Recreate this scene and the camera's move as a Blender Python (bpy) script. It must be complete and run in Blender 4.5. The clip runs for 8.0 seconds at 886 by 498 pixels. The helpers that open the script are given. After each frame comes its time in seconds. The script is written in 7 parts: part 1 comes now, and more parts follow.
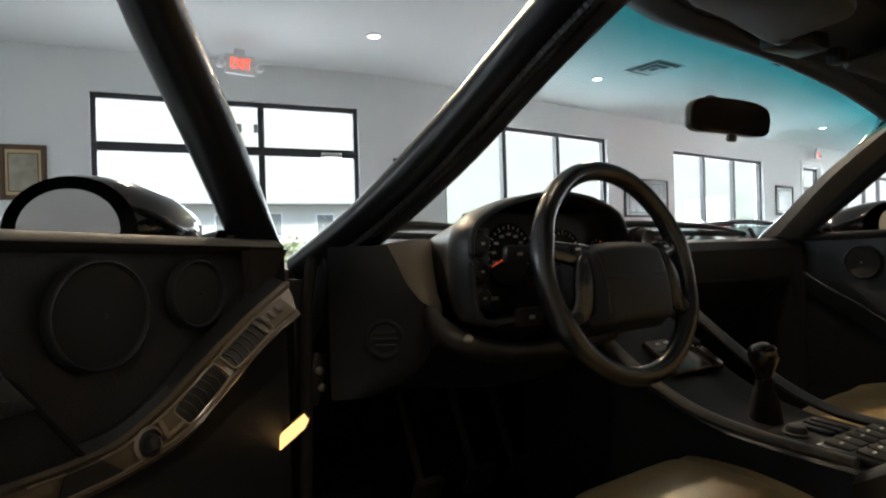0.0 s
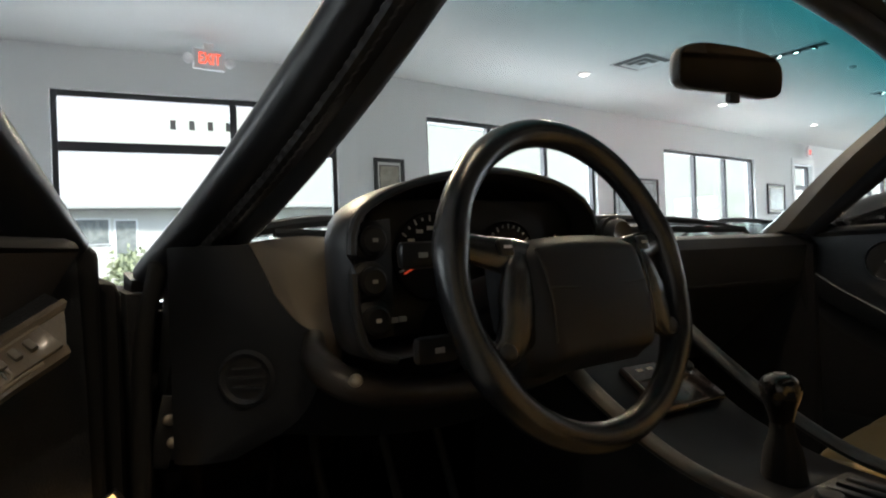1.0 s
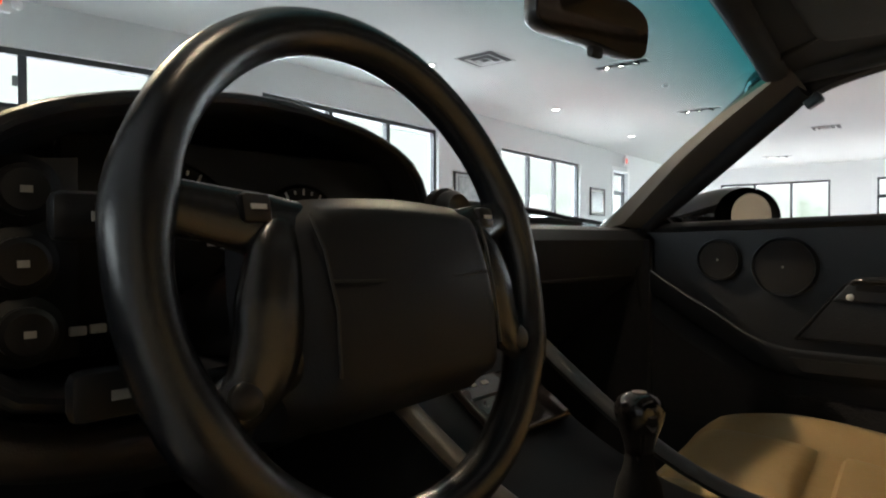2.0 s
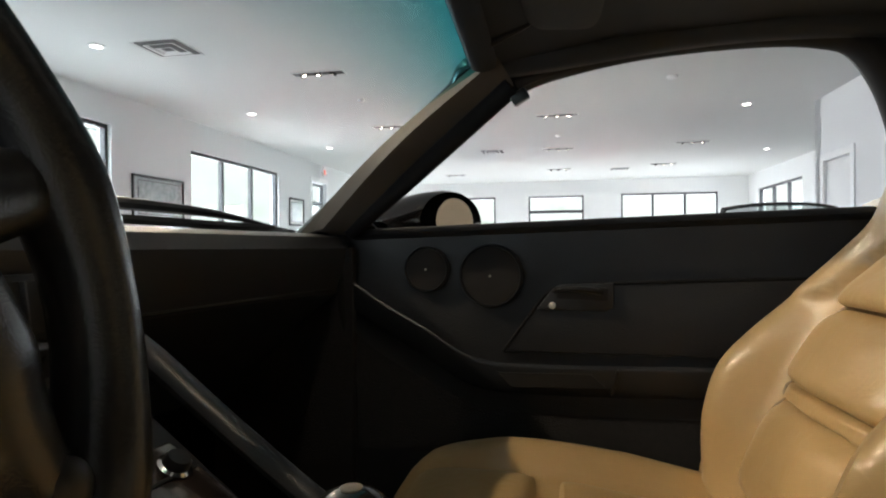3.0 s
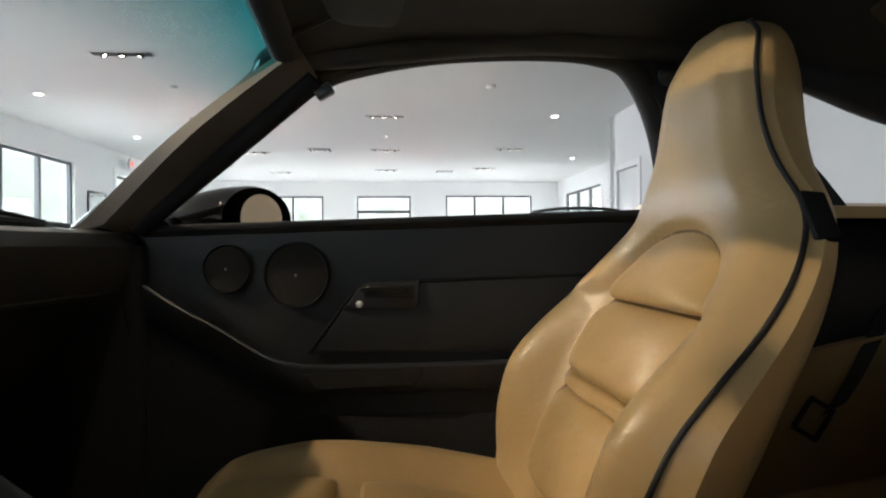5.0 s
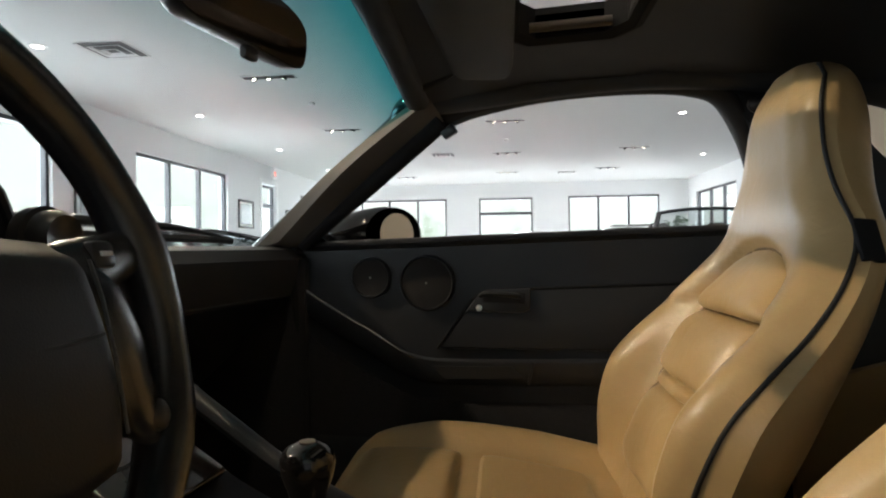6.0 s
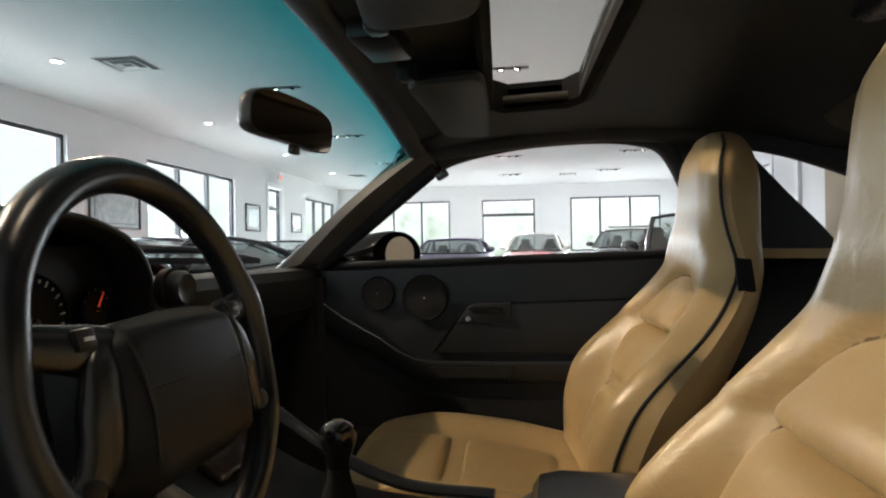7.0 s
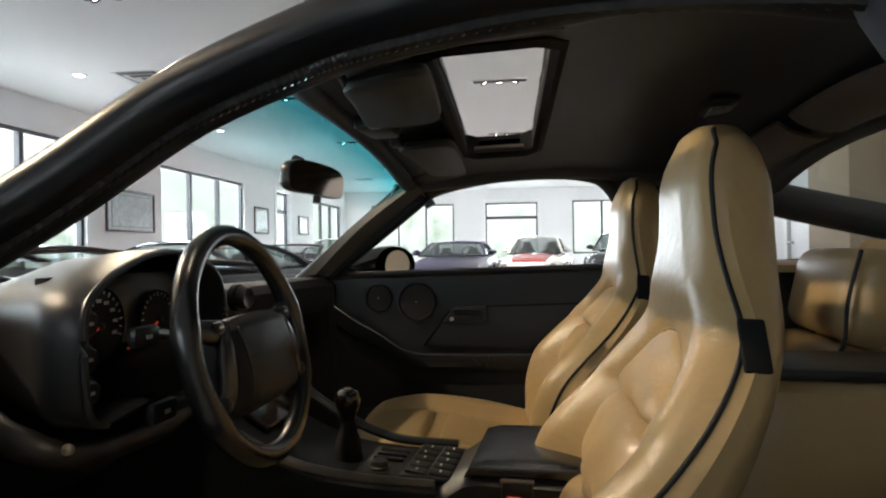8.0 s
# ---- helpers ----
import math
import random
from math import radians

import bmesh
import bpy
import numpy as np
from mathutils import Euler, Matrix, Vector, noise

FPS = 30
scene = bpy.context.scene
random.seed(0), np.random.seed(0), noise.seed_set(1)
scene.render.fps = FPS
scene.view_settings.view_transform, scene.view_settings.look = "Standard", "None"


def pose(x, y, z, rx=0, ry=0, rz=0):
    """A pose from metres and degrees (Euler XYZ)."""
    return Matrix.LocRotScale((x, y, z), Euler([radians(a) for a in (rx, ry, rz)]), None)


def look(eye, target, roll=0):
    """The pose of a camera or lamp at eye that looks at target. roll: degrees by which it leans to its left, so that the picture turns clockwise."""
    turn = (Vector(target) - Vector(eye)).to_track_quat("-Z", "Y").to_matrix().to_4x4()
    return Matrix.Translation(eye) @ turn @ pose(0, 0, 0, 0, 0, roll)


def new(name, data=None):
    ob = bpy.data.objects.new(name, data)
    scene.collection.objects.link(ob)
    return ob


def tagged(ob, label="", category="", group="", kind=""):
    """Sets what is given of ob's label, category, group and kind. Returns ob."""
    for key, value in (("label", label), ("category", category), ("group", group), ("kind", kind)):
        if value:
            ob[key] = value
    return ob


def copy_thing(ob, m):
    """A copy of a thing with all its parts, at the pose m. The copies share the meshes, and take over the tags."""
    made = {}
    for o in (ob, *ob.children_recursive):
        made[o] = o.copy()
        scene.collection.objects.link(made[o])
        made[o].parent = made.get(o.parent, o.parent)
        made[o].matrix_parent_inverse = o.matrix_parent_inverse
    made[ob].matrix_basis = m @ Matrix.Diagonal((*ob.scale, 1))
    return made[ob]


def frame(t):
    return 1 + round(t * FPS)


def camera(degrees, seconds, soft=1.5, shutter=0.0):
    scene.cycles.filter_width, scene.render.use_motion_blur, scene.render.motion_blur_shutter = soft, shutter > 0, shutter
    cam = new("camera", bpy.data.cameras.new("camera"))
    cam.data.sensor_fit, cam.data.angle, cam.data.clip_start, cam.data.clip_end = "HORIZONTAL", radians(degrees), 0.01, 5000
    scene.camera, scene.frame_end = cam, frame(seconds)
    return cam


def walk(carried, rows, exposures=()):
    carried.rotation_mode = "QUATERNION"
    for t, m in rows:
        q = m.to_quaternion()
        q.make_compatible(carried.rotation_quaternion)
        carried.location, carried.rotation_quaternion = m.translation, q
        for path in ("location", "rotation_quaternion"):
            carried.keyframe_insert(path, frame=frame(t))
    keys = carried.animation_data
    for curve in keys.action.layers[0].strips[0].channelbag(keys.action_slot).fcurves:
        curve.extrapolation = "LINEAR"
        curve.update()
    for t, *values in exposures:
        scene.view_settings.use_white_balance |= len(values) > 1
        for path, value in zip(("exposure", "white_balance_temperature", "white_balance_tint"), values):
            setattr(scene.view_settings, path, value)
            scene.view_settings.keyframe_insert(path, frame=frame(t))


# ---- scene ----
# World axes follow the car: x to its right, y ahead, z up; the gear lever stands near x = y = 0.
cam = camera(72.0, 8.0, soft=2.1)
# seconds, eye, heading (clockwise from y), pitch, lean
ROWS = [
    (0, -1.064, -0.632, 0.897, 31.08, -0.09, -1.63),
    (0.5, -0.931, -0.531, 0.890, 31.15, -0.01, -1.96),
    (1, -0.811, -0.446, 0.889, 31.76, 0.13, -2.18),
    (1.2, -0.761, -0.408, 0.884, 32.71, 0.08, -2.20),
    (2.3, -0.562, -0.253, 0.874, 54.62, -0.80, -0.06),
    (2.5, -0.500, -0.228, 0.879, 60.40, -0.44, -0.69),
    (3, -0.397, -0.169, 0.869, 74.16, -0.11, -0.48),
    (3.5, -0.312, -0.168, 0.848, 88.14, -0.28, -0.04),
    (4, -0.270, -0.167, 0.845, 99.96, -0.08, 0.37),
    (4.5, -0.311, -0.178, 0.864, 98.57, -0.39, -0.17),
    (5, -0.376, -0.207, 0.866, 90.07, -0.25, -0.40),
    (5.2, -0.411, -0.216, 0.873, 86.74, -0.28, -0.94),
    (6.3, -0.631, -0.253, 0.904, 77.80, -0.08, -0.57),
    (6.5, -0.685, -0.267, 0.918, 77.80, -0.13, -0.67),
    (7, -0.810, -0.314, 0.945, 78.23, -0.11, -0.98),
    (7.5, -0.960, -0.378, 0.959, 78.40, -0.03, -0.86),
    (8, -1.155, -0.442, 0.984, 77.71, -0.01, -0.85),
]


def aim(x, y, z, heading, pitch, lean):
    h, p = radians(heading), radians(pitch)
    way = Vector((math.sin(h) * math.cos(p), math.cos(h) * math.cos(p), math.sin(p)))
    return look((x, y, z), Vector((x, y, z)) + way, lean)


walk(cam, [(t, aim(*row)) for t, *row in ROWS])

# ---- light ----
SUN_UP, SUN_ROUND = 50.0, 200.0
world = bpy.data.worlds.new("sky")
scene.world = world
world.use_nodes = True
wn = world.node_tree
sky = wn.nodes.new("ShaderNodeTexSky")
sky.sky_type, sky.sun_disc = "NISHITA", False
sky.sun_elevation, sky.sun_rotation = radians(SUN_UP), radians(SUN_ROUND)
wn.nodes["Background"].inputs["Strength"].default_value = 0.12
wn.links.new(sky.outputs["Color"], wn.nodes["Background"].inputs["Color"])
scene.view_settings.exposure = 1.51

ROOM_TURN = 4.9
ROOM = pose(0, -0.03, 0, 0, 0, ROOM_TURN)      # the showroom's own axes: u along the long wall, v towards the windows
CEIL = 3.10


def lamp(name, kind, power, colour, m, **more):
    data = bpy.data.lights.new(name, kind)
    data.energy, data.color = power, colour
    if kind == "AREA":
        data.shape, data.size, data.size_y = "RECTANGLE", more["size"][0], more["size"][1]
    if kind == "SPOT":
        data.spot_size, data.spot_blend, data.shadow_soft_size = radians(more["cone"]), more["blend"], more["soft"]
    if kind == "SUN":
        data.angle = radians(more["angle"])
    ob = new(name, data)
    ob.matrix_world = m
    return ob


def toward(eye, target):
    return look(ROOM @ Vector(eye), ROOM @ Vector(target))


sun_way = Vector((math.sin(radians(SUN_ROUND)) * math.cos(radians(SUN_UP)), math.cos(radians(SUN_ROUND)) * math.cos(radians(SUN_UP)), math.sin(radians(SUN_UP))))
lamp("sun", "SUN", 3.0, (1, 0.96, 0.9), look(sun_way * 50, (0, 0, 0)), angle=10)
WINDOW_WATTS = 27.0     # per square metre of opening
DAY = (0.94, 1.0, 1.09)
WARM = (1.0, 0.81, 0.56)

# ---- materials ----
def material(name, base, rough=0.5, metal=0.0, grain=None, stain=None, bump=None, coat=0.0, spec=0.5, emit=None, sheen=0.0):
    """grain and stain: (scale, amount, second colour); bump: (scale, strength, kind)."""
    m = bpy.data.materials.new(name)
    m.use_nodes = True
    t = m.node_tree
    b = t.nodes["Principled BSDF"]
    b.inputs["Roughness"].default_value = rough
    b.inputs["Metallic"].default_value = metal
    b.inputs["Coat Weight"].default_value = coat
    b.inputs["Coat Roughness"].default_value = 0.05
    b.inputs["Specular IOR Level"].default_value = spec
    b.inputs["Sheen Weight"].default_value = sheen
    co = t.nodes.new("ShaderNodeTexCoord")
    colour = None
    for layer in (grain, stain):
        if not layer:
            continue
        n = t.nodes.new("ShaderNodeTexNoise")
        n.inputs["Scale"].default_value, n.inputs["Detail"].default_value = layer[0], 6
        t.links.new(co.outputs["Object"], n.inputs["Vector"])
        ramp = t.nodes.new("ShaderNodeMapRange")
        ramp.inputs["From Min"].default_value, ramp.inputs["From Max"].default_value = 0.35, 0.7
        ramp.inputs["To Max"].default_value = layer[1]
        t.links.new(n.outputs["Fac"], ramp.inputs["Value"])
        mix = t.nodes.new("ShaderNodeMix")
        mix.data_type = "RGBA"
        if colour:
            t.links.new(colour, mix.inputs["A"])
        else:
            mix.inputs["A"].default_value = (*base, 1)
        mix.inputs["B"].default_value = (*layer[2], 1)
        t.links.new(ramp.outputs["Result"], mix.inputs["Factor"])
        colour = mix.outputs["Result"]
    if colour:
        t.links.new(colour, b.inputs["Base Color"])
    else:
        b.inputs["Base Color"].default_value = (*base, 1)
    if bump:
        if bump[2] == "cell":
            n = t.nodes.new("ShaderNodeTexVoronoi")
            out = n.outputs["Distance"]
        else:
            n = t.nodes.new("ShaderNodeTexNoise")
            n.inputs["Detail"].default_value = 9 if bump[2] == "crease" else 4
            n.inputs["Distortion"].default_value = 1.2 if bump[2] == "crease" else 0.0
            out = n.outputs["Fac"]
        n.inputs["Scale"].default_value = bump[0]
        t.links.new(co.outputs["Object"], n.inputs["Vector"])
        bp = t.nodes.new("ShaderNodeBump")
        bp.inputs["Strength"].default_value, bp.inputs["Distance"].default_value = bump[1], 0.002
        t.links.new(out, bp.inputs["Height"])
        t.links.new(bp.outputs["Normal"], b.inputs["Normal"])
    if emit:
        b.inputs["Emission Color"].default_value = (*emit[0], 1)
        b.inputs["Emission Strength"].default_value = emit[1]
    return m


def rim_share(t, least, more):
    """The mirror share of a thin pane: least when seen square on, growing to least + more at the rim."""
    lw, power, scale = (t.nodes.new(k) for k in ("ShaderNodeLayerWeight", "ShaderNodeMath", "ShaderNodeMath"))
    lw.inputs["Blend"].default_value = 0.5
    power.operation, power.inputs[1].default_value = "POWER", 5.0
    scale.operation, scale.inputs[1].default_value, scale.inputs[2].default_value = "MULTIPLY_ADD", more, least
    t.links.new(lw.outputs["Facing"], power.inputs[0])
    t.links.new(power.outputs["Value"], scale.inputs[0])
    return scale.outputs["Value"]


def glass_material(name, tint, rough=0.0, least=0.03):
    """Thin clear glass: mostly straight through, with a mirror share that grows towards the rim."""
    m = bpy.data.materials.new(name)
    m.use_nodes = True
    t = m.node_tree
    t.nodes.remove(t.nodes["Principled BSDF"])
    clear, shine, mix = (t.nodes.new(k) for k in ("ShaderNodeBsdfTransparent", "ShaderNodeBsdfGlossy", "ShaderNodeMixShader"))
    clear.inputs["Color"].default_value = (*tint, 1)
    shine.inputs["Roughness"].default_value = rough
    t.links.new(rim_share(t, least, 0.45), mix.inputs["Fac"])
    t.links.new(clear.outputs["BSDF"], mix.inputs[1])
    t.links.new(shine.outputs["BSDF"], mix.inputs[2])
    t.links.new(mix.outputs["Shader"], t.nodes["Material Output"].inputs["Surface"])
    return m


def glow_material(name, colour, strength):
    m = bpy.data.materials.new(name)
    m.use_nodes = True
    t = m.node_tree
    t.nodes.remove(t.nodes["Principled BSDF"])
    e = t.nodes.new("ShaderNodeEmission")
    e.inputs["Color"].default_value, e.inputs["Strength"].default_value = (*colour, 1), strength
    t.links.new(e.outputs["Emission"], t.nodes["Material Output"].inputs["Surface"])
    return m


WALL = material("wall_paint", (0.74, 0.76, 0.76), 0.85, grain=(3, 0.3, (0.70, 0.72, 0.73)), bump=(180, 0.08, "noise"))
WHITE_WALL = material("white_wall_paint", (0.82, 0.83, 0.83), 0.8, grain=(2, 0.3, (0.77, 0.79, 0.8)), bump=(160, 0.08, "noise"))
CEILING = material("ceiling_paint", (0.70, 0.715, 0.71), 0.9, grain=(0.6, 0.35, (0.655, 0.67, 0.665)), bump=(60, 0.015, "noise"))
FLOOR = material("polished_floor", (0.62, 0.60, 0.57), 0.25, grain=(6, 0.5, (0.55, 0.53, 0.50)), stain=(0.7, 0.4, (0.66, 0.64, 0.61)))
TRIM_WHITE = material("white_trim", (0.85, 0.86, 0.86), 0.45, grain=(8, 0.2, (0.8, 0.81, 0.81)))
BRONZE = material("dark_bronze_frame", (0.045, 0.045, 0.05), 0.4, 0.3, grain=(30, 0.3, (0.06, 0.06, 0.065)))
PANE = glass_material("window_glass", (0.97, 1.0, 0.99))
ASPHALT = material("asphalt", (0.06, 0.06, 0.06), 0.9, grain=(12, 0.6, (0.045, 0.045, 0.045)), bump=(60, 0.5, "noise"))
BEIGE_WALL = material("beige_wall_paint", (0.56, 0.46, 0.33), 0.8, grain=(3, 0.4, (0.51, 0.42, 0.30)), bump=(140, 0.08, "noise"))
BEIGE = material("beige_column_paint", (0.42, 0.34, 0.24), 0.8, grain=(4, 0.4, (0.38, 0.30, 0.21)), bump=(140, 0.1, "noise"))
BLACK_PAINT = material("black_car_paint", (0.006, 0.006, 0.007), 0.12, coat=1.0, grain=(400, 0.25, (0.012, 0.012, 0.014)))
BLACK_VINYL = material("black_vinyl", (0.018, 0.020, 0.024), 0.36, spec=0.6, grain=(9, 0.5, (0.022, 0.023, 0.027)), bump=(700, 0.10, "cell"))
BLACK_LEATHER = material("black_leather", (0.016, 0.018, 0.022), 0.27, spec=0.95, grain=(14, 0.5, (0.020, 0.021, 0.025)), bump=(800, 0.06, "cell"))
HEADLINER = material("black_headliner", (0.034, 0.040, 0.049), 0.58, spec=0.4, grain=(20, 0.5, (0.028, 0.033, 0.040)), bump=(700, 0.3, "noise"))
CARPET = material("black_carpet", (0.020, 0.020, 0.023), 0.95, grain=(90, 0.6, (0.013, 0.013, 0.015)), bump=(300, 0.9, "noise"))
GREY_TRIM = material("worn_grey_trim", (0.15, 0.132, 0.112), 0.38, grain=(20, 0.6, (0.11, 0.096, 0.08)), bump=(350, 0.2, "noise"))
SEAL = material("matt_black_seal", (0.018, 0.018, 0.019), 0.8, spec=0.12, grain=(25, 0.4, (0.014, 0.014, 0.014)))
RUBBER = material("black_rubber", (0.012, 0.012, 0.012), 0.6, grain=(25, 0.4, (0.02, 0.02, 0.02)))
TAN = material("tan_leather", (0.53, 0.372, 0.178), 0.31, spec=0.6, grain=(5, 0.45, (0.45, 0.315, 0.150)), stain=(28, 0.25, (0.56, 0.405, 0.215)), bump=(22, 0.75, "crease"))
TAN_DARK = material("tan_crease_shade", (0.25, 0.175, 0.095), 0.6, grain=(20, 0.4, (0.15, 0.1, 0.055)))
CHROME = material("chrome", (0.75, 0.75, 0.75), 0.12, 1.0)
PILLAR_TRIM = material("pillar_trim", (0.088, 0.080, 0.072), 0.46, spec=0.4, grain=(12, 0.4, (0.070, 0.064, 0.058)), bump=(400, 0.2, "noise"))
HOOD_VINYL = material("smooth_black_vinyl", (0.034, 0.036, 0.041), 0.42, spec=0.55, grain=(9, 0.5, (0.028, 0.030, 0.035)), bump=(700, 0.05, "cell"))
PLASTIC = material("satin_black_plastic", (0.021, 0.021, 0.023), 0.3, grain=(30, 0.4, (0.022, 0.022, 0.022)))
WHITE_MARK = material("white_marking", (0.8, 0.8, 0.78), 0.5)
# Weak glow added to an unlit red, so the needles show in the dark pod.
RED_MARK = material("faint_glow_red", (0.80, 0.09, 0.04), 0.4, emit=((0.9, 0.10, 0.04), 0.12))


# ---- tools ----
def link(name, bm, mat, smooth=True):
    bmesh.ops.recalc_face_normals(bm, faces=bm.faces)
    me = bpy.data.meshes.new(name)
    bm.to_mesh(me)
    bm.free()
    for mm in mat if isinstance(mat, (list, tuple)) else (mat,):
        me.materials.append(mm)
    if smooth:
        me.polygons.foreach_set("use_smooth", [True] * len(me.polygons))
        me.set_sharp_from_angle(angle=radians(38))
    return new(name, me)


def part(name, bm, mat, parent, label="", smooth=True):
    ob = link(name, bm, mat, smooth)
    ob.parent = parent
    return tagged(ob, label)


def thing(name, label, category, m=None, group="", kind=""):
    ob = new(name)
    ob.empty_display_size = 0.1
    if m is not None:
        ob.matrix_world = m
    return tagged(ob, label, category, group, kind)


def spline(points, n):
    """n + 1 points on a smooth curve through the given ones (any number of values each)."""
    p = [np.array(q, float) for q in points]
    p = [2 * p[0] - p[1], *p, 2 * p[-1] - p[-2]]
    out = []
    for i in range(n + 1):
        s = i / n * (len(p) - 3)
        k = min(int(s), len(p) - 4)
        f = s - k
        a, b, c, d = p[k : k + 4]
        out.append(0.5 * (2 * b + (c - a) * f + (2 * a - 5 * b + 4 * c - d) * f * f + (3 * b - a - 3 * c + d) * f ** 3))
    return out


def loft(rings, ring_closed=True, ends=True, wrap=False, bm=None):
    bm = bm or bmesh.new()
    rows = [[bm.verts.new(Vector(map(float, p))) for p in r] for r in rings]
    n = len(rows[0])
    pairs = list(zip(rows, rows[1:])) + ([(rows[-1], rows[0])] if wrap else [])
    for a, b in pairs:
        for i in range(n if ring_closed else n - 1):
            j = (i + 1) % n
            try:
                bm.faces.new((a[i], a[j], b[j], b[i]))
            except ValueError:
                pass
    if ends and ring_closed and not wrap:
        bm.faces.new(rows[0])
        bm.faces.new(rows[-1])
    return bm


def tube(points, radius, n=12, flat=1.0, wrap=False, bm=None, up=(0, 0, 1)):
    """A round bar along points; radius a number or one for each point; flat squeezes it along up."""
    pts = [Vector(map(float, p[:3])) for p in points]
    rings = []
    for i, p in enumerate(pts):
        a = pts[i - 1] if (i or wrap) else p
        b = pts[(i + 1) % len(pts)] if (i + 1 < len(pts) or wrap) else p
        way = (b - a).normalized()
        side = way.cross(Vector(up))
        side = side.normalized() if side.length > 1e-4 else way.orthogonal().normalized()
        top = side.cross(way).normalized()
        r = radius[i] if isinstance(radius, (list, tuple, np.ndarray)) else radius
        rings.append([p + side * (r * math.cos(2 * math.pi * k / n)) + top * (r * flat * math.sin(2 * math.pi * k / n)) for k in range(n)])
    return loft(rings, wrap=wrap, bm=bm)


def box(bm, c, s, m=None, bevel=0.0, seg=2):
    """A box of size s round c, with rounded edges, turned by m."""
    part_bm = bmesh.new()
    bmesh.ops.create_cube(part_bm, size=1)
    bmesh.ops.scale(part_bm, vec=s, verts=part_bm.verts)
    if bevel:
        bmesh.ops.bevel(part_bm, geom=part_bm.edges[:], offset=bevel, segments=seg, profile=0.5, affect="EDGES")
    place = Matrix.Translation(c) @ (m or Matrix())
    grow(bm, part_bm, place)
    return bm


def grow(bm, other, place=None):
    made = {v: bm.verts.new(place @ v.co if place else v.co) for v in other.verts}
    for f in other.faces:
        bm.faces.new([made[v] for v in f.verts])
    other.free()
    return bm


def lathe(profile, n=32, m=None, bm=None, ends=True):
    """profile: (radius, height) turned about z, then placed by m."""
    m = m or Matrix()
    rings = [[m @ Vector((r * math.cos(2 * math.pi * k / n), r * math.sin(2 * math.pi * k / n), h)) for k in range(n)] for r, h in profile]
    return loft(rings, bm=bm, ends=ends)


def sheet(f, nu, nv, thick=0.0, bm=None, uv=False):
    """A surface f(s, t), s and t from 0 to 1; thick: a vector by which its back is set off, or 0."""
    bm = bm or bmesh.new()
    grid = [[bm.verts.new(Vector(map(float, f(i / nu, j / nv)))) for j in range(nv + 1)] for i in range(nu + 1)]
    for i in range(nu):
        for j in range(nv):
            face = bm.faces.new((grid[i][j], grid[i + 1][j], grid[i + 1][j + 1], grid[i][j + 1]))
            if uv:
                layer = bm.loops.layers.uv.verify()
                for loop, (a, b) in zip(face.loops, ((i, j), (i + 1, j), (i + 1, j + 1), (i, j + 1))):
                    loop[layer].uv = (a / nu, b / nv)
    if thick:
        d = Vector(thick)
        back = [[bm.verts.new(v.co + d) for v in r] for r in grid]
        for i in range(nu):
            for j in range(nv):
                bm.faces.new((back[i][j], back[i][j + 1], back[i + 1][j + 1], back[i + 1][j]))
        rim = [(i, 0) for i in range(nu)] + [(nu, j) for j in range(nv)] + [(i, nv) for i in range(nu, 0, -1)] + [(0, j) for j in range(nv, 0, -1)]
        for (a, b), (c, d2) in zip(rim, rim[1:] + rim[:1]):
            bm.faces.new((grid[a][b], grid[c][d2], back[c][d2], back[a][b]))
    return bm


def plate(outline, thick, m=None, bevel=0.0, bm=None):
    """A flat piece with the outline (x, y), from z = 0 to thick, placed by m."""
    p = bmesh.new()
    low = [p.verts.new((x, y, 0)) for x, y in outline]
    face = p.faces.new(low)
    top = bmesh.ops.extrude_face_region(p, geom=[face])
    up = [v for v in top["geom"] if isinstance(v, bmesh.types.BMVert)]
    bmesh.ops.translate(p, vec=(0, 0, thick), verts=up)
    if bevel:
        edges = [e for e in p.edges if all(v in up for v in e.verts)]
        bmesh.ops.bevel(p, geom=edges, offset=bevel, segments=2, profile=0.5, affect="EDGES")
    if bm is None:
        bm = bmesh.new()
    return grow(bm, p, m)


def smooth01(a, b, x):
    t = min(max((x - a) / (b - a), 0.0), 1.0)
    return t * t * (3 - 2 * t)


def soft(table, n=60):
    """The rows of a table, smoothed into many."""
    return [tuple(map(float, p)) for p in spline(table, n)]


def at(table, x):
    """A value read from rows of (x, value), in straight lines between."""
    xs, ys = zip(*table)
    return float(np.interp(x, xs, ys))

# ---- the showroom ----
def room_box(bm, u0, u1, v0, v1, z0, z1):
    return box(bm, ((u0 + u1) / 2, (v0 + v1) / 2, (z0 + z1) / 2), (u1 - u0, v1 - v0, z1 - z0))


def set_in(ob, m=None, kind="structure"):
    ob.matrix_world = ROOM @ (m or Matrix())
    return tagged(ob, kind=kind)


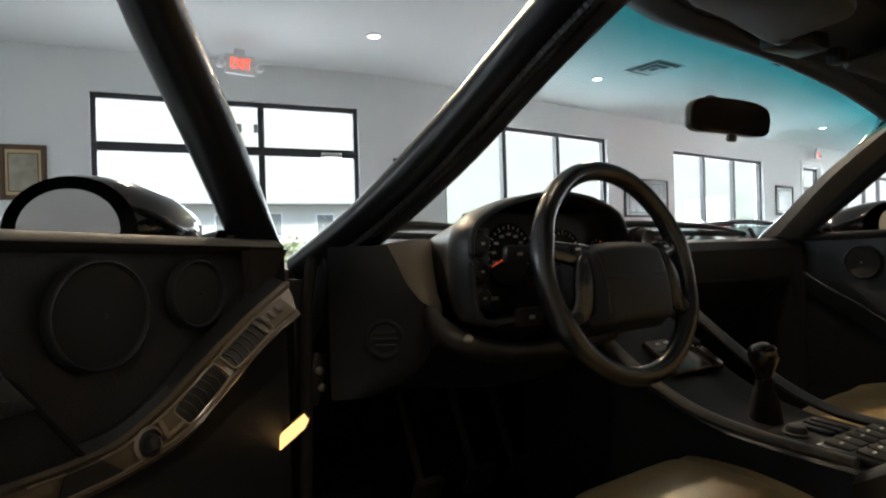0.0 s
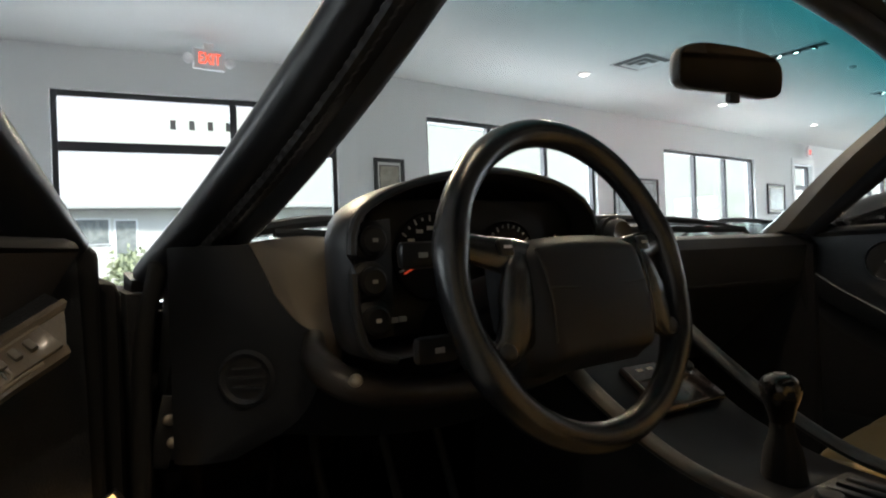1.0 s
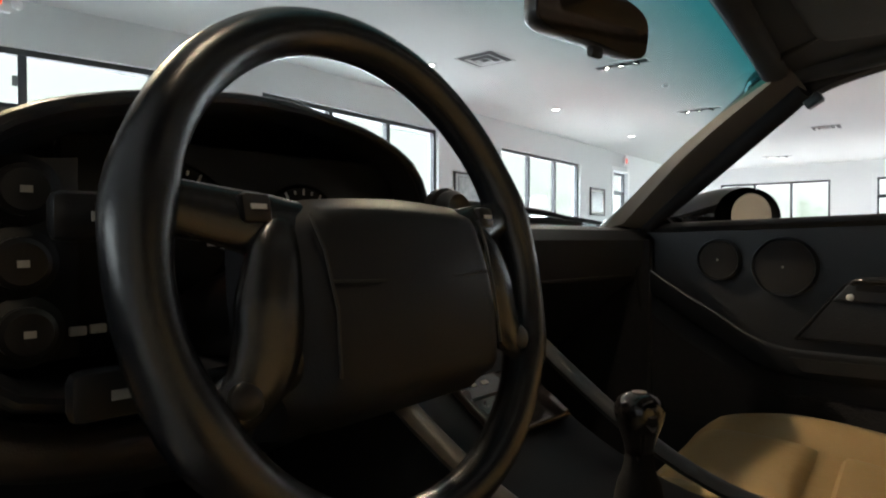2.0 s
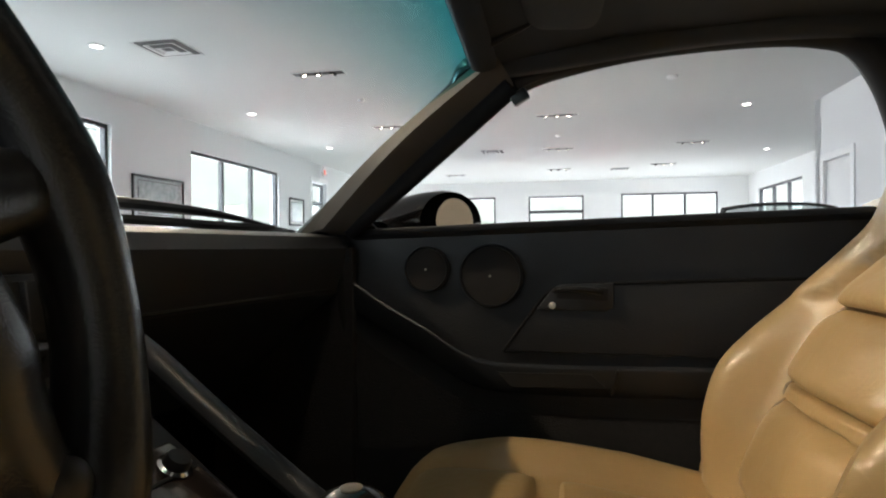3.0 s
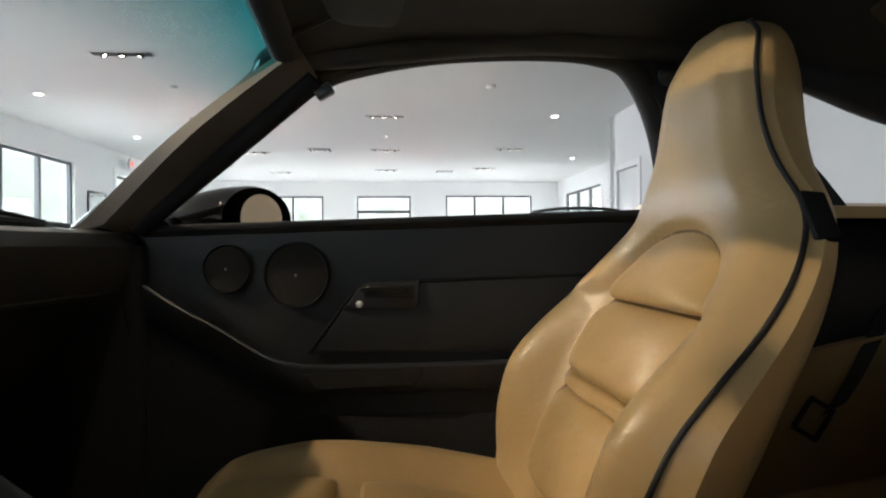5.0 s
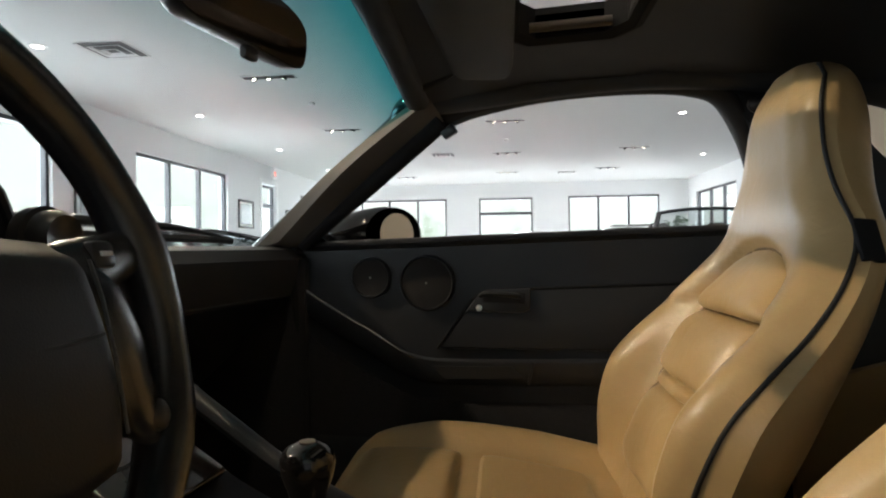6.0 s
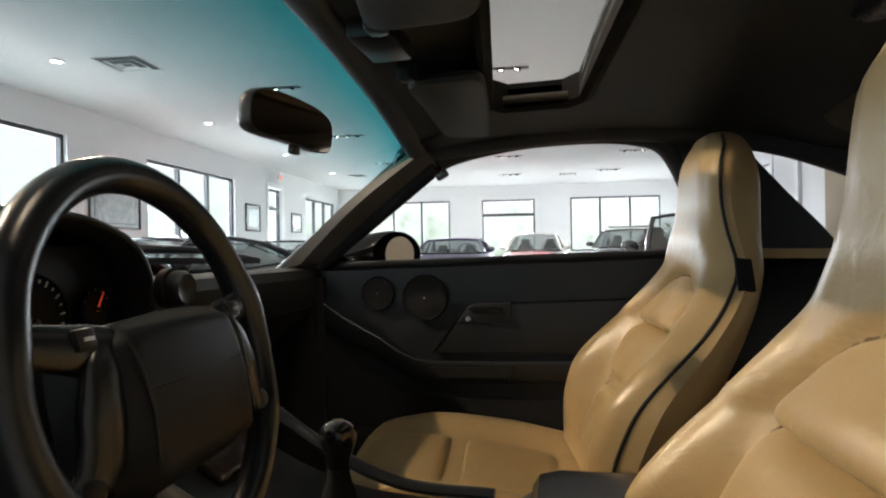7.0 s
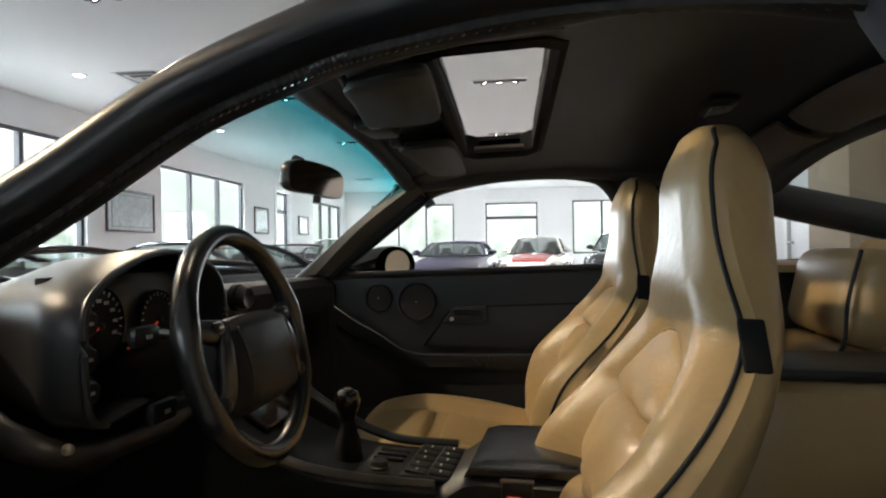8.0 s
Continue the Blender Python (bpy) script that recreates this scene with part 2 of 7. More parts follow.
def wall(name, start, end, openings, mat, label, thick=0.22, skirting=True):
    """A wall from start to end (u, v), its room side on that line and the thickness on the left of the way; openings: (from, to, low, high)."""
    a, b = Vector((*start, 0)), Vector((*end, 0))
    long = (b - a).length
    m = Matrix.Translation(a) @ Matrix.Rotation(math.atan2(b.y - a.y, b.x - a.x), 4, "Z")
    bm = bmesh.new()
    edge = 0.0
    for f, t, low, high in sorted(openings):
        room_box(bm, edge, f, 0, thick, 0, CEIL)
        if low > 0:
            room_box(bm, f, t, 0, thick, 0, low)
        room_box(bm, f, t, 0, thick, high, CEIL)
        edge = t
    room_box(bm, edge, long, 0, thick, 0, CEIL)
    ob = set_in(tagged(link(name, bm, mat, False), label, "wall"), m)
    if skirting:
        bm, edge = bmesh.new(), 0.0
        for f, t, low, high in sorted(openings) + [(long, long, 0, 0)]:
            if low > 0.2:
                continue
            if f - edge > 0.1:
                box(bm, ((edge + f) / 2, -0.008, 0.06), (f - edge - 0.06, 0.012, 0.12), bevel=0.003)
            edge = t
        set_in(tagged(link("baseboard", bm, TRIM_WHITE), "white painted baseboard along the wall", "baseboard"), m)
    return m


def window(m, f, t, low, high, panes, label, sill=True, lit=True, bar=None, doors=False, watts=None):
    """A dark framed window or glazed door in the wall whose axes are m, with its panes and the daylight behind it."""
    top = thing("door_1" if doors else "window_1", label, "glass door" if doors else "window", ROOM @ m @ pose(f, 0, low), kind="structure")
    w, h, y = t - f, high - low, 0.10
    bm = bmesh.new()
    for x0, x1, z0, z1 in ((0, 0.055, 0, h), (w - 0.055, w, 0, h), (0.055, w - 0.055, h - 0.06, h), (0.055, w - 0.055, 0, 0.06)):
        box(bm, ((x0 + x1) / 2, y, (z0 + z1) / 2), (x1 - x0, 0.09, z1 - z0), bevel=0.004, seg=1)
    part("window_frame", bm, BRONZE, top, "dark bronze metal frame")
    cuts = [0.0] + [w * (k if isinstance(panes, (list, tuple)) else k / panes) for k in (panes if isinstance(panes, (list, tuple)) else range(1, panes))] + [w]
    for x in cuts[1:-1]:
        part("mullion", box(bmesh.new(), (x, y, h / 2), (0.075, 0.085, h - 0.12), bevel=0.004, seg=1), BRONZE, top)
    levels = [0.06, h - 0.06] if bar is None else [0.06, bar - low, h - 0.06]
    if bar is not None:
        part("transom_bar", box(bmesh.new(), (w / 2, y - 0.002, bar - low), (w - 0.11, 0.095, 0.10), bevel=0.004, seg=1), BRONZE, top)
    for z0, z1 in zip(levels, levels[1:]):
        for x0, x1 in zip(cuts, cuts[1:]):
            p = part("pane", box(bmesh.new(), ((x0 + x1) / 2, y + 0.01, (z0 + z1) / 2), (x1 - x0 - 0.05, 0.008, z1 - z0 - 0.04)), PANE, top, smooth=False)
            p.visible_shadow = False
    if doors:
        for x in cuts[1:-1]:
            bm = tube(spline([(x + 0.06, y - 0.05, 0.85), (x + 0.06, y - 0.09, 0.9), (x + 0.06, y - 0.09, 1.2), (x + 0.06, y - 0.05, 1.25)], 12), 0.012)
            part("pull_handle", bm, CHROME, top, "brushed metal pull handle")
        part("door_closer", box(bmesh.new(), (w - 0.35, y - 0.075, bar - low - 0.02), (0.26, 0.05, 0.06), bevel=0.01), CHROME, top, "silver overhead door closer")
    if sill:
        part("window_sill", box(bmesh.new(), (w / 2, -0.02, -0.014), (w + 0.1, 0.16, 0.028), bevel=0.006), TRIM_WHITE, top, "white window sill")
    if lit:
        tall = min(h, 1.9)
        eye = ROOM @ m @ pose((f + t) / 2, 1.20, high - tall / 2 + 0.15, -47, 0, 0)
        lamp("daylight", "AREA", (watts or WINDOW_WATTS) * w * h * 1.75, DAY, eye @ pose(0, 0, 0, 0, 0, 0), size=(w * 1.5, tall * 1.35))
    return top


def picture(m, f, t, low, high, label, frame_mat, mat_colour, art, deep=0.03, edge=0.05):
    top = thing("framed_picture", label, "picture", ROOM @ m @ pose((f + t) / 2, -0.004, (low + high) / 2), group="pictures on the walls")
    w, h = t - f, high - low
    bm = bmesh.new()
    for c, s in (((-w / 2 + edge / 2, 0, 0), (edge, deep, h)), ((w / 2 - edge / 2, 0, 0), (edge, deep, h)), ((0, 0, h / 2 - edge / 2), (w - 2 * edge, deep, edge)), ((0, 0, -h / 2 + edge / 2), (w - 2 * edge, deep, edge))):
        box(bm, (c[0], -deep / 2, c[2]), s, bevel=0.006)
    part("picture_frame", bm, frame_mat, top)
    part("mount", box(bmesh.new(), (0, -0.008, 0), (w - 1.6 * edge, 0.008, h - 1.6 * edge)), mat_colour, top, smooth=False)
    iw, ih = w - 2 * edge - 0.16 * w, h - 2 * edge - 0.16 * h
    part("fillet", box(bmesh.new(), (0, -0.0125, 0), (iw + 0.022, 0.003, ih + 0.022)), frame_mat, top, smooth=False)
    part("print", box(bmesh.new(), (0, -0.0155, 0), (iw, 0.004, ih)), art, top, "faded print under glass", smooth=False)
    return top


V = 6.15
BEND = (2.75, V)
window_wall = wall("wall_north", BEND, (20.8, V), [(3.80 - 2.75, 7.20 - 2.75, 0.75, 2.66), (9.10 - 2.75, 12.45 - 2.75, 0.75, 2.60), (14.30 - 2.75, 15.25 - 2.75, 0, 2.62), (17.15 - 2.75, 20.15 - 2.75, 0.75, 2.55)], WALL, "pale grey painted showroom wall with tall windows")
DOOR_FROM = (-5.0, 7.86)
slope = math.hypot(BEND[0] - DOOR_FROM[0], BEND[1] - DOOR_FROM[1])
along = (BEND[0] - DOOR_FROM[0]) / slope
entry = ((-0.32 - DOOR_FROM[0]) / along, (2.52 - DOOR_FROM[0]) / along)
door_wall = wall("wall_north_entry", DOOR_FROM, BEND, [(*entry, 0, 2.66)], WALL, "pale grey painted wall round the glass entrance")
far_wall = wall("wall_east", (20.6, V + 0.2), (20.6, -6.3), [(V + 0.2 - 5.15, V + 0.2 - 2.10, 0.75, 2.60), (V + 0.2 - 0.97, V + 0.2 + 0.87, 0, 2.60), (V + 0.2 + 2.08, V + 0.2 + 5.10, 0.75, 2.62)], WHITE_WALL, "white far wall with windows and a glazed door")
side_wall = wall("wall_south_far", (20.8, -6.02), (10.0, -6.02), [(20.8 - 19.7, 20.8 - 16.2, 0.75, 2.60)], WHITE_WALL, "white side wall with a window")
wall("wall_return", (10.0, -6.2), (10.0, -4.0), [], WHITE_WALL, "white return wall of the offices", skirting=False)
wall("wall_south_near", (3.0, -4.0), (-6.0, -4.0), [], BEIGE_WALL, "beige wall behind the car")
office_wall = wall("wall_south", (10.0, -4.0), (3.0, -4.0), [(10 - 9.67, 10 - 8.80, 0, 2.12), (10 - 7.87, 10 - 6.95, 0, 2.12)], WHITE_WALL, "white office wall with two doors")
west_wall = wall("wall_west", (-5.9, -4.2), (-5.9, 8.3), [(4.7, 9.5, 0.75, 2.6)], WALL, "unseen pale wall with an added window that closes the showroom")

window(window_wall, 1.05, 4.45, 0.75, 2.66, 3, "tall three-pane window in dark bronze frame", watts=12.5)
window(window_wall, 6.35, 9.70, 0.75, 2.60, 3, "tall three-pane window in dark bronze frame", watts=14)
window(window_wall, 11.60, 12.45, 0.0, 2.58, 1, "narrow glazed door with transom light in white surround", sill=False, bar=2.06, watts=9)
window(window_wall, 14.40, 17.40, 0.75, 2.55, 3, "three-pane window near the far corner", watts=8)
window(far_wall, 1.20, 4.25, 0.75, 2.60, 3, "three-pane window in the far wall", watts=13)
window(far_wall, 5.38, 7.22, 0.0, 2.60, 1, "glazed far door with transom light in white surround", sill=False, bar=2.06, watts=13)
window(far_wall, 8.43, 11.45, 0.75, 2.62, 3, "three-pane window in the far wall", watts=13)
window(side_wall, 1.10, 4.60, 0.75, 2.60, 3, "three-pane window in the side wall", watts=8)
# Unseen window, added as a dim source of daylight on the driver's side.
window(west_wall, 4.7, 9.5, 0.75, 2.60, 4, "unseen wide four-pane window added for soft daylight from the west", watts=3.0)
window(door_wall, *entry, 0.0, 2.66, [0.60], "double glass entrance door with dark bronze frame", sill=False, bar=2.09, doors=True, watts=5.5)


def surround(m, f, t, high, label):
    bm = bmesh.new()
    for x0, x1, z0, z1 in ((f - 0.11, f, 0, high + 0.11), (t, t + 0.11, 0, high + 0.11), (f, t, high, high + 0.11)):
        box(bm, ((x0 + x1) / 2, -0.012, (z0 + z1) / 2), (x1 - x0, 0.022, z1 - z0), bevel=0.005, seg=1)
    set_in(tagged(link("trim", bm, TRIM_WHITE), label, "door trim"), m)


surround(window_wall, 11.55, 12.50, 2.62, "white painted trim round the side door")
surround(far_wall, 5.38, 7.22, 2.60, "white painted trim round the far door")
for f, t in ((10 - 9.67, 10 - 8.80), (10 - 7.87, 10 - 6.95)):
    surround(office_wall, f, t, 2.12, "white painted trim round an office door")
    d = thing("door_2", "closed plain white office door", "door", ROOM @ office_wall @ pose(f, 0, 0), kind="structure")
    part("leaf", box(bmesh.new(), ((t - f) / 2, 0.05, 1.055), (t - f - 0.01, 0.045, 2.10), bevel=0.003), TRIM_WHITE, d)
    h = lathe([(0.026, 0), (0.026, 0.008), (0.010, 0.012), (0.010, 0.04), (0.024, 0.05), (0.026, 0.065), (0.015, 0.075)], 16, pose(0.08, 0.027, 1.0, 90))
    part("door_knob", h, CHROME, d, "brushed steel door knob")
bm = bmesh.new()
box(bm, (5.95, -3.80, CEIL / 2), (0.9, 0.36, CEIL - 0.004), bevel=0.012)
set_in(tagged(link("column", bm, BEIGE), "beige painted column beside the office wall", "column"))

bm = bmesh.new()
room_box(bm, -6.2, 21.0, -6.4, 8.4, -0.20, 0)
set_in(tagged(link("floor", bm, FLOOR, False), "polished grey showroom floor", "floor"))
bm = bmesh.new()
room_box(bm, -6.2, 21.0, -6.4, 8.4, CEIL, CEIL + 0.2)
set_in(tagged(link("ceiling", bm, CEILING, False), "plain light grey showroom ceiling", "ceiling"))
GROUND = bmesh.new()
room_box(GROUND, -400, 400, -400, 400, -0.5, -0.21)
tagged(link("ground", GROUND, ASPHALT, False), "grey asphalt lot outside the windows", "ground", kind="structure")

# Washed-out daylight view: pale sky above a strip of hedge and trees.
back = bpy.data.materials.new("daylight_distance")
back.use_nodes = True
bt = back.node_tree
bt.nodes.remove(bt.nodes["Principled BSDF"])
em, noise_n, ramp_n, co_n, sep_n, add_n = (bt.nodes.new(k) for k in ("ShaderNodeEmission", "ShaderNodeTexNoise", "ShaderNodeValToRGB", "ShaderNodeTexCoord", "ShaderNodeSeparateXYZ", "ShaderNodeMath"))
noise_n.inputs["Scale"].default_value, noise_n.inputs["Detail"].default_value = 0.55, 8
bt.links.new(co_n.outputs["Object"], noise_n.inputs["Vector"])
bt.links.new(co_n.outputs["Object"], sep_n.inputs["Vector"])
add_n.operation = "MULTIPLY_ADD"
add_n.inputs[1].default_value, add_n.inputs[2].default_value = 0.045, 0.02
bt.links.new(sep_n.outputs["Z"], add_n.inputs[0])
sum_n = bt.nodes.new("ShaderNodeMath")
bt.links.new(noise_n.outputs["Fac"], sum_n.inputs[0])
bt.links.new(add_n.outputs["Value"], sum_n.inputs[1])
bt.links.new(sum_n.outputs["Value"], ramp_n.inputs["Fac"])
for spot, colour in ((0.42, (0.56, 0.66, 0.54)), (0.56, (0.86, 0.94, 0.87)), (0.74, (1.0, 1.04, 1.02))):
    e = ramp_n.color_ramp.elements.new(spot)
    e.color = (*colour, 1)
ramp_n.color_ramp.elements.remove(ramp_n.color_ramp.elements[0])
ramp_n.color_ramp.elements[-1].color = (1.0, 1.05, 1.0, 1)
em.inputs["Strength"].default_value = 0.42
bt.links.new(ramp_n.outputs["Color"], em.inputs["Color"])
bt.links.new(em.outputs["Emission"], bt.nodes["Material Output"].inputs["Surface"])
bm = bmesh.new()
for k in range(40):
    a0, a1 = 2 * math.pi * k / 40, 2 * math.pi * (k + 1) / 40
    q = [bm.verts.new((8 + 46 * math.cos(a), 46 * math.sin(a), z)) for a, z in ((a0, -0.4), (a1, -0.4), (a1, 14), (a0, 14))]
    bm.faces.new(q)
tagged(link("backdrop", bm, back, False), "washed-out trees and pale sky outside", "backdrop", kind="structure")

# The low pale building across the lot, seen through the entrance.
def store_building(m):
    top = thing("store_building", "low pale building across the parking lot", "building", m)
    pale = material("pale_stucco", (0.70, 0.70, 0.66), 0.9, grain=(1.5, 0.5, (0.60, 0.61, 0.57)))
    part("wall", box(bmesh.new(), (0, 0, 1.43), (16, 5, 3.26)), pale, top)
    part("roof", box(bmesh.new(), (0, -0.2, 3.14), (16.8, 6.0, 0.20), bevel=0.03), material("flat_roof_edge", (0.42, 0.43, 0.42), 0.8, grain=(3, 0.4, (0.36, 0.37, 0.36))), top)
    shade = material("shop_window_glass", (0.16, 0.18, 0.18), 0.15, grain=(6, 0.7, (0.34, 0.36, 0.35)))
    for x, wide, tall in ((-4.9, 1.7, False), (-3.55, 0.8, True), (-0.6, 0.8, True), (1.2, 0.9, False), (3.4, 0.8, True), (6.2, 0.9, False)):
        z, high = (1.75, 1.9) if tall else (2.25, 1.0)
        w = part("window", box(bmesh.new(), (x, -2.52, z), (wide, 0.08, high), bevel=0.01), TRIM_WHITE, top)
        part("pane", box(bmesh.new(), (x, -2.57, z), (wide - 0.14, 0.03, high - 0.14)), shade, w)


store_building(pose(5.0, 27.0, -0.2, 0, 0, -8))


def shrub(m, r, seed):
    top = thing("shrub", "leafy green shrub outside the entrance", "shrub", m, group="shrubs in the lot")
    leaf = material("shrub_leaf", (0.30, 0.34, 0.20), 0.6, grain=(8, 0.6, (0.38, 0.42, 0.28)))
    part("stem", tube([(0, 0, 0), (0.03, 0.02, r)], [0.05, 0.03], 8), material("shrub_bark", (0.12, 0.09, 0.06), 0.9, grain=(20, 0.5, (0.08, 0.06, 0.04))), top)
    rnd, bm = random.Random(seed), bmesh.new()
    for k in range(900):
        d = Vector((rnd.gauss(0, 1), rnd.gauss(0, 1), rnd.gauss(0, 0.9))).normalized() * (r * rnd.uniform(0.45, 1.0) * (1 + 0.25 * math.sin(7 * k)))
        c = d + Vector((0, 0, r * 1.05))
        a, b = Vector((rnd.uniform(-1, 1), rnd.uniform(-1, 1), rnd.uniform(-1, 1))) * 0.10, Vector((rnd.uniform(-1, 1), rnd.uniform(-1, 1), rnd.uniform(-1, 1))) * 0.07
        bm.faces.new([bm.verts.new(c + q) for q in (-a, b, a, -b)])
    part("crown", bm, leaf, top)


shrub(pose(1.0, 21.5, -0.2), 0.75, 1)
shrub(pose(5.6, 20.5, -0.2), 0.8, 2)
shrub(pose(9.5, 19.0, -0.2), 1.3, 3)

# ---- fittings of the showroom ----
DARK_BOX = material("black_light_trough", (0.02, 0.02, 0.02), 0.5, grain=(30, 0.3, (0.03, 0.03, 0.03)))
BULB = glow_material("warm_bulb", (1.0, 0.90, 0.76), 5.0)
DAY_BULB = glow_material("downlight_lens", (1.0, 0.95, 0.88), 7.0)
FIX_WHITE = material("white_fixture", (0.80, 0.80, 0.80), 0.4, grain=(20, 0.2, (0.75, 0.75, 0.75)))


def light_bar():
    top = thing("ceiling_light", "recessed black trough light with three swivel spots", "ceiling light", group="three-spot ceiling lights")
    bm = bmesh.new()
    for c, s in (((-0.081, 0, 0), (0.012, 0.70, 0.012)), ((0.081, 0, 0), (0.012, 0.70, 0.012)), ((0, -0.344, 0), (0.150, 0.012, 0.012)), ((0, 0.344, 0), (0.150, 0.012, 0.012))):
        box(bm, c, s, bevel=0.003)
    part("trim_ring", bm, FIX_WHITE, top, "thin white trim")
    part("trough", box(bmesh.new(), (0, 0, 0.003), (0.150, 0.676, 0.006)), DARK_BOX, top, smooth=False)
    for k, lean in ((-0.2, 20), (0, 0), (0.2, -35)):
        m = pose(0, k, -0.006, 180 + lean, 0, 0)
        spot = part("spot", lathe([(0.030, -0.01), (0.045, 0.0), (0.048, 0.02), (0.045, 0.024), (0.036, 0.018)], 20, m), DARK_BOX, top)
        part("bulb", lathe([(0.004, 0.021), (0.018, 0.020), (0.030, 0.017)], 16, m), BULB, spot, "warm glowing bulb")
    return top


# The last fitting is unseen, added to carry the narrow warm spot.
BARS = [(6.55, -0.06), (10.1, -0.06), (13.7, -0.06), (17.4, -0.06), (3.0, -0.06), (-0.5, -0.06), (-0.1, 2.93), (3.4, 2.93), (6.9, 2.90), (10.4, 2.93), (14.2, 2.98), (18.06, 3.05), (13.45, -2.9), (16.93, -2.85), (-1.4, -2.5)]
first = light_bar()
first.matrix_world = ROOM @ pose(BARS[0][0], BARS[0][1], CEIL - 0.006)
for u, v in BARS[1:]:
    copy_thing(first, ROOM @ pose(u, v, CEIL - 0.006))


def downlight():
    top = thing("downlight", "small round recessed white ceiling downlight", "downlight", group="round downlights")
    part("trim_ring", lathe([(0.060, -0.012), (0.066, -0.004), (0.092, -0.010), (0.096, 0.0)], 28, ends=False), FIX_WHITE, top)
    part("lens", lathe([(0.002, -0.008), (0.040, -0.008), (0.062, -0.005)], 24), DAY_BULB, top, "bright lens")
    return top


DOWN = [(2.05, 4.95), (5.40, 4.84), (8.85, 4.87), (12.35, 4.9), (15.85, 4.9), (9.95, -3.0), (6.53, -3.03), (14.84, -4.79), (-1.5, 5.0)]
first = downlight()
first.matrix_world = ROOM @ pose(*DOWN[0], CEIL)
for u, v in DOWN[1:]:
    copy_thing(first, ROOM @ pose(u, v, CEIL))


VENT_GREY = material("grey_vent_plenum", (0.16, 0.16, 0.16), 0.7, grain=(20, 0.4, (0.12, 0.12, 0.12)))


def diffuser(size):
    top = thing("ceiling_vent", "square four-way white metal air diffuser", "ceiling vent", group="air vents")
    part("backing", box(bmesh.new(), (0, 0, -0.002), (size * 0.9, size * 0.9, 0.004)), VENT_GREY, top, smooth=False)
    for k in range(3):
        r = size / 2 * (1 - 0.33 * k)
        drop = -0.010 - 0.010 * k
        part("slat", loft([[(sx * (r - d), sy * (r - d), z) for sx, sy in ((1, 1), (-1, 1), (-1, -1), (1, -1))] for d, z in ((0, drop + 0.006), (0, drop), (size * 0.06, drop + 0.012), (size * 0.06, drop + 0.018))], wrap=True), FIX_WHITE, top, smooth=False)
    return top


first = diffuser(0.55)
first.matrix_world = ROOM @ pose(5.64, 4.14, CEIL)
for u, v in ((13.8, 1.44), (16.6, 4.38), (17.8, -1.78)):
    copy_thing(first, ROOM @ pose(u, v, CEIL))
for u, v, r in ((8.03, -1.56, 0.07), (8.32, 2.81, 0.05), (12.0, -0.06, 0.045)):
    d = thing("smoke_detector", "small round white smoke detector on the ceiling", "detector", ROOM @ pose(u, v, CEIL, 180), group="detectors")
    part("cover", lathe([(r, 0), (r, 0.02), (r * 0.8, 0.034), (r * 0.4, 0.04)], 24), FIX_WHITE, d)


def letters(text, size, depth):
    cu = bpy.data.curves.new("letters", "FONT")
    cu.body, cu.size, cu.extrude, cu.align_x, cu.align_y = text, size, depth, "CENTER", "CENTER"
    tmp = bpy.data.objects.new("letters", cu)
    scene.collection.objects.link(tmp)
    dg = bpy.context.evaluated_depsgraph_get()
    me = bpy.data.meshes.new_from_object(tmp.evaluated_get(dg))
    bpy.data.objects.remove(tmp)
    return me


RED_GLOW = glow_material("red_exit_letters", (1.0, 0.10, 0.05), 0.8)


def exit_sign(m, dark):
    top = thing("exit_sign", "white exit sign with red lit letters and two lamp heads", "exit sign", ROOM @ m, group="exit signs")
    part("housing", box(bmesh.new(), (0, 0, 0), (0.31, 0.05, 0.20), bevel=0.008), FIX_WHITE, top)
    word = new("letters", letters("EXIT", 0.165, 0.002))
    word.data.materials.append(RED_GLOW)
    word.parent = top
    word.matrix_basis = pose(0, -0.029, 0, 90) @ Matrix.Diagonal((0.66, 1, 1, 1))
    tagged(word, "red lit letters")
    part("canopy", box(bmesh.new(), (0, 0.0, 0.133), (0.10, 0.04, 0.066), bevel=0.004), FIX_WHITE, top)
    for s in (-1, 1):
        part("lamp_head", lathe([(0.02, 0), (0.045, 0.01), (0.05, 0.05), (0.03, 0.07)], 16, pose(s * 0.205, 0.02, -0.01, 90)), FIX_WHITE, top)
        part("lamp_arm", box(bmesh.new(), (s * 0.165, 0.0, 0.0), (0.03, 0.02, 0.02), bevel=0.003), FIX_WHITE, top)
    return top


exit_sign(pose(0.99, 5.95, CEIL - 0.205, 0, 0, 0), False)
exit_sign(pose(14.75, 6.0, CEIL - 0.235, 0, 0, 8), False)

WOOD_FRAME = material("dark_wood_frame", (0.10, 0.055, 0.03), 0.4, grain=(40, 0.5, (0.06, 0.032, 0.018)))
BLACK_FRAME = material("black_picture_frame", (0.03, 0.03, 0.03), 0.35, grain=(20, 0.3, (0.05, 0.05, 0.05)))
GOLD_MOUNT = material("gold_mount", (0.55, 0.42, 0.22), 0.5, grain=(30, 0.3, (0.45, 0.33, 0.16)))
PALE_MOUNT = material("pale_mount", (0.62, 0.62, 0.58), 0.7, grain=(20, 0.2, (0.58, 0.58, 0.54)))
ART_OLD = material("old_landscape_print", (0.42, 0.39, 0.31), 0.5, grain=(6.5, 1.0, (0.10, 0.09, 0.06)), stain=(3.0, 0.5, (0.50, 0.47, 0.38)))
ART_GREY = material("grey_print", (0.30, 0.33, 0.33), 0.25, grain=(6, 0.9, (0.18, 0.21, 0.21)), stain=(14, 0.5, (0.45, 0.47, 0.46)))
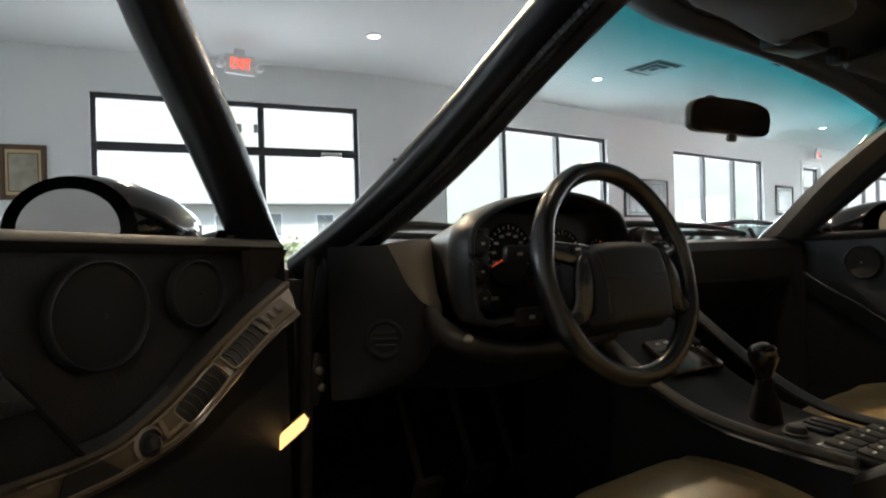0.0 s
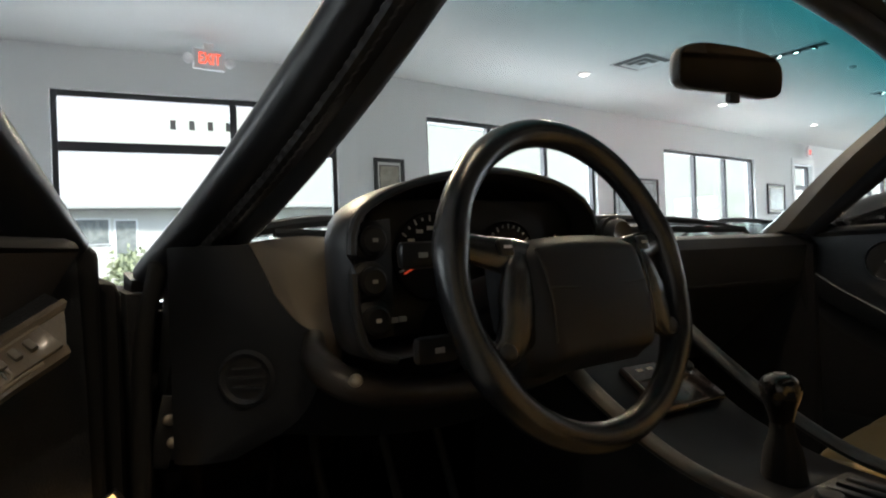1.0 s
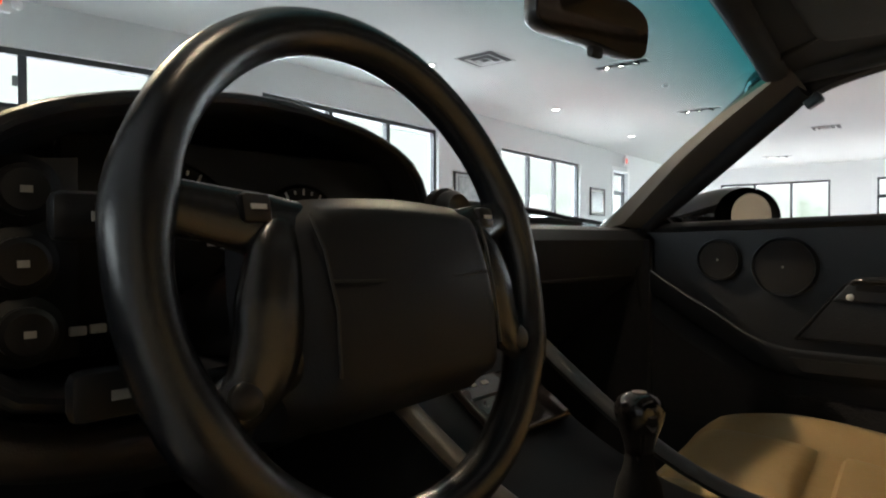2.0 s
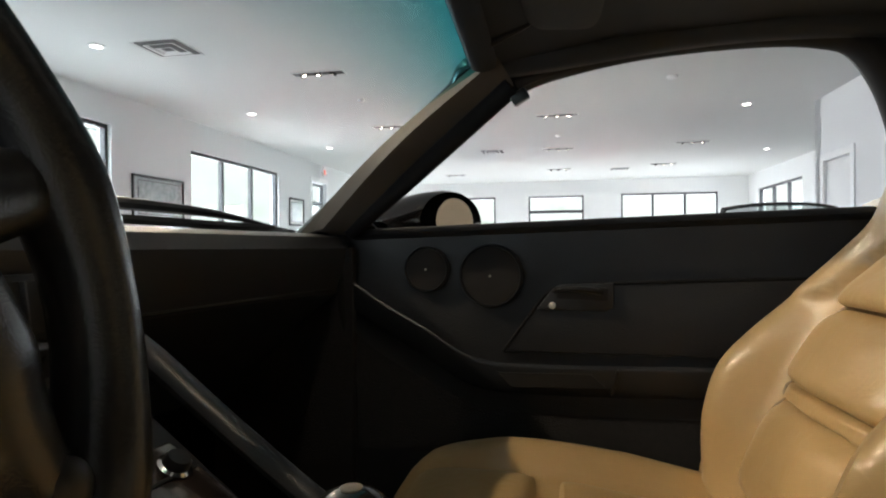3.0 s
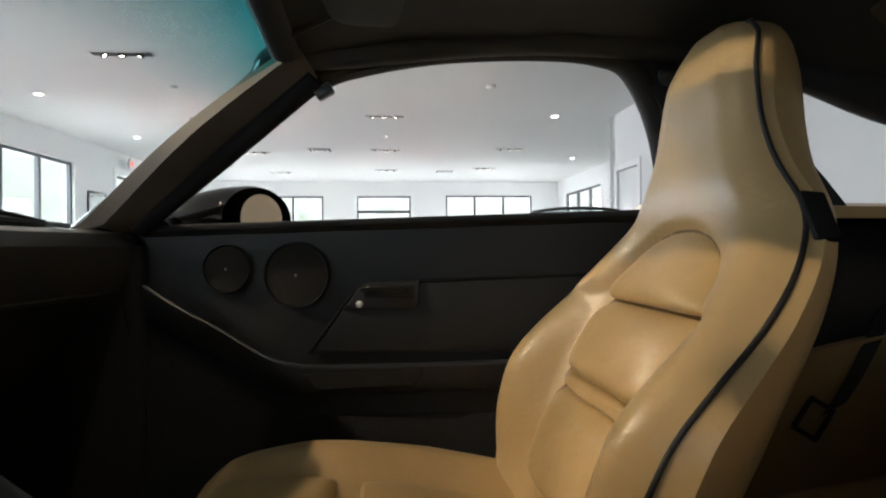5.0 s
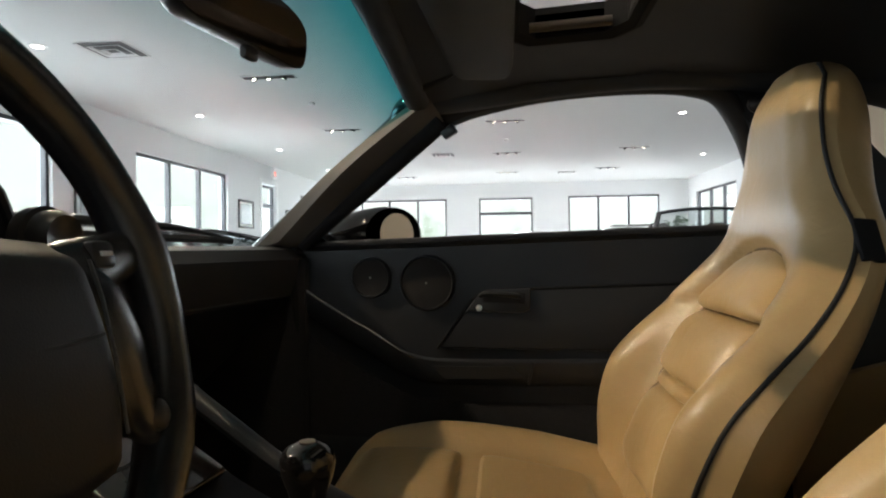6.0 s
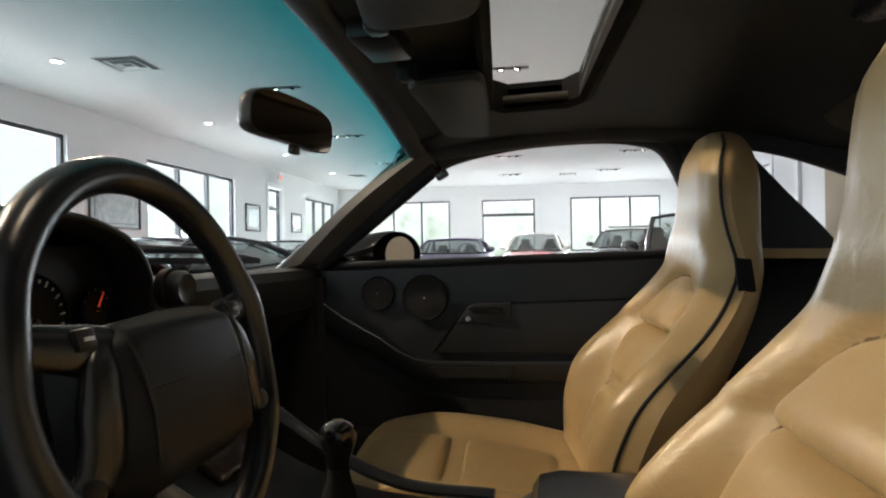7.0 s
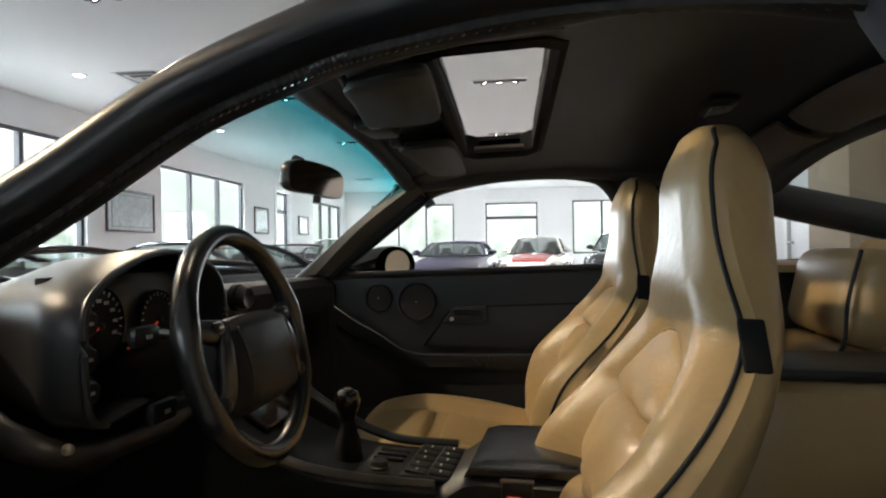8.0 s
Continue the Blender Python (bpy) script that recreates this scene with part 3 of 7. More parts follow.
at_u = lambda u: (u - DOOR_FROM[0]) / along
picture(door_wall, at_u(-1.10), at_u(-0.70), 1.50, 2.06, "old landscape in dark wood frame with gold mount", WOOD_FRAME, GOLD_MOUNT, ART_OLD)
picture(window_wall, 2.97 - 2.75, 3.41 - 2.75, 1.50, 2.06, "upright print in dark frame with pale mount", BLACK_FRAME, PALE_MOUNT, ART_OLD)
picture(window_wall, 7.60 - 2.75, 8.86 - 2.75, 1.34, 2.02, "wide grey print in black frame between windows", BLACK_FRAME, ART_GREY, ART_GREY, edge=0.035)
picture(window_wall, 12.94 - 2.75, 13.76 - 2.75, 1.42, 2.09, "print in black frame beside the window", BLACK_FRAME, PALE_MOUNT, ART_GREY)
picture(window_wall, 15.9 - 2.75, 16.7 - 2.75, 1.46, 2.02, "print in black frame beside the side door", BLACK_FRAME, PALE_MOUNT, ART_GREY)
south_near = Matrix.Translation((3.0, -4.0, 0)) @ Matrix.Rotation(math.pi, 4, "Z")
picture(south_near, 0.3, 1.1, 1.25, 1.95, "framed print on the beige wall", BLACK_FRAME, PALE_MOUNT, ART_OLD)
picture(south_near, 1.8, 2.7, 1.15, 1.85, "framed print on the beige wall", WOOD_FRAME, PALE_MOUNT, ART_GREY)
ts = thing("thermostat", "small white wall thermostat", "thermostat", ROOM @ window_wall @ pose(0.04, -0.004, 1.44), kind="")
part("case", box(bmesh.new(), (0, -0.012, 0), (0.12, 0.024, 0.09), bevel=0.008), FIX_WHITE, ts)
part("display", box(bmesh.new(), (-0.01, -0.025, 0.012), (0.06, 0.003, 0.03)), DARK_BOX, ts)
NUMBER_GREY = material("grey_sticker", (0.35, 0.37, 0.35), 0.6)
plate_num = thing("transom_number", "four grey plain bars stuck on the transom glass", "marking", ROOM @ door_wall @ pose(at_u(1.05), 0.09, 2.36))
for k in range(4):
    part("bar", box(bmesh.new(), (-0.28 + 0.19 * k, 0, 0), (0.055, 0.006, 0.10)), NUMBER_GREY, plate_num)

# ---- the black coupe whose cabin the camera enters ----
CAR_LIFT = 0.07
coupe = thing("coupe", "black sports coupe with tan leather seats, driver's door open", "car", pose(0, 0, CAR_LIFT))
GROUND_Z = -CAR_LIFT


def carpart(name, bm, mat, label="", parent=None, smooth=True):
    return part(name, bm, mat, parent or coupe, label, smooth)


def group_part(name, label, m=None, parent=None):
    ob = new(name)
    ob.empty_display_size = 0.05
    ob.parent = parent or coupe
    if m is not None:
        ob.matrix_basis = m
    return tagged(ob, label)


# --- body ---
def body_ring(y, w, low, belt, n=10):
    """Half-oval section of the lower body at y: from the sill on one side over the deck to the other."""
    pts = []
    for k in range(n + 1):
        a = math.pi * k / n
        c, s = math.cos(a), math.sin(a)
        pts.append((w * math.copysign(abs(c) ** 0.45, c), y, low + (belt - low) * abs(s) ** 0.42))
    return pts


nose = [(0.66, 0.90, 0.16, 0.80), (0.95, 0.91, 0.16, 0.79), (1.3, 0.91, 0.17, 0.74), (1.7, 0.88, 0.16, 0.64), (2.0, 0.80, 0.17, 0.54), (2.13, 0.68, 0.22, 0.44), (2.17, 0.5, 0.28, 0.38)]
carpart("front_body", loft([body_ring(*r) for r in spline(nose, 18)], ends=True), BLACK_PAINT, "glossy black bonnet and wings")
tail = [(-1.50, 0.90, 0.18, 0.86), (-1.8, 0.89, 0.18, 0.83), (-2.1, 0.84, 0.20, 0.74), (-2.28, 0.74, 0.26, 0.60), (-2.33, 0.6, 0.32, 0.5)]
carpart("rear_body", loft([body_ring(*r) for r in spline(tail, 14)], ends=True), BLACK_PAINT, "glossy black tail")
for s in (-1, 1):
    carpart("sill", box(bmesh.new(), (s * 0.82, -0.12, 0.19), (0.12, 1.60, 0.16), bevel=0.03), BLACK_PAINT, "black door sill")
    # quarter panel behind the door, with the wheel arch bulge
    q = lambda u, t, s=s: (s * (0.86 + 0.05 * math.sin(math.pi * t) - 0.05 * t * t), (-0.66 if s > 0 else -0.80) - 0.78 * u, 0.12 + (0.74 + 0.02 * u) * t)
    carpart("quarter_panel", sheet(q, 12, 10, (-s * 0.03, 0, 0)), BLACK_PAINT, "black rear quarter panel")
    inner = lambda u, t, s=s: (s * (0.70 - 0.04 * u + 0.12 * t ** 3), (-0.60 if s > 0 else -0.78) - 0.85 * u, 0.20 + 0.66 * t)
    carpart("side_trim", sheet(inner, 12, 10, (s * 0.02, 0, 0)), BLACK_VINYL, "black rear side trim")
    ledge = lambda u, t, s=s: (s * (0.64 + 0.20 * t), (-0.58 if s > 0 else -0.80) - 0.85 * u, 0.862 + 0.012 * math.sin(math.pi * t) - 0.01 * u)
    carpart("quarter_ledge", sheet(ledge, 10, 6, (0, 0, -0.02)), TAN, "tan leather ledge under the quarter window")
    firewall_side = lambda u, t, s=s: (s * (0.72 + 0.01 * t), (0.34 if s > 0 else 0.39) + 0.35 * u, 0.12 + (0.68 if s > 0 else 0.66) * t)
    carpart("kick_panel", sheet(firewall_side, 6, 6, (s * 0.02, 0, 0)), CARPET, "black carpeted kick panel")
    carpart("wing_inner", box(bmesh.new(), (s * 0.83, 0.53, 0.46), (0.15, 0.28, 0.68), bevel=0.02), SEAL, "black door jamb")
    carpart("door_seal", tube(spline([(s * (0.748 if s > 0 else 0.712), 0.372 if s > 0 else 0.395, 0.845 if s > 0 else 0.815), (s * 0.735, 0.366, 0.72), (s * 0.744, 0.352, 0.55), (s * 0.76, 0.34, 0.30)], 20), 0.011, 10), SEAL, "black rubber door seal")
carpart("floor_pan", box(bmesh.new(), (0, -0.30, 0.13), (1.52, 2.2, 0.06), bevel=0.01), CARPET, "black carpet floor")
carpart("bulkhead", sheet(lambda u, t: (-0.72 + 1.44 * u, 0.62 + 0.10 * (1 - t), 0.12 + 0.62 * t), 6, 6, (0, 0.03, 0)), CARPET, "black carpeted bulkhead")
carpart("boot_floor", sheet(lambda u, t: (-0.68 + 1.36 * u, -1.05 - 0.95 * t, 0.60 + 0.10 * t), 6, 6, (0, 0, -0.03)), CARPET, "black carpeted load floor")


def wheel(x, y):
    top = group_part("wheel", "black tyre on silver alloy rim", pose(x, y, GROUND_Z + 0.315))
    s = 1 if x > 0 else -1
    m = pose(0, 0, 0, 0, 90, 0)
    part("tyre", lathe([(0.215, -0.11), (0.295, -0.11), (0.312, -0.09), (0.315, 0), (0.312, 0.09), (0.295, 0.11), (0.215, 0.11)], 40, m, ends=False), RUBBER, top)
    rim = part("rim", lathe([(0.218, -0.10), (0.205, -0.09), (0.20, 0.085), (0.218, 0.10)], 40, m, ends=False), CHROME, top)
    for k in range(5):
        a = 2 * math.pi * k / 5
        part("spoke", box(bmesh.new(), (s * 0.075, 0, 0.11), (0.03, 0.055, 0.19), bevel=0.008), CHROME, top).matrix_basis = pose(0, 0, 0, math.degrees(a))
    part("hub_cap", lathe([(0.05, 0.06 * s), (0.045, 0.10 * s), (0.02, 0.105 * s)], 20, m), CHROME, top)


for x in (-0.79, 0.79):
    for y in (1.30, -1.20):
        wheel(x, y)


# --- roof, pillars and glass ---
RAIL_BLACK = material("satin_black_rail_paint", (0.007, 0.008, 0.011), 0.30, spec=0.6, grain=(14, 0.4, (0.011, 0.012, 0.015)), bump=(260, 0.06, "noise"))
CREST = [(0.06, 1.150), (0.0, 1.165), (-0.17, 1.190), (-0.42, 1.195), (-0.70, 1.168), (-0.95, 1.105), (-1.25, 1.02), (-1.6, 0.92), (-1.9, 0.86)]
CREST = sorted(CREST)
HALF = sorted([(0.06, 0.60), (-0.1, 0.63), (-0.4, 0.64), (-0.7, 0.62), (-0.95, 0.575), (-1.25, 0.55), (-1.9, 0.50)])


def roof_z(x, y, lift=0.0):
    return at(CREST, y) - 0.062 * (abs(x) / at(HALF, y)) ** 2.4 + lift


HEAD_Y = soft([(-0.64, -0.17), (-0.52, -0.125), (-0.28, -0.040), (0.07, 0.0), (0.40, 0.025), (0.66, 0.038)])
SUN_L, SUN_X = -0.365, 0.445


def sun_f(x):
    return -0.165 + 0.112 * (x - 0.44)


def sun_r(x):
    return -0.334 + 0.103 * (x - 0.44)


def head_y(x):
    return at(HEAD_Y, x)


def roof_sheet(x0, x1, front, rear, lift, thick, mat, name, label, nu=14, nv=10):
    def f(u, t):
        x = x0 + (x1 - x0) * u
        y = front(x) + (rear(x) - front(x)) * t
        lim = at(HALF, y)
        x = max(-lim, min(lim, x))
        return (x, y, roof_z(x, y, lift))
    return carpart(name, sheet(f, nu, nv, thick), mat, label)


tail_y = lambda x: -0.93
for lift, thick, mat, name, label in ((0.0, (0, 0, 0.010), HEADLINER, "headliner", "black cloth headliner"), (0.022, (0, 0, 0.012), BLACK_PAINT, "roof_skin", "glossy black roof")):
    roof_sheet(-0.53, 0.645, head_y, sun_f, lift, thick, mat, name, label, 24, 6)
    roof_sheet(-0.625, 0.645, sun_r, tail_y, lift, thick, mat, name, label, 24, 12)
    roof_sheet(-0.610, SUN_L, sun_f, sun_r, lift, thick, mat, name, label, 6, 6)
    roof_sheet(SUN_X, 0.645, sun_f, sun_r, lift, thick, mat, name, label, 6, 6)
rim = []
for x, k, d in ((SUN_X - 0.03, 0, 0), (SUN_X, 0, -0.03), (SUN_X, 1, 0.03), (SUN_X - 0.03, 1, 0), (SUN_L + 0.03, 1, 0), (SUN_L, 1, 0.03), (SUN_L, 0, -0.03), (SUN_L + 0.03, 0, 0)):
    rim.append((x, (sun_r if k else sun_f)(x) + d))
rings = []
mx = (SUN_L + SUN_X) / 2
for grow_by, dz in ((0.0, -0.004), (0.0, 0.045), (0.012, 0.048), (0.024, 0.006), (0.024, -0.006), (0.012, -0.012)):
    rings.append([(x + math.copysign(grow_by, x - mx), y + math.copysign(grow_by, y - (sun_f(x) + sun_r(x)) / 2), roof_z(x, y, dz)) for x, y in rim])
carpart("sunroof_frame", loft(rings, wrap=True), SEAL, "black sunroof opening frame")
BROWN_RAIL = material("dull_brown_rail", (0.05, 0.042, 0.036), 0.45, 0.3, grain=(40, 0.5, (0.08, 0.068, 0.055)))
for x in (SUN_L + 0.012, SUN_X - 0.012):
    carpart("sunroof_rail", tube([(x, sun_f(x) - 0.02, roof_z(x, -0.2) + 0.008), (x, sun_r(x) + 0.02, roof_z(x, -0.3) + 0.008)], 0.008), BROWN_RAIL if x > 0 else RUBBER, "metal guide rail")

RAIL = [(0.640, 0.045, 1.115), (0.655, -0.06, 1.125), (0.662, -0.20, 1.140), (0.664, -0.36, 1.148), (0.658, -0.52, 1.138), (0.650, -0.66, 1.118), (0.645, -0.80, 1.086), (0.642, -0.95, 1.046), (0.638, -1.10, 1.006), (0.628, -1.25, 0.968), (0.61, -1.5, 0.90)]
RAIL_D = [(-0.570, -0.150, 1.124), (-0.582, -0.215, 1.134), (-0.600, -0.284, 1.141), (-0.620, -0.395, 1.142), *[(-x, y, z) for x, y, z in RAIL[4:]]]
LOW = [(0.690, 0.385, 0.838), (0.722, 0.340, 0.833), (0.775, 0.36, 0.825), (0.79, 0.42, 0.81), (0.755, 0.475, 0.80), (0.70, 0.445, 0.826)]
MID_D = [(-0.545, 0.180, 0.957), (-0.585, 0.150, 0.935), (-0.630, 0.155, 0.920), (-0.645, 0.20, 0.930), (-0.60, 0.25, 0.930), (-0.550, 0.235, 0.948)]
LOW_D = [(-0.600, 0.425, 0.835), (-0.66, 0.395, 0.83), (-0.73, 0.41, 0.825), (-0.745, 0.46, 0.815), (-0.69, 0.52, 0.80), (-0.61, 0.48, 0.82)]
HIGH_D = [(-0.490, -0.120, 1.108), (-0.520, -0.150, 1.088), (-0.575, -0.165, 1.080), (-0.615, -0.150, 1.095), (-0.59, -0.10, 1.122), (-0.53, -0.085, 1.130)]
HIGH = [(0.575, 0.012, 1.105), (0.612, -0.005, 1.075), (0.640, -0.008, 1.057), (0.672, 0.020, 1.08), (0.655, 0.05, 1.105), (0.60, 0.035, 1.120)]
MID = [tuple((p + q) / 2 + d for p, q, d in zip(l, h, (0, 0.010, 0.010))) for l, h in zip(LOW, HIGH)]
for s, rail, posts in ((-1, RAIL_D, (LOW_D, MID_D, HIGH_D)), (1, RAIL, (LOW, MID, HIGH))):
    pts = [tuple(p) for p in spline(rail, 36)]
    carpart("rail_trim", tube([(x - s * (0.022 - 0.012 * smooth01(20, 26, k)), y, z - 0.008) for k, (x, y, z) in enumerate(pts)], [0.026 + 0.020 * smooth01(20, 26, k) for k in range(37)], 12, 1.0), HEADLINER, "black cloth rail trim")
    carpart("drip_moulding", tube([(x + s * 0.030, y, z - 0.008) for x, y, z in pts[:28]], 0.006, 8), RUBBER, "black drip moulding")
    cols = [spline([ring[k] for ring in posts], 12) for k in range(6)]
    if s > 0:
        carpart("windscreen_pillar", loft([[tuple(c[k]) for c in cols] for k in range(13)]), PILLAR_TRIM, "dark windscreen pillar trim")
        edge = spline([(0.736, 0.348, 0.833), (0.684, 0.178, 0.948), (0.618, -0.004, 1.070)], 16)
        carpart("pillar_seal", tube(edge, 0.0185, 10), SEAL, "black seal along the window edge of the pillar")
        carpart("pillar_clip", box(bmesh.new(), (0.622, -0.016, 1.050), (0.020, 0.030, 0.020), pose(0, 0, 0, -30), bevel=0.004), PLASTIC, "small black clip at the top of the pillar")
    if s < 0:
        outer = [(-0.705, 0.47, 0.800), (-0.655, 0.285, 0.880), (-0.602, 0.135, 0.975), (-0.558, -0.005, 1.078)]
    else:
        outer = [(0.735, 0.46, 0.805), (0.715, 0.34, 0.895), (0.69, 0.22, 0.985), (0.668, 0.10, 1.075)]
    joined = spline([*outer, *pts[0::6]], 72)
    carpart("roof_rail", tube([tuple(p) for p in joined], 0.031 if s > 0 else [at([(0, 0.032), (14, 0.040), (30, 0.038), (45, 0.036), (72, 0.034)], k) for k in range(73)], 18, 0.85), BLACK_PAINT if s > 0 else RAIL_BLACK, "glossy black windscreen pillar and roof side rail")
    if s < 0:
        inner = [(p[0] + 0.030, p[1] - 0.004, p[2] - 0.014) for p in joined[:44]]
        carpart("pillar_trim", tube(inner, 0.020, 12), HEADLINER, "black inner pillar trim")
        beads = spline([(p[0] - 0.006, p[1] - 0.012, p[2] - 0.031) for p in joined[4:62]], 460)
        carpart("pillar_seal", tube(beads, [0.0072 + 0.0012 * (k % 4 < 2) for k in range(461)], 8), PLASTIC, "ridged black rubber door seal")
        for k in (34, 37, 43):
            p = joined[k]
            carpart("seal_clip", box(bmesh.new(), (p[0] - 0.030, p[1] - 0.004, p[2] + 0.004), (0.006, 0.010, 0.016), pose(0, 0, 0, 20), bevel=0.002), CHROME, "small bright metal clip")
    if s > 0:
        pillar = [(-0.530, 1.120), (-0.570, 1.040), (-0.630, 0.910), (-0.655, 0.850), (-0.895, 0.850), (-0.849, 0.909), (-0.785, 0.980), (-0.721, 1.055), (-0.690, 1.100)]
        carpart("centre_pillar", plate([(y, z) for y, z in pillar], 0.024, Matrix(((0, 0, 1, 0.648), (1, 0, 0, 0), (0, 1, 0, 0), (0, 0, 0, 1))), bevel=0.008), HEADLINER, "black centre pillar trim")
    else:
        carpart("centre_pillar", tube(spline([(-0.64, -0.66, 1.115), (-0.66, -0.72, 1.0), (-0.70, -0.80, 0.88)], 12), 0.04, 12, 0.55), HEADLINER, "black centre pillar trim")
    carpart("belt_anchor", lathe([(0.016, 0), (0.018, 0.012), (0.006, 0.02)], 16, pose(s * 0.615, -0.575 if s > 0 else -0.70, 1.07, 0, -s * 90)), PLASTIC, "black belt anchor")

# header above the windscreen
head = [(x, head_y(x) + 0.004, roof_z(x, head_y(x)) + 0.001) for x in np.linspace(-0.56, 0.585, 25)]
carpart("header_trim", tube(head, 0.024, 12, 0.62), HEADLINER, "black header trim over the windscreen")


def screen_f(u, t):
    x = -1 + 2 * u
    xt = -0.535 + 1.175 * u
    top = Vector((xt, head_y(xt) + 0.012, roof_z(xt, head_y(xt)) - 0.004))
    low = Vector(((0.70 if x > 0 else 0.655) * x, 0.43 + 0.30 * (1 - abs(x) ** 2.2), 0.80))
    p = low.lerp(top, t)
    p.y += 0.035 * math.sin(math.pi * t)
    p.z += 0.03 * math.sin(math.pi * t)
    return p


TINT = bpy.data.materials.new("windscreen_glass")
TINT.use_nodes = True
tt = TINT.node_tree
tt.nodes.remove(tt.nodes["Principled BSDF"])
clear, shine, mixer, tco, sep, ramp = (tt.nodes.new(k) for k in ("ShaderNodeBsdfTransparent", "ShaderNodeBsdfGlossy", "ShaderNodeMixShader", "ShaderNodeTexCoord", "ShaderNodeSeparateXYZ", "ShaderNodeValToRGB"))
rng = tt.nodes.new("ShaderNodeMapRange")
rng.inputs["From Min"].default_value, rng.inputs["From Max"].default_value = 0.70, 0.97
shine.inputs["Roughness"].default_value = 0.02
ramp.color_ramp.elements[0].color = (0.90, 0.93, 0.92, 1)
ramp.color_ramp.elements[1].color = (0.07, 0.46, 0.52, 1)
for l in ((tco.outputs["UV"], sep.inputs["Vector"]), (sep.outputs["Y"], rng.inputs["Value"]), (rng.outputs["Result"], ramp.inputs["Fac"]), (ramp.outputs["Color"], clear.inputs["Color"]), (rim_share(tt, 0.02, 0.20), mixer.inputs["Fac"]), (clear.outputs["BSDF"], mixer.inputs[1]), (shine.outputs["BSDF"], mixer.inputs[2]), (mixer.outputs["Shader"], tt.nodes["Material Output"].inputs["Surface"])):
    tt.links.new(*l)
ws = carpart("windscreen", sheet(screen_f, 24, 14, uv=True), TINT, "clear windscreen with a teal sun band")
ws.visible_shadow = False
hatch = sheet(lambda u, t: ((-1 + 2 * u) * (0.54 - 0.04 * t), -0.93 - 0.9 * t, roof_z((-1 + 2 * u) * 0.5, -0.93 - 0.9 * t, 0.01)), 12, 10)
carpart("hatch_glass", hatch, glass_material("hatch_glass", (0.8, 0.85, 0.84)), "tinted hatch glass").visible_shadow = False
carpart("hatch_header", tube([(x, -0.935, roof_z(x, -0.93) + 0.006) for x in np.linspace(-0.56, 0.56, 15)], 0.028, 10, 0.6), HEADLINER, "black trim over the hatch")

BROWN_VISOR = material("brown_visor_vinyl", (0.095, 0.062, 0.038), 0.5, grain=(20, 0.5, (0.07, 0.046, 0.03)), bump=(300, 0.2, "noise"))
for s in (-1, 1):
    pad_f = lambda u, t, s=s: (s * (0.03 + 0.40 * u), -0.795 - 0.095 * t + 0.02 * u, roof_z(s * (0.03 + 0.40 * u), -0.795 - 0.095 * t) - 0.010 - 0.016 * math.sin(math.pi * t) ** 0.6)
    carpart("rear_visor", sheet(pad_f, 16, 8, (0, 0, -0.006)), BROWN_VISOR, "brown rear sun visor folded to the roof")
dome = group_part("dome_lamp", "small clear dome lamp in the headliner", pose(0.0, -0.692, 1.160))
part("bezel", box(bmesh.new(), (0, 0, 0), (0.11, 0.050, 0.014), bevel=0.005), PLASTIC, dome)
part("lens", box(bmesh.new(), (0.01, 0, -0.008), (0.07, 0.036, 0.012), bevel=0.005, seg=3), material("dome_lens", (0.16, 0.16, 0.16), 0.15, grain=(60, 0.6, (0.40, 0.40, 0.40))), dome, "clear ribbed lens")

# --- cowl and wipers ---
carpart("cowl", sheet(lambda u, t: ((-1 + 2 * u) * 0.74, 0.44 + 0.31 * (1 - abs(-1 + 2 * u) ** 2.2) + 0.12 * t, 0.795 - 0.0 * t + 0.01 * t), 20, 4, (0, 0, -0.03)), RUBBER, "black cowl panel")
for x0, x1, y0, y1 in ((0.18, 0.84, 0.745, 0.595), (-0.52, -0.06, 0.66, 0.73)):
    wip = group_part("wiper", "black wiper arm and blade at rest")
    part("wiper_arm", tube(spline([(x0, y0, 0.868), (x0 + 0.30 * (x1 - x0), y0 + 0.30 * (y1 - y0), 0.884), (x0 + 0.72 * (x1 - x0), y0 + 0.72 * (y1 - y0), 0.876), (x1, y1, 0.853)], 16), [0.019 - 0.014 * (k / 16) ** 2 for k in range(17)], 8, 0.75), PLASTIC, wip)
    part("blade", tube([(x0 + 0.03, y0 - 0.01, 0.862), (x1, y1 - 0.01, 0.846)], 0.006, 6, 1.6), RUBBER, wip)

# --- interior mirror ---
irm = group_part("rear_view_mirror", "black interior mirror on a short stalk", pose(0.0, 0.073, 1.060, 4, 2, -9) @ Matrix.Scale(1.06, 4))
outline = []
for k in range(40):
    a = 2 * math.pi * k / 40
    c, s_ = math.cos(a), math.sin(a)
    outline.append((0.095 * math.copysign(abs(c) ** 0.42, c), 0.031 * math.copysign(abs(s_) ** 0.55, s_)))
rows = []
for f, d in ((0.88, 0.020), (0.98, 0.010), (1.0, -0.002), (0.985, -0.007)):
    rows.append([(x * f, d, z * f - 0.006 * (x / 0.10) ** 2) for x, z in outline])
part("mirror_case", loft(rows), PLASTIC, irm)
# Brown tint of the glass stands in for the cabin reflected in it.
part("mirror_glass", loft([[(x * 0.965, -0.0085, z * 0.945 - 0.006 * (x / 0.10) ** 2) for x, z in outline], [(x * 0.965, -0.0075, z * 0.945 - 0.006 * (x / 0.10) ** 2) for x, z in outline]]), material("brown_reflection_mirror", (0.62, 0.50, 0.41), 0.06, 1.0), irm, "mirror glass with the brown cabin reflection in its tint")
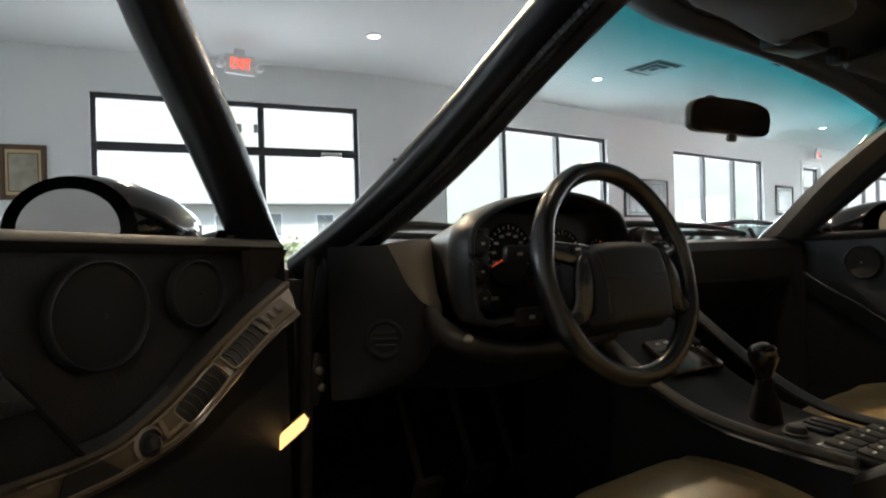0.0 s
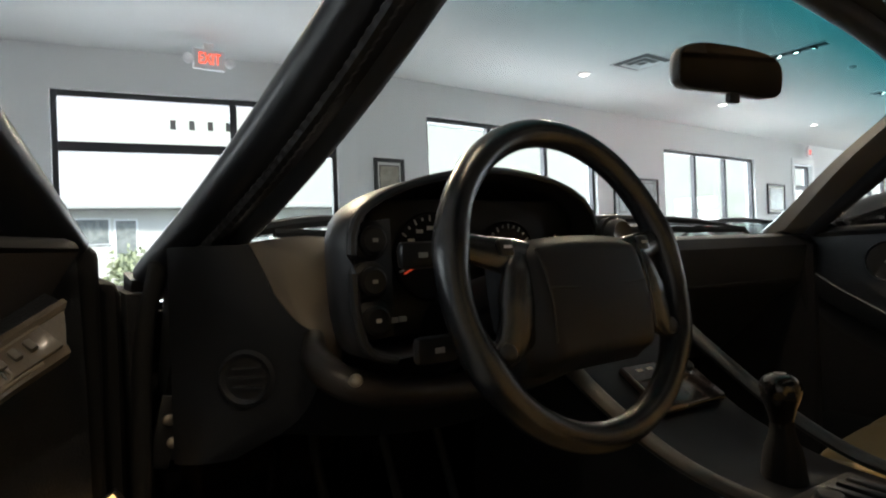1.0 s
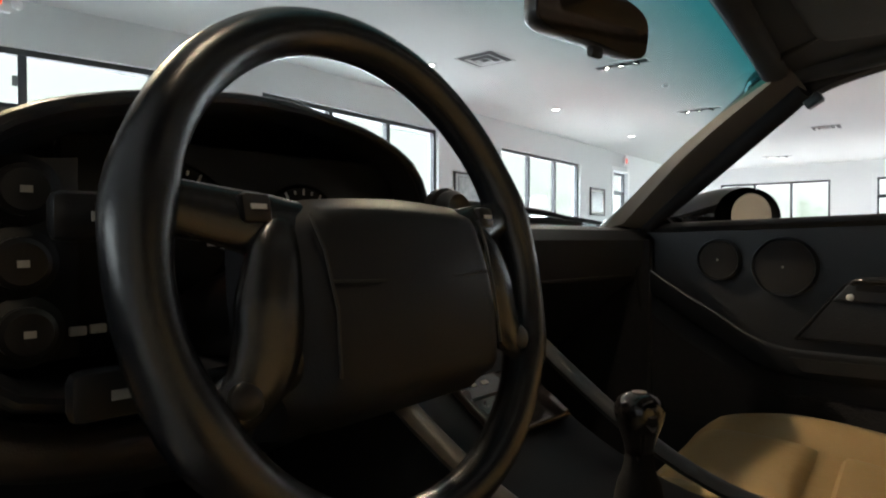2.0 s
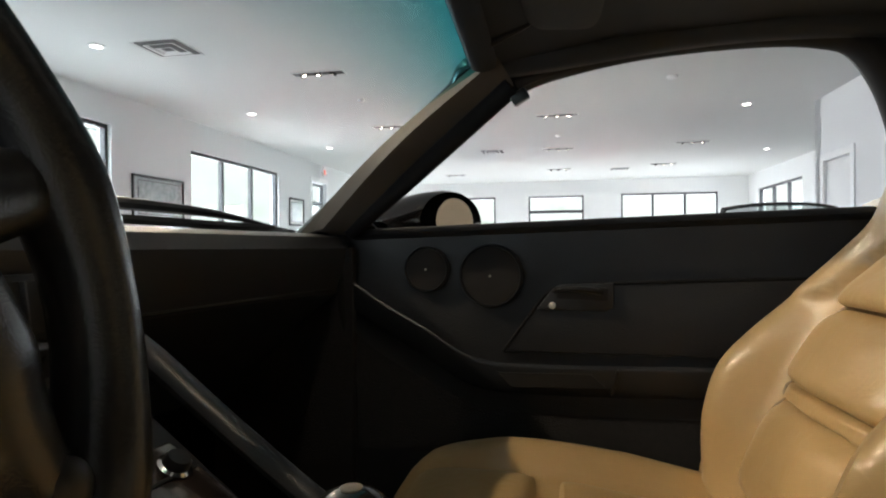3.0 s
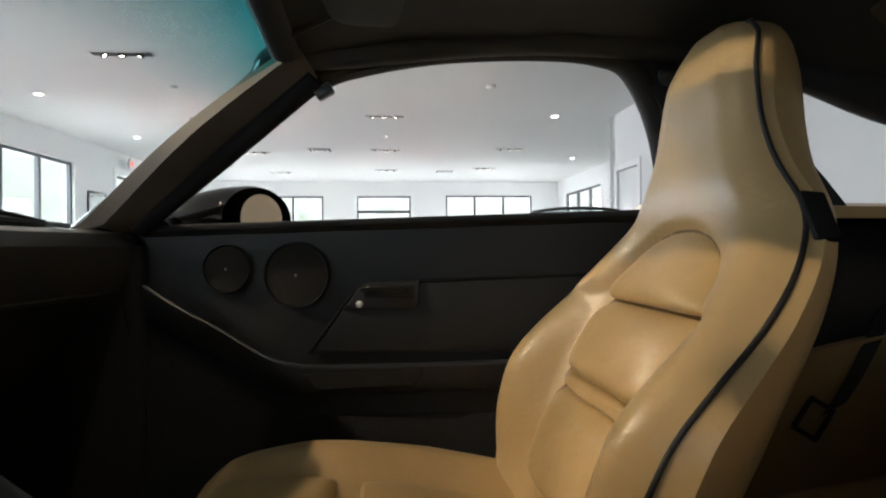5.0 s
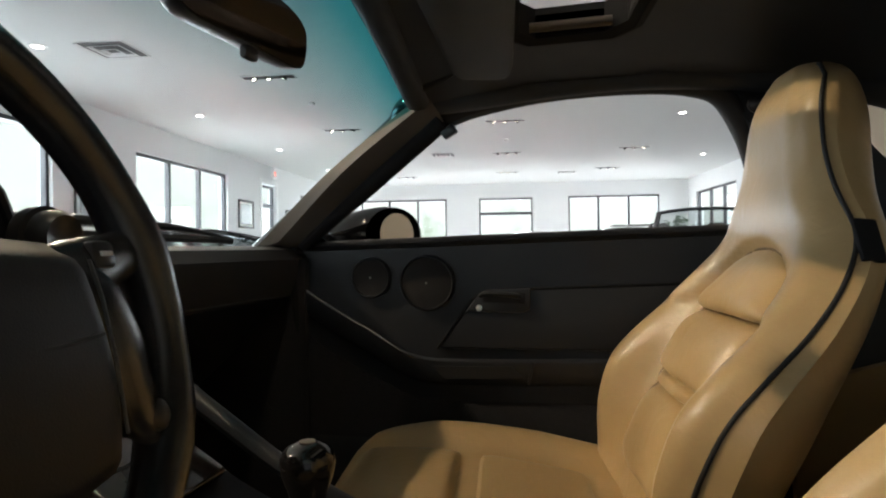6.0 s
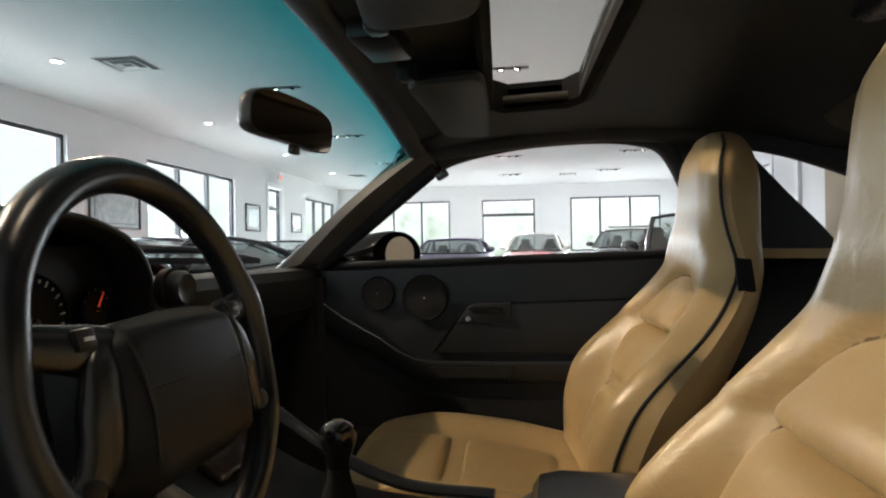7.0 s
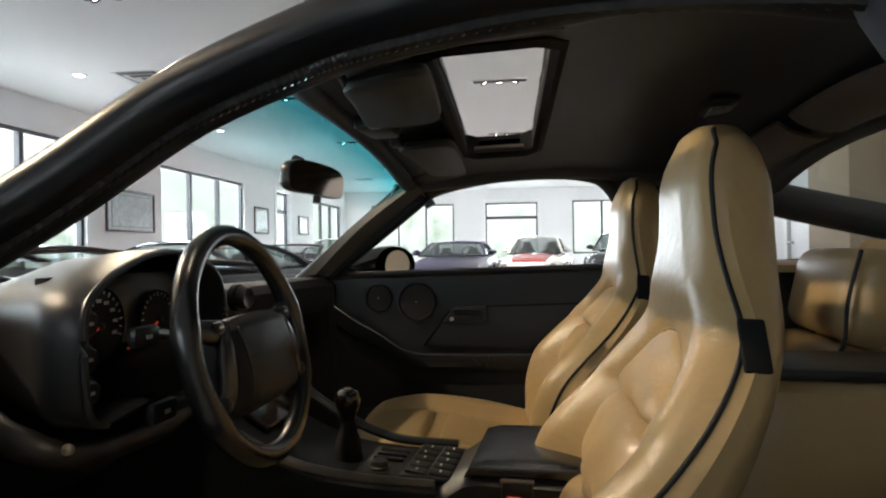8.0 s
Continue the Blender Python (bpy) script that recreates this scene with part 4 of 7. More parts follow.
part("dip_lever", box(bmesh.new(), (0.005, -0.004, -0.038), (0.020, 0.010, 0.014), bevel=0.004), PLASTIC, irm)
part("stalk", tube(spline([(0, 0.015, 0.005), (0, 0.035, 0.030), (0, 0.050, 0.036)], 8), 0.011, 10), PLASTIC, irm)

# --- sun visors ---
VISOR = material("grey_visor_vinyl", (0.046, 0.052, 0.053), 0.6, spec=0.25, grain=(30, 0.5, (0.056, 0.062, 0.063)), bump=(400, 0.3, "noise"))


def visor(side, corners):
    """corners: inner front, outer front, outer rear, inner rear of the padded board."""
    v = group_part("sun_visor", "dark grey padded sun visor folded to the roof")
    a, b, c, d = (Vector(p) for p in corners)

    def on(u, t, z):
        p = a.lerp(b, u).lerp(d.lerp(c, u), t)
        return (p.x, p.y, p.z + z + 0.010 * math.sin(math.pi * u))
    out = []
    for k in range(44):
        ang = 2 * math.pi * k / 44
        co, si = math.cos(ang), math.sin(ang)
        out.append((0.5 * math.copysign(abs(co) ** 0.28, co), 0.5 * math.copysign(abs(si) ** 0.36, si)))
    rows = [[on(0.5 + x * f, 0.5 + y * f ** 1.6, z) for x, y in out] for f, z in ((0.90, -0.012), (0.98, -0.008), (1.0, 0.0), (0.98, 0.008), (0.90, 0.011))]
    part("pad", loft(rows), VISOR, v)
    part("pivot_arm", tube(spline([(b.x + side * 0.03, head_y(b.x) - 0.012, roof_z(b.x, head_y(b.x)) - 0.006), (b.x + side * 0.015, b.y - 0.004, b.z + 0.012), on(0.93, 0.08, 0.0)], 8), 0.006, 8), PLASTIC, v)
    part("clip", box(bmesh.new(), (a.x - side * 0.012, a.y - 0.012, a.z + 0.012), (0.034, 0.026, 0.030), bevel=0.006), PLASTIC, v)
    part("clip_pin", tube([on(0.0, 0.10, 0.004), (a.x - side * 0.03, a.y - 0.012, a.z + 0.004)], 0.006, 8), PLASTIC, v)


visor(-1, ((-0.125, -0.080, 1.135), (-0.430, -0.150, 1.123), (-0.465, -0.276, 1.128), (-0.135, -0.224, 1.137)))
visor(1, ((0.112, -0.060, 1.135), (0.500, -0.045, 1.124), (0.535, -0.150, 1.126), (0.115, -0.190, 1.142)))
carpart("map_light", box(bmesh.new(), (-0.04, -0.075, 1.150), (0.11, 0.06, 0.03), bevel=0.008), PLASTIC, "black map light housing")

DOOR_DARK = material("dark_moulded_plastic", (0.022, 0.024, 0.029), 0.42, spec=0.6, grain=(14, 0.4, (0.016, 0.017, 0.020)), bump=(600, 0.1, "cell"))
FRAME_BLACK = material("matt_black_frame", (0.018, 0.018, 0.019), 0.7, grain=(30, 0.4, (0.022, 0.022, 0.022)))

# --- seats ---
BACK_C = soft([(0.30, -0.285), (0.40, -0.325), (0.50, -0.368), (0.61, -0.42), (0.725, -0.487), (0.80, -0.523), (0.88, -0.545), (0.96, -0.552), (1.02, -0.557), (1.07, -0.578)])
BACK_B = soft([(0.30, -0.280), (0.425, -0.294), (0.505, -0.295), (0.553, -0.301), (0.617, -0.324), (0.666, -0.366), (0.715, -0.419), (0.765, -0.467), (0.80, -0.497), (0.83, -0.519), (0.86, -0.529), (0.93, -0.546), (1.02, -0.556), (1.07, -0.578)])
BACK_R = soft([(0.30, -0.41), (0.40, -0.45), (0.55, -0.53), (0.724, -0.605), (0.865, -0.652), (0.98, -0.666), (1.03, -0.658), (1.07, -0.638)])
BACK_W = soft([(0.30, 0.232), (0.40, 0.245), (0.52, 0.258), (0.60, 0.268), (0.68, 0.265), (0.74, 0.252), (0.79, 0.230), (0.84, 0.194), (0.885, 0.154), (0.93, 0.132), (0.98, 0.119), (1.03, 0.109), (1.05, 0.098), (1.063, 0.082), (1.072, 0.062)])


def upright(z):
    return -0.024 * (1 - smooth01(0.80, 0.96, z))


def back_front(x, z):
    w = at(BACK_W, z)
    s = abs(x) / w
    c, b = at(BACK_C, z) + upright(z), at(BACK_B, z) + upright(z)
    f = smooth01(0.50, 0.80, s) - 0.50 * smooth01(0.82, 1.03, s)
    arch = 0.816 - 0.05 * min(abs(x) / 0.125, 1.3) ** 2.4
    lip = 0.015 * smooth01(arch - 0.004, arch + 0.014, z) * (1 - smooth01(0.865, 0.95, z)) * (1 - smooth01(0.60, 0.92, s))
    return c + lip + (b - 0.010 - c) * f - 0.034 * max((s - 0.76) / 0.24, 0.0) ** 2.2


CUSHION_Z = soft([(0.0, 0.355), (0.04, 0.405), (0.10, 0.440), (0.18, 0.456), (0.45, 0.452), (0.75, 0.425), (1.0, 0.40)])


def seat(x, y, turn, drop=0.0, lean=0.0):
    top = group_part("seat", "tan leather sport seat with black piping", pose(x, y, -drop) @ Matrix.Translation((0, -0.4, 0)) @ pose(0, 0, 0, 0, 0, turn) @ Matrix.Translation((0, 0.05, 0.4)) @ pose(0, 0, 0, lean) @ Matrix.Translation((0, 0.35, -0.4)))
    rows = []
    levels = list(np.linspace(0.30, 1.0, 84)) + [1.02, 1.035, 1.048, 1.058, 1.066, 1.072]
    for z in levels:
        w = at(BACK_W, z)
        r = at(BACK_R, z)
        ring = []
        for k in range(37):
            s = -1 + 2 * k / 36
            s = math.copysign(abs(s) ** 0.85, s)
            ring.append((w * s, back_front(w * s, z), z))
        front_edge = back_front(w, z)
        for k in range(1, 28):
            a = math.pi * k / 28
            c, s_ = math.cos(a), math.sin(a)
            ring.append((w * 0.985 * math.copysign(abs(c) ** 0.60, c), front_edge + (r - front_edge) * abs(s_) ** 0.95, z))
        rows.append(ring)
    last = rows[-1]
    mid = Vector((0, sum(p[1] for p in last) / len(last), 0))
    for f, dz in ((0.86, 0.0045), (0.66, 0.0085), (0.42, 0.0115), (0.18, 0.013)):
        rows.append([(p[0] * f, mid.y + (p[1] - mid.y) * f, 1.072 + dz) for p in last])
    back = part("backrest", loft(rows), TAN, top)
    # pads stitched into the back
    def pad(name, z0, z1, w0, w1, arch, puff, where=None):
        def f(u, t):
            a, b = -1 + 2 * u, t
            z = z0 + (z1 - z0) * b
            if arch:
                z = z0 + (z1 - z0 - arch * abs(a) ** 2.4) * b
            w = w0 + (w1 - w0) * b
            rim = (1 - abs(a) ** 5) * (1 - abs(2 * b - 1) ** 5)
            x_ = w * a * (1 - 0.10 * abs(2 * b - 1) ** 6)
            y = back_front(x_, z) + puff * (1 - (0.45 * smooth01(0.25, 0.9, b) if arch else 0)) * (max(rim, 0) ** 0.5) - 0.014 + 0.0020 * math.sin(7 * a + 4 * b) * rim
            return (x_, y, z)
        ob = part(name, sheet(f, 26, 18, (0, -0.02, 0)), TAN, top)
        # Dark line round the pad: the shade of its crease, put into colour.
        lo, hi = 0.016, 0.984
        way = [(lo + (hi - lo) * k / 14, lo) for k in range(15)] + [(hi, lo + (hi - lo) * k / 10) for k in range(1, 11)] + [(hi - (hi - lo) * k / 14, hi) for k in range(1, 15)] + [(lo, hi - (hi - lo) * k / 10) for k in range(1, 11)]
        part("seam", tube([(p[0], back_front(p[0], p[2]) - 0.0002, p[2]) for p in (f(u, t) for u, t in way)], 0.0022, 6), TAN_DARK, top, "dark seam line with the crease shade in its colour")
        return ob
    pad("upper_pad", 0.712, 0.816, 0.148, 0.128, 0.050, 0.050)
    pad("middle_pad", 0.606, 0.713, 0.158, 0.149, 0, 0.052)
    pad("lumbar_roll", 0.584, 0.608, 0.150, 0.152, 0, 0.034)
    pad("lower_pad", 0.455, 0.586, 0.150, 0.155, 0, 0.047)
    for s in (-1, 1):
        pts = []
        for z in np.linspace(0.45, 1.05, 44):
            w = at(BACK_W, z) * at([(0.45, 0.93), (0.60, 0.94), (0.75, 0.96), (0.85, 0.96), (1.05, 0.94)], z)
            pts.append((s * w, back_front(w, z) + 0.0015, z))
        over = [(s * at(BACK_W, 1.06) * f, -0.590 - 0.03 * (1 - f), 1.066 + 0.020 * (1 - f)) for f in (0.85, 0.7)]
        part("piping", tube(pts + over, 0.0031, 8), RUBBER, top, "black leather piping")
        m = Matrix.Translation((s * 0.206, -0.580, 0.824)) @ pose(0, 0, 0, 6, s * -34, 0)
        guide = part("belt_guide", box(bmesh.new(), (0, 0, 0), (0.008, 0.027, 0.060), bevel=0.003), SEAL, top, "black plastic belt slot")
        guide.matrix_basis = m
        part("hinge_cover", lathe([(0.06, -0.012), (0.062, 0.006), (0.052, 0.014)], 28, pose(s * 0.250, -0.40, 0.43, 0, s * 90)), TAN, top)
    # cushion
    def cushion(u, t):
        a, b = -1 + 2 * u, t
        y = 0.165 - 0.55 * b
        ridge = smooth01(0.50, 0.80, abs(a)) - 0.6 * smooth01(0.86, 1.0, abs(a))
        z = at(CUSHION_Z, b)
        z += ridge * at([(0, 0.0), (0.15, 0.010), (0.35, 0.030), (0.7, 0.038), (1, 0.03)], b) - 0.05 * smooth01(0.90, 1.0, abs(a))
        w = at([(0, 0.20), (0.06, 0.235), (0.2, 0.255), (1.0, 0.265)], b)
        return (w * a, y, z)
    level = Matrix.Translation((0, -0.35, 0.4 + drop)) @ pose(0, 0, 0, -lean) @ Matrix.Translation((0, 0.35, -0.4))     # the cushion keeps level
    part("cushion", sheet(cushion, 36, 30, (0, -0.02, -0.12)), TAN, top).matrix_basis = level
    for b0, b1 in ((0.10, 0.46), (0.49, 0.86)):
        def f(u, t, b0=b0, b1=b1):
            a = -1 + 2 * u
            b = b0 + (b1 - b0) * t
            p = cushion(0.5 + 0.5 * a * 0.56, b)
            rim = max((1 - abs(a) ** 6) * (1 - abs(2 * t - 1) ** 6), 0) ** 0.5
            return (p[0], p[1], p[2] - 0.010 + 0.024 * rim)
        part("cushion_panel", sheet(f, 22, 14, (0, 0, -0.02)), TAN, top).matrix_basis = level
    part("seat_base", box(bmesh.new(), (0, -0.14, 0.235), (0.40, 0.44, 0.17), bevel=0.03), CARPET, top).matrix_basis = level
    return top


seat(0.420, 0.016, 6)
seat(-0.288, -0.045, 4.6, 0.025, -3.0)


def rear_seat(x):
    top = group_part("rear_seat", "small tan leather rear seat", pose(x, -0.045, 0))
    bk = []
    for z in np.linspace(0, 1, 16):
        w = 0.200 - 0.05 * smooth01(0.7, 1.0, z)
        y = -0.96 - 0.14 * z
        f = 1 - 0.55 * smooth01(0.90, 1.0, z)
        bk.append([(w * math.copysign(abs(math.cos(a)) ** 0.4, math.cos(a)), y + 0.075 * f * math.copysign(abs(math.sin(a)) ** 0.55, math.sin(a)), 0.36 + 0.56 * z) for a in np.linspace(0, 2 * math.pi, 28, endpoint=False)])
    part("backrest", loft(bk), TAN, top)
    part("head_pad", box(bmesh.new(), (0, -0.985, 0.80), (0.37, 0.13, 0.20), pose(0, 0, 0, 12), bevel=0.045, seg=5), TAN, top)
    part("lower_pad", box(bmesh.new(), (0, -0.915, 0.60), (0.38, 0.10, 0.21), pose(0, 0, 0, 14), bevel=0.040, seg=4), TAN, top)
    part("cushion", box(bmesh.new(), (0, -0.74, 0.36), (0.44, 0.36, 0.14), pose(0, 0, 0, -10), bevel=0.05, seg=4), TAN, top)
    part("piping", tube(spline([(-0.170, -0.945, 0.90), (-0.176, -0.918, 0.80), (-0.176, -0.908, 0.71), (-0.178, -0.872, 0.66), (-0.178, -0.852, 0.55)], 20), 0.004, 6), RUBBER, top, "dark piping")


rear_seat(-0.36)
rear_seat(0.36)
carpart("parcel_shelf", box(bmesh.new(), (0, -1.28, 0.845), (1.15, 0.34, 0.02), bevel=0.006), BLACK_VINYL, "black load cover behind the rear seats")
carpart("rear_tunnel", box(bmesh.new(), (0.01, -0.86, 0.424), (0.25, 0.50, 0.530), bevel=0.03), TAN, "tan leather tunnel between the rear seats")
carpart("tunnel_tray", box(bmesh.new(), (0.035, -0.86, 0.700), (0.200, 0.50, 0.020), bevel=0.006), BLACK_VINYL, "black tray on the rear tunnel")


for side in (-1, 1):
    quarter = group_part("quarter_trim", "tan leather panel beside the rear seat")
    part("panel", sheet(lambda u, t, side=side: (side * (0.632 + 0.012 * math.sin(math.pi * t) - 0.03 * t * t), -0.64 - 0.52 * u, 0.34 + (0.33 - 0.10 * (1 - u) ** 2) * t), 18, 12, (side * 0.02, 0, 0)), TAN, quarter)
    belt = [(side * 0.612, -0.930, 0.70), (side * 0.606, -0.895, 0.63), (side * 0.592, -0.852, 0.57), (side * 0.588, -0.825, 0.535)]
    part("belt_strap", loft([[(x, y - 0.018, z + 0.010), (x, y + 0.018, z - 0.010), (x - side * 0.003, y + 0.018, z - 0.010), (x - side * 0.003, y - 0.018, z + 0.010)] for x, y, z in spline(belt, 10)]), RUBBER, quarter, "black webbing belt")
    latch = Matrix.Translation((side * 0.585, -0.815, 0.520)) @ pose(0, 0, 0, -58, 0, 0)
    bm = bmesh.new()
    for c, s in (((0, 0.014, 0), (0.006, 0.050, 0.008)), ((0, 0.014, 0.040), (0.006, 0.050, 0.008)), ((0, -0.014, 0.020), (0.006, 0.008, 0.046)), ((0, 0.040, 0.020), (0.006, 0.008, 0.046))):
        box(bm, c, s, bevel=0.002)
    part("belt_latch", bm, PLASTIC, quarter, "black belt latch frame").matrix_basis = latch


# --- dashboard ---
def dash_profile(x):
    """Section of the dashboard at x: from the windscreen over the top and down the face."""
    s = abs(x) / 0.72
    back = 0.42 + 0.30 * (1 - s ** 2.2)
    face = 0.385 - 0.03 * s ** 3
    return [(back, 0.795), (back - 0.05, 0.812), ((back + face) / 2, 0.826), (face + 0.05, 0.830), (face + 0.015, 0.822), (face, 0.800), (face + 0.004, 0.765), (face + 0.018, 0.722), (face + 0.020, 0.712), (face + 0.034, 0.700), (face + 0.09, 0.66), (face + 0.17, 0.58), (face + 0.26, 0.50), (max(back, face + 0.3), 0.50)]


rows = [[(x, y, z) for y, z in dash_profile(x)] for x in np.linspace(-0.70, 0.745, 38)]
carpart("dashboard", loft(rows), HOOD_VINYL, "black vinyl dashboard")
carpart("glovebox_seam", tube([(x, dash_profile(x)[7][0] - 0.001, 0.717) for x in np.linspace(0.12, 0.70, 24)], 0.003, 6), RUBBER, "dark seam across the dashboard")
# Dash vinyl made paler and browner: the warm light on it is in the colour.
WING = material("warm_lit_dash_vinyl", (0.20, 0.172, 0.140), 0.36, spec=0.6, grain=(12, 0.5, (0.165, 0.140, 0.112)), bump=(600, 0.1, "cell"))
CAP_BLACK = material("moulded_black_cap", (0.011, 0.012, 0.015), 0.46, spec=0.35, grain=(14, 0.5, (0.014, 0.015, 0.018)), bump=(600, 0.1, "cell"))
ROLL = material("scuffed_black_vinyl", (0.032, 0.028, 0.026), 0.40, grain=(16, 0.5, (0.024, 0.021, 0.019)), bump=(600, 0.1, "cell"))
CAP_EDGE = soft([(-0.636, 0.252, 0.834), (-0.622, 0.243, 0.800), (-0.611, 0.236, 0.772), (-0.592, 0.229, 0.745), (-0.570, 0.223, 0.724), (-0.566, 0.230, 0.676), (-0.590, 0.250, 0.626), (-0.650, 0.290, 0.585)], 40)


def cap_f(u, t):
    right = Vector(CAP_EDGE[round(40 * (1 - t))])
    left = Vector((-0.712, 0.318, right.z))
    p = left.lerp(right, u)
    bulge = math.sin(math.pi * u) * 0.010
    return p + Vector((-0.5 * bulge, -0.85 * bulge, 0))


carpart("dash_end", sheet(cap_f, 16, 40, (0.03, 0.05, 0)), CAP_BLACK, "black dashboard end cap")


def wing_f(u, t):
    left = Vector(CAP_EDGE[round(30 * (1 - t))]) + Vector((0.002, 0.004, 0.0))
    right = Vector((-0.470 - 0.03 * (1 - t), 0.385 - 0.06 * (1 - t), left.z + 0.004))
    p = left.lerp(right, u)
    return p + Vector((0, -0.018 * math.sin(math.pi * u), 0.006 * math.sin(math.pi * u) * t))


carpart("dash_wing", sheet(wing_f, 14, 30, (0.02, 0.05, 0)), WING, "dash panel beside the instruments, warm light put into its colour")
carpart("dash_wing_top", sheet(lambda u, t: Vector(wing_f(u, 1.0)).lerp(Vector((-0.655 + 0.20 * u, 0.50 + 0.12 * u, 0.826)), t) + Vector((0, 0, 0.002)), 12, 6, (0, 0, -0.012)), WING, "top of the dash panel, warm light put into its colour")
roll = spline([(-0.572, 0.228, 0.724), (-0.586, 0.180, 0.705), (-0.566, 0.148, 0.684), (-0.50, 0.158, 0.662), (-0.43, 0.182, 0.650), (-0.30, 0.196, 0.645), (-0.17, 0.225, 0.655)], 36)
carpart("knee_roll", tube(roll, [0.012 + 0.006 * smooth01(0, 8, k) for k in range(37)], 12), ROLL, "worn padded roll under the instruments")
# driver's knee pad and side vent
carpart("knee_pad", sheet(lambda u, t: (-0.60 + 0.54 * u, 0.235 + 0.10 * t + 0.05 * (2 * u - 1) ** 2, 0.675 - 0.09 * t - 0.03 * math.sin(math.pi * u)), 16, 8, (0, 0.05, 0.0)), BLACK_VINYL, "black knee pad under the wheel")
BOLT = material("dull_bolt_metal", (0.30, 0.27, 0.23), 0.4, 0.8, grain=(80, 0.5, (0.20, 0.18, 0.15)))
hinge = group_part("door_hinge", "dark door hinge with dull metal bolts")
part("bracket", box(bmesh.new(), (-0.712, 0.392, 0.606), (0.026, 0.010, 0.090), pose(0, 0, 0, 0, 14), bevel=0.003), PLASTIC, hinge)
for x, z in ((-0.708, 0.621), (-0.704, 0.592)):
    part("bolt", lathe([(0.0075, 0.0), (0.0075, 0.004), (0.004, 0.006)], 12, pose(x, 0.385, z, 90)), BOLT, hinge, "dull metal bolt head")
vm = pose(-0.640, 0.259, 0.684, 90, 0, -32) @ Matrix.Scale(0.74, 4)
vent = group_part("side_vent", "round black side vent", vm)
part("ring", lathe([(0.030, 0.0), (0.041, 0.0), (0.044, 0.008), (0.038, 0.014), (0.032, 0.008)], 32, ends=False), DOOR_DARK, vent)
part("louvre", lathe([(0.002, 0.002), (0.031, 0.001)], 24), RUBBER, vent)
for k in (-1, 0, 1):
    part("slat", box(bmesh.new(), (0, 0.014 * k, 0.006), (0.056 - 0.012 * abs(k), 0.003, 0.010)), PLASTIC, vent)
lm = lathe([(0.0065, 0.0), (0.0065, 0.004), (0.007, 0.007), (0.006, 0.010), (0.0035, 0.012), (0.001, 0.0125)], 24, pose(-0.566, 0.136, 0.688, 70, 0, 20))
carpart("dimmer_knob", lm, material("worn_bright_plastic", (0.34, 0.31, 0.26), 0.3, grain=(60, 0.4, (0.26, 0.23, 0.19))), "small bright knob on the knee pad")

# --- instrument binnacle ---
HOOD = [(-0.535, 0.706), (-0.568, 0.718), (-0.582, 0.748), (-0.587, 0.80), (-0.584, 0.846), (-0.556, 0.873), (-0.50, 0.894), (-0.43, 0.910), (-0.36, 0.919), (-0.28, 0.919), (-0.20, 0.908), (-0.13, 0.880), (-0.10, 0.83), (-0.10, 0.79), (-0.112, 0.75), (-0.135, 0.712)]
cx, cz = -0.335, 0.80
lip = [(float(x) if x < cx else cx + (float(x) - cx) * 0.78, float(z)) for x, z in spline(HOOD, 40)]


def pod_y(x, y):
    """The pod's face stands nearer to the driver on its door side; its rear end stays put."""
    return y - max(0.103 - 0.30 * (x + 0.577), 0.016) * (1 - smooth01(0.27, 0.52, y))


def hood_ring(f, y, sink=0.0):
    g = at([(0.25, 1.0), (0.30, 0.86), (0.36, 0.70), (0.48, 0.55), (0.60, 0.5)], y)
    return [(cx + (x - cx) * f * (g if x < cx else 1.0), pod_y(x, y), cz + (z - cz) * f - sink * max(z - 0.80, 0) / 0.12) for x, z in lip]


pod = group_part("instrument_binnacle", "black hooded instrument pod behind the steering wheel")
part("hood", loft([hood_ring(0.925, 0.245), hood_ring(0.93, 0.215), hood_ring(0.965, 0.200), hood_ring(0.995, 0.212), hood_ring(1.0, 0.25), hood_ring(0.995, 0.30, 0.006), hood_ring(0.99, 0.36, 0.012), hood_ring(0.95, 0.48, 0.055), hood_ring(0.90, 0.58, 0.10)], ends=False), HOOD_VINYL, pod)
part("lip_trim", tube(hood_ring(0.968, 0.2), 0.005, 8), BLACK_VINYL, pod)
face = part("gauge_panel", box(bmesh.new(), (-0.335, 0.232, 0.800), (0.33, 0.020, 0.170), bevel=0.004), PLASTIC, pod, "flat black gauge panel")
part("switch_fascia", sheet(lambda u, t: (-0.567 + 0.071 * u, pod_y(-0.567 + 0.071 * u, 0.234) + 0.085 * smooth01(0.84, 1.0, u), 0.728 + (0.130 - 0.010 * (1 - u)) * t), 12, 6, (0, 0.02, 0)), PLASTIC, pod, "black fascia with rotary switches")
DIM_MARK = material("dim_gauge_marking", (0.50, 0.50, 0.48), 0.6)
GLASSY = material("gauge_face", (0.009, 0.009, 0.010), 0.55, spec=0.2, grain=(20, 0.3, (0.013, 0.013, 0.013)))


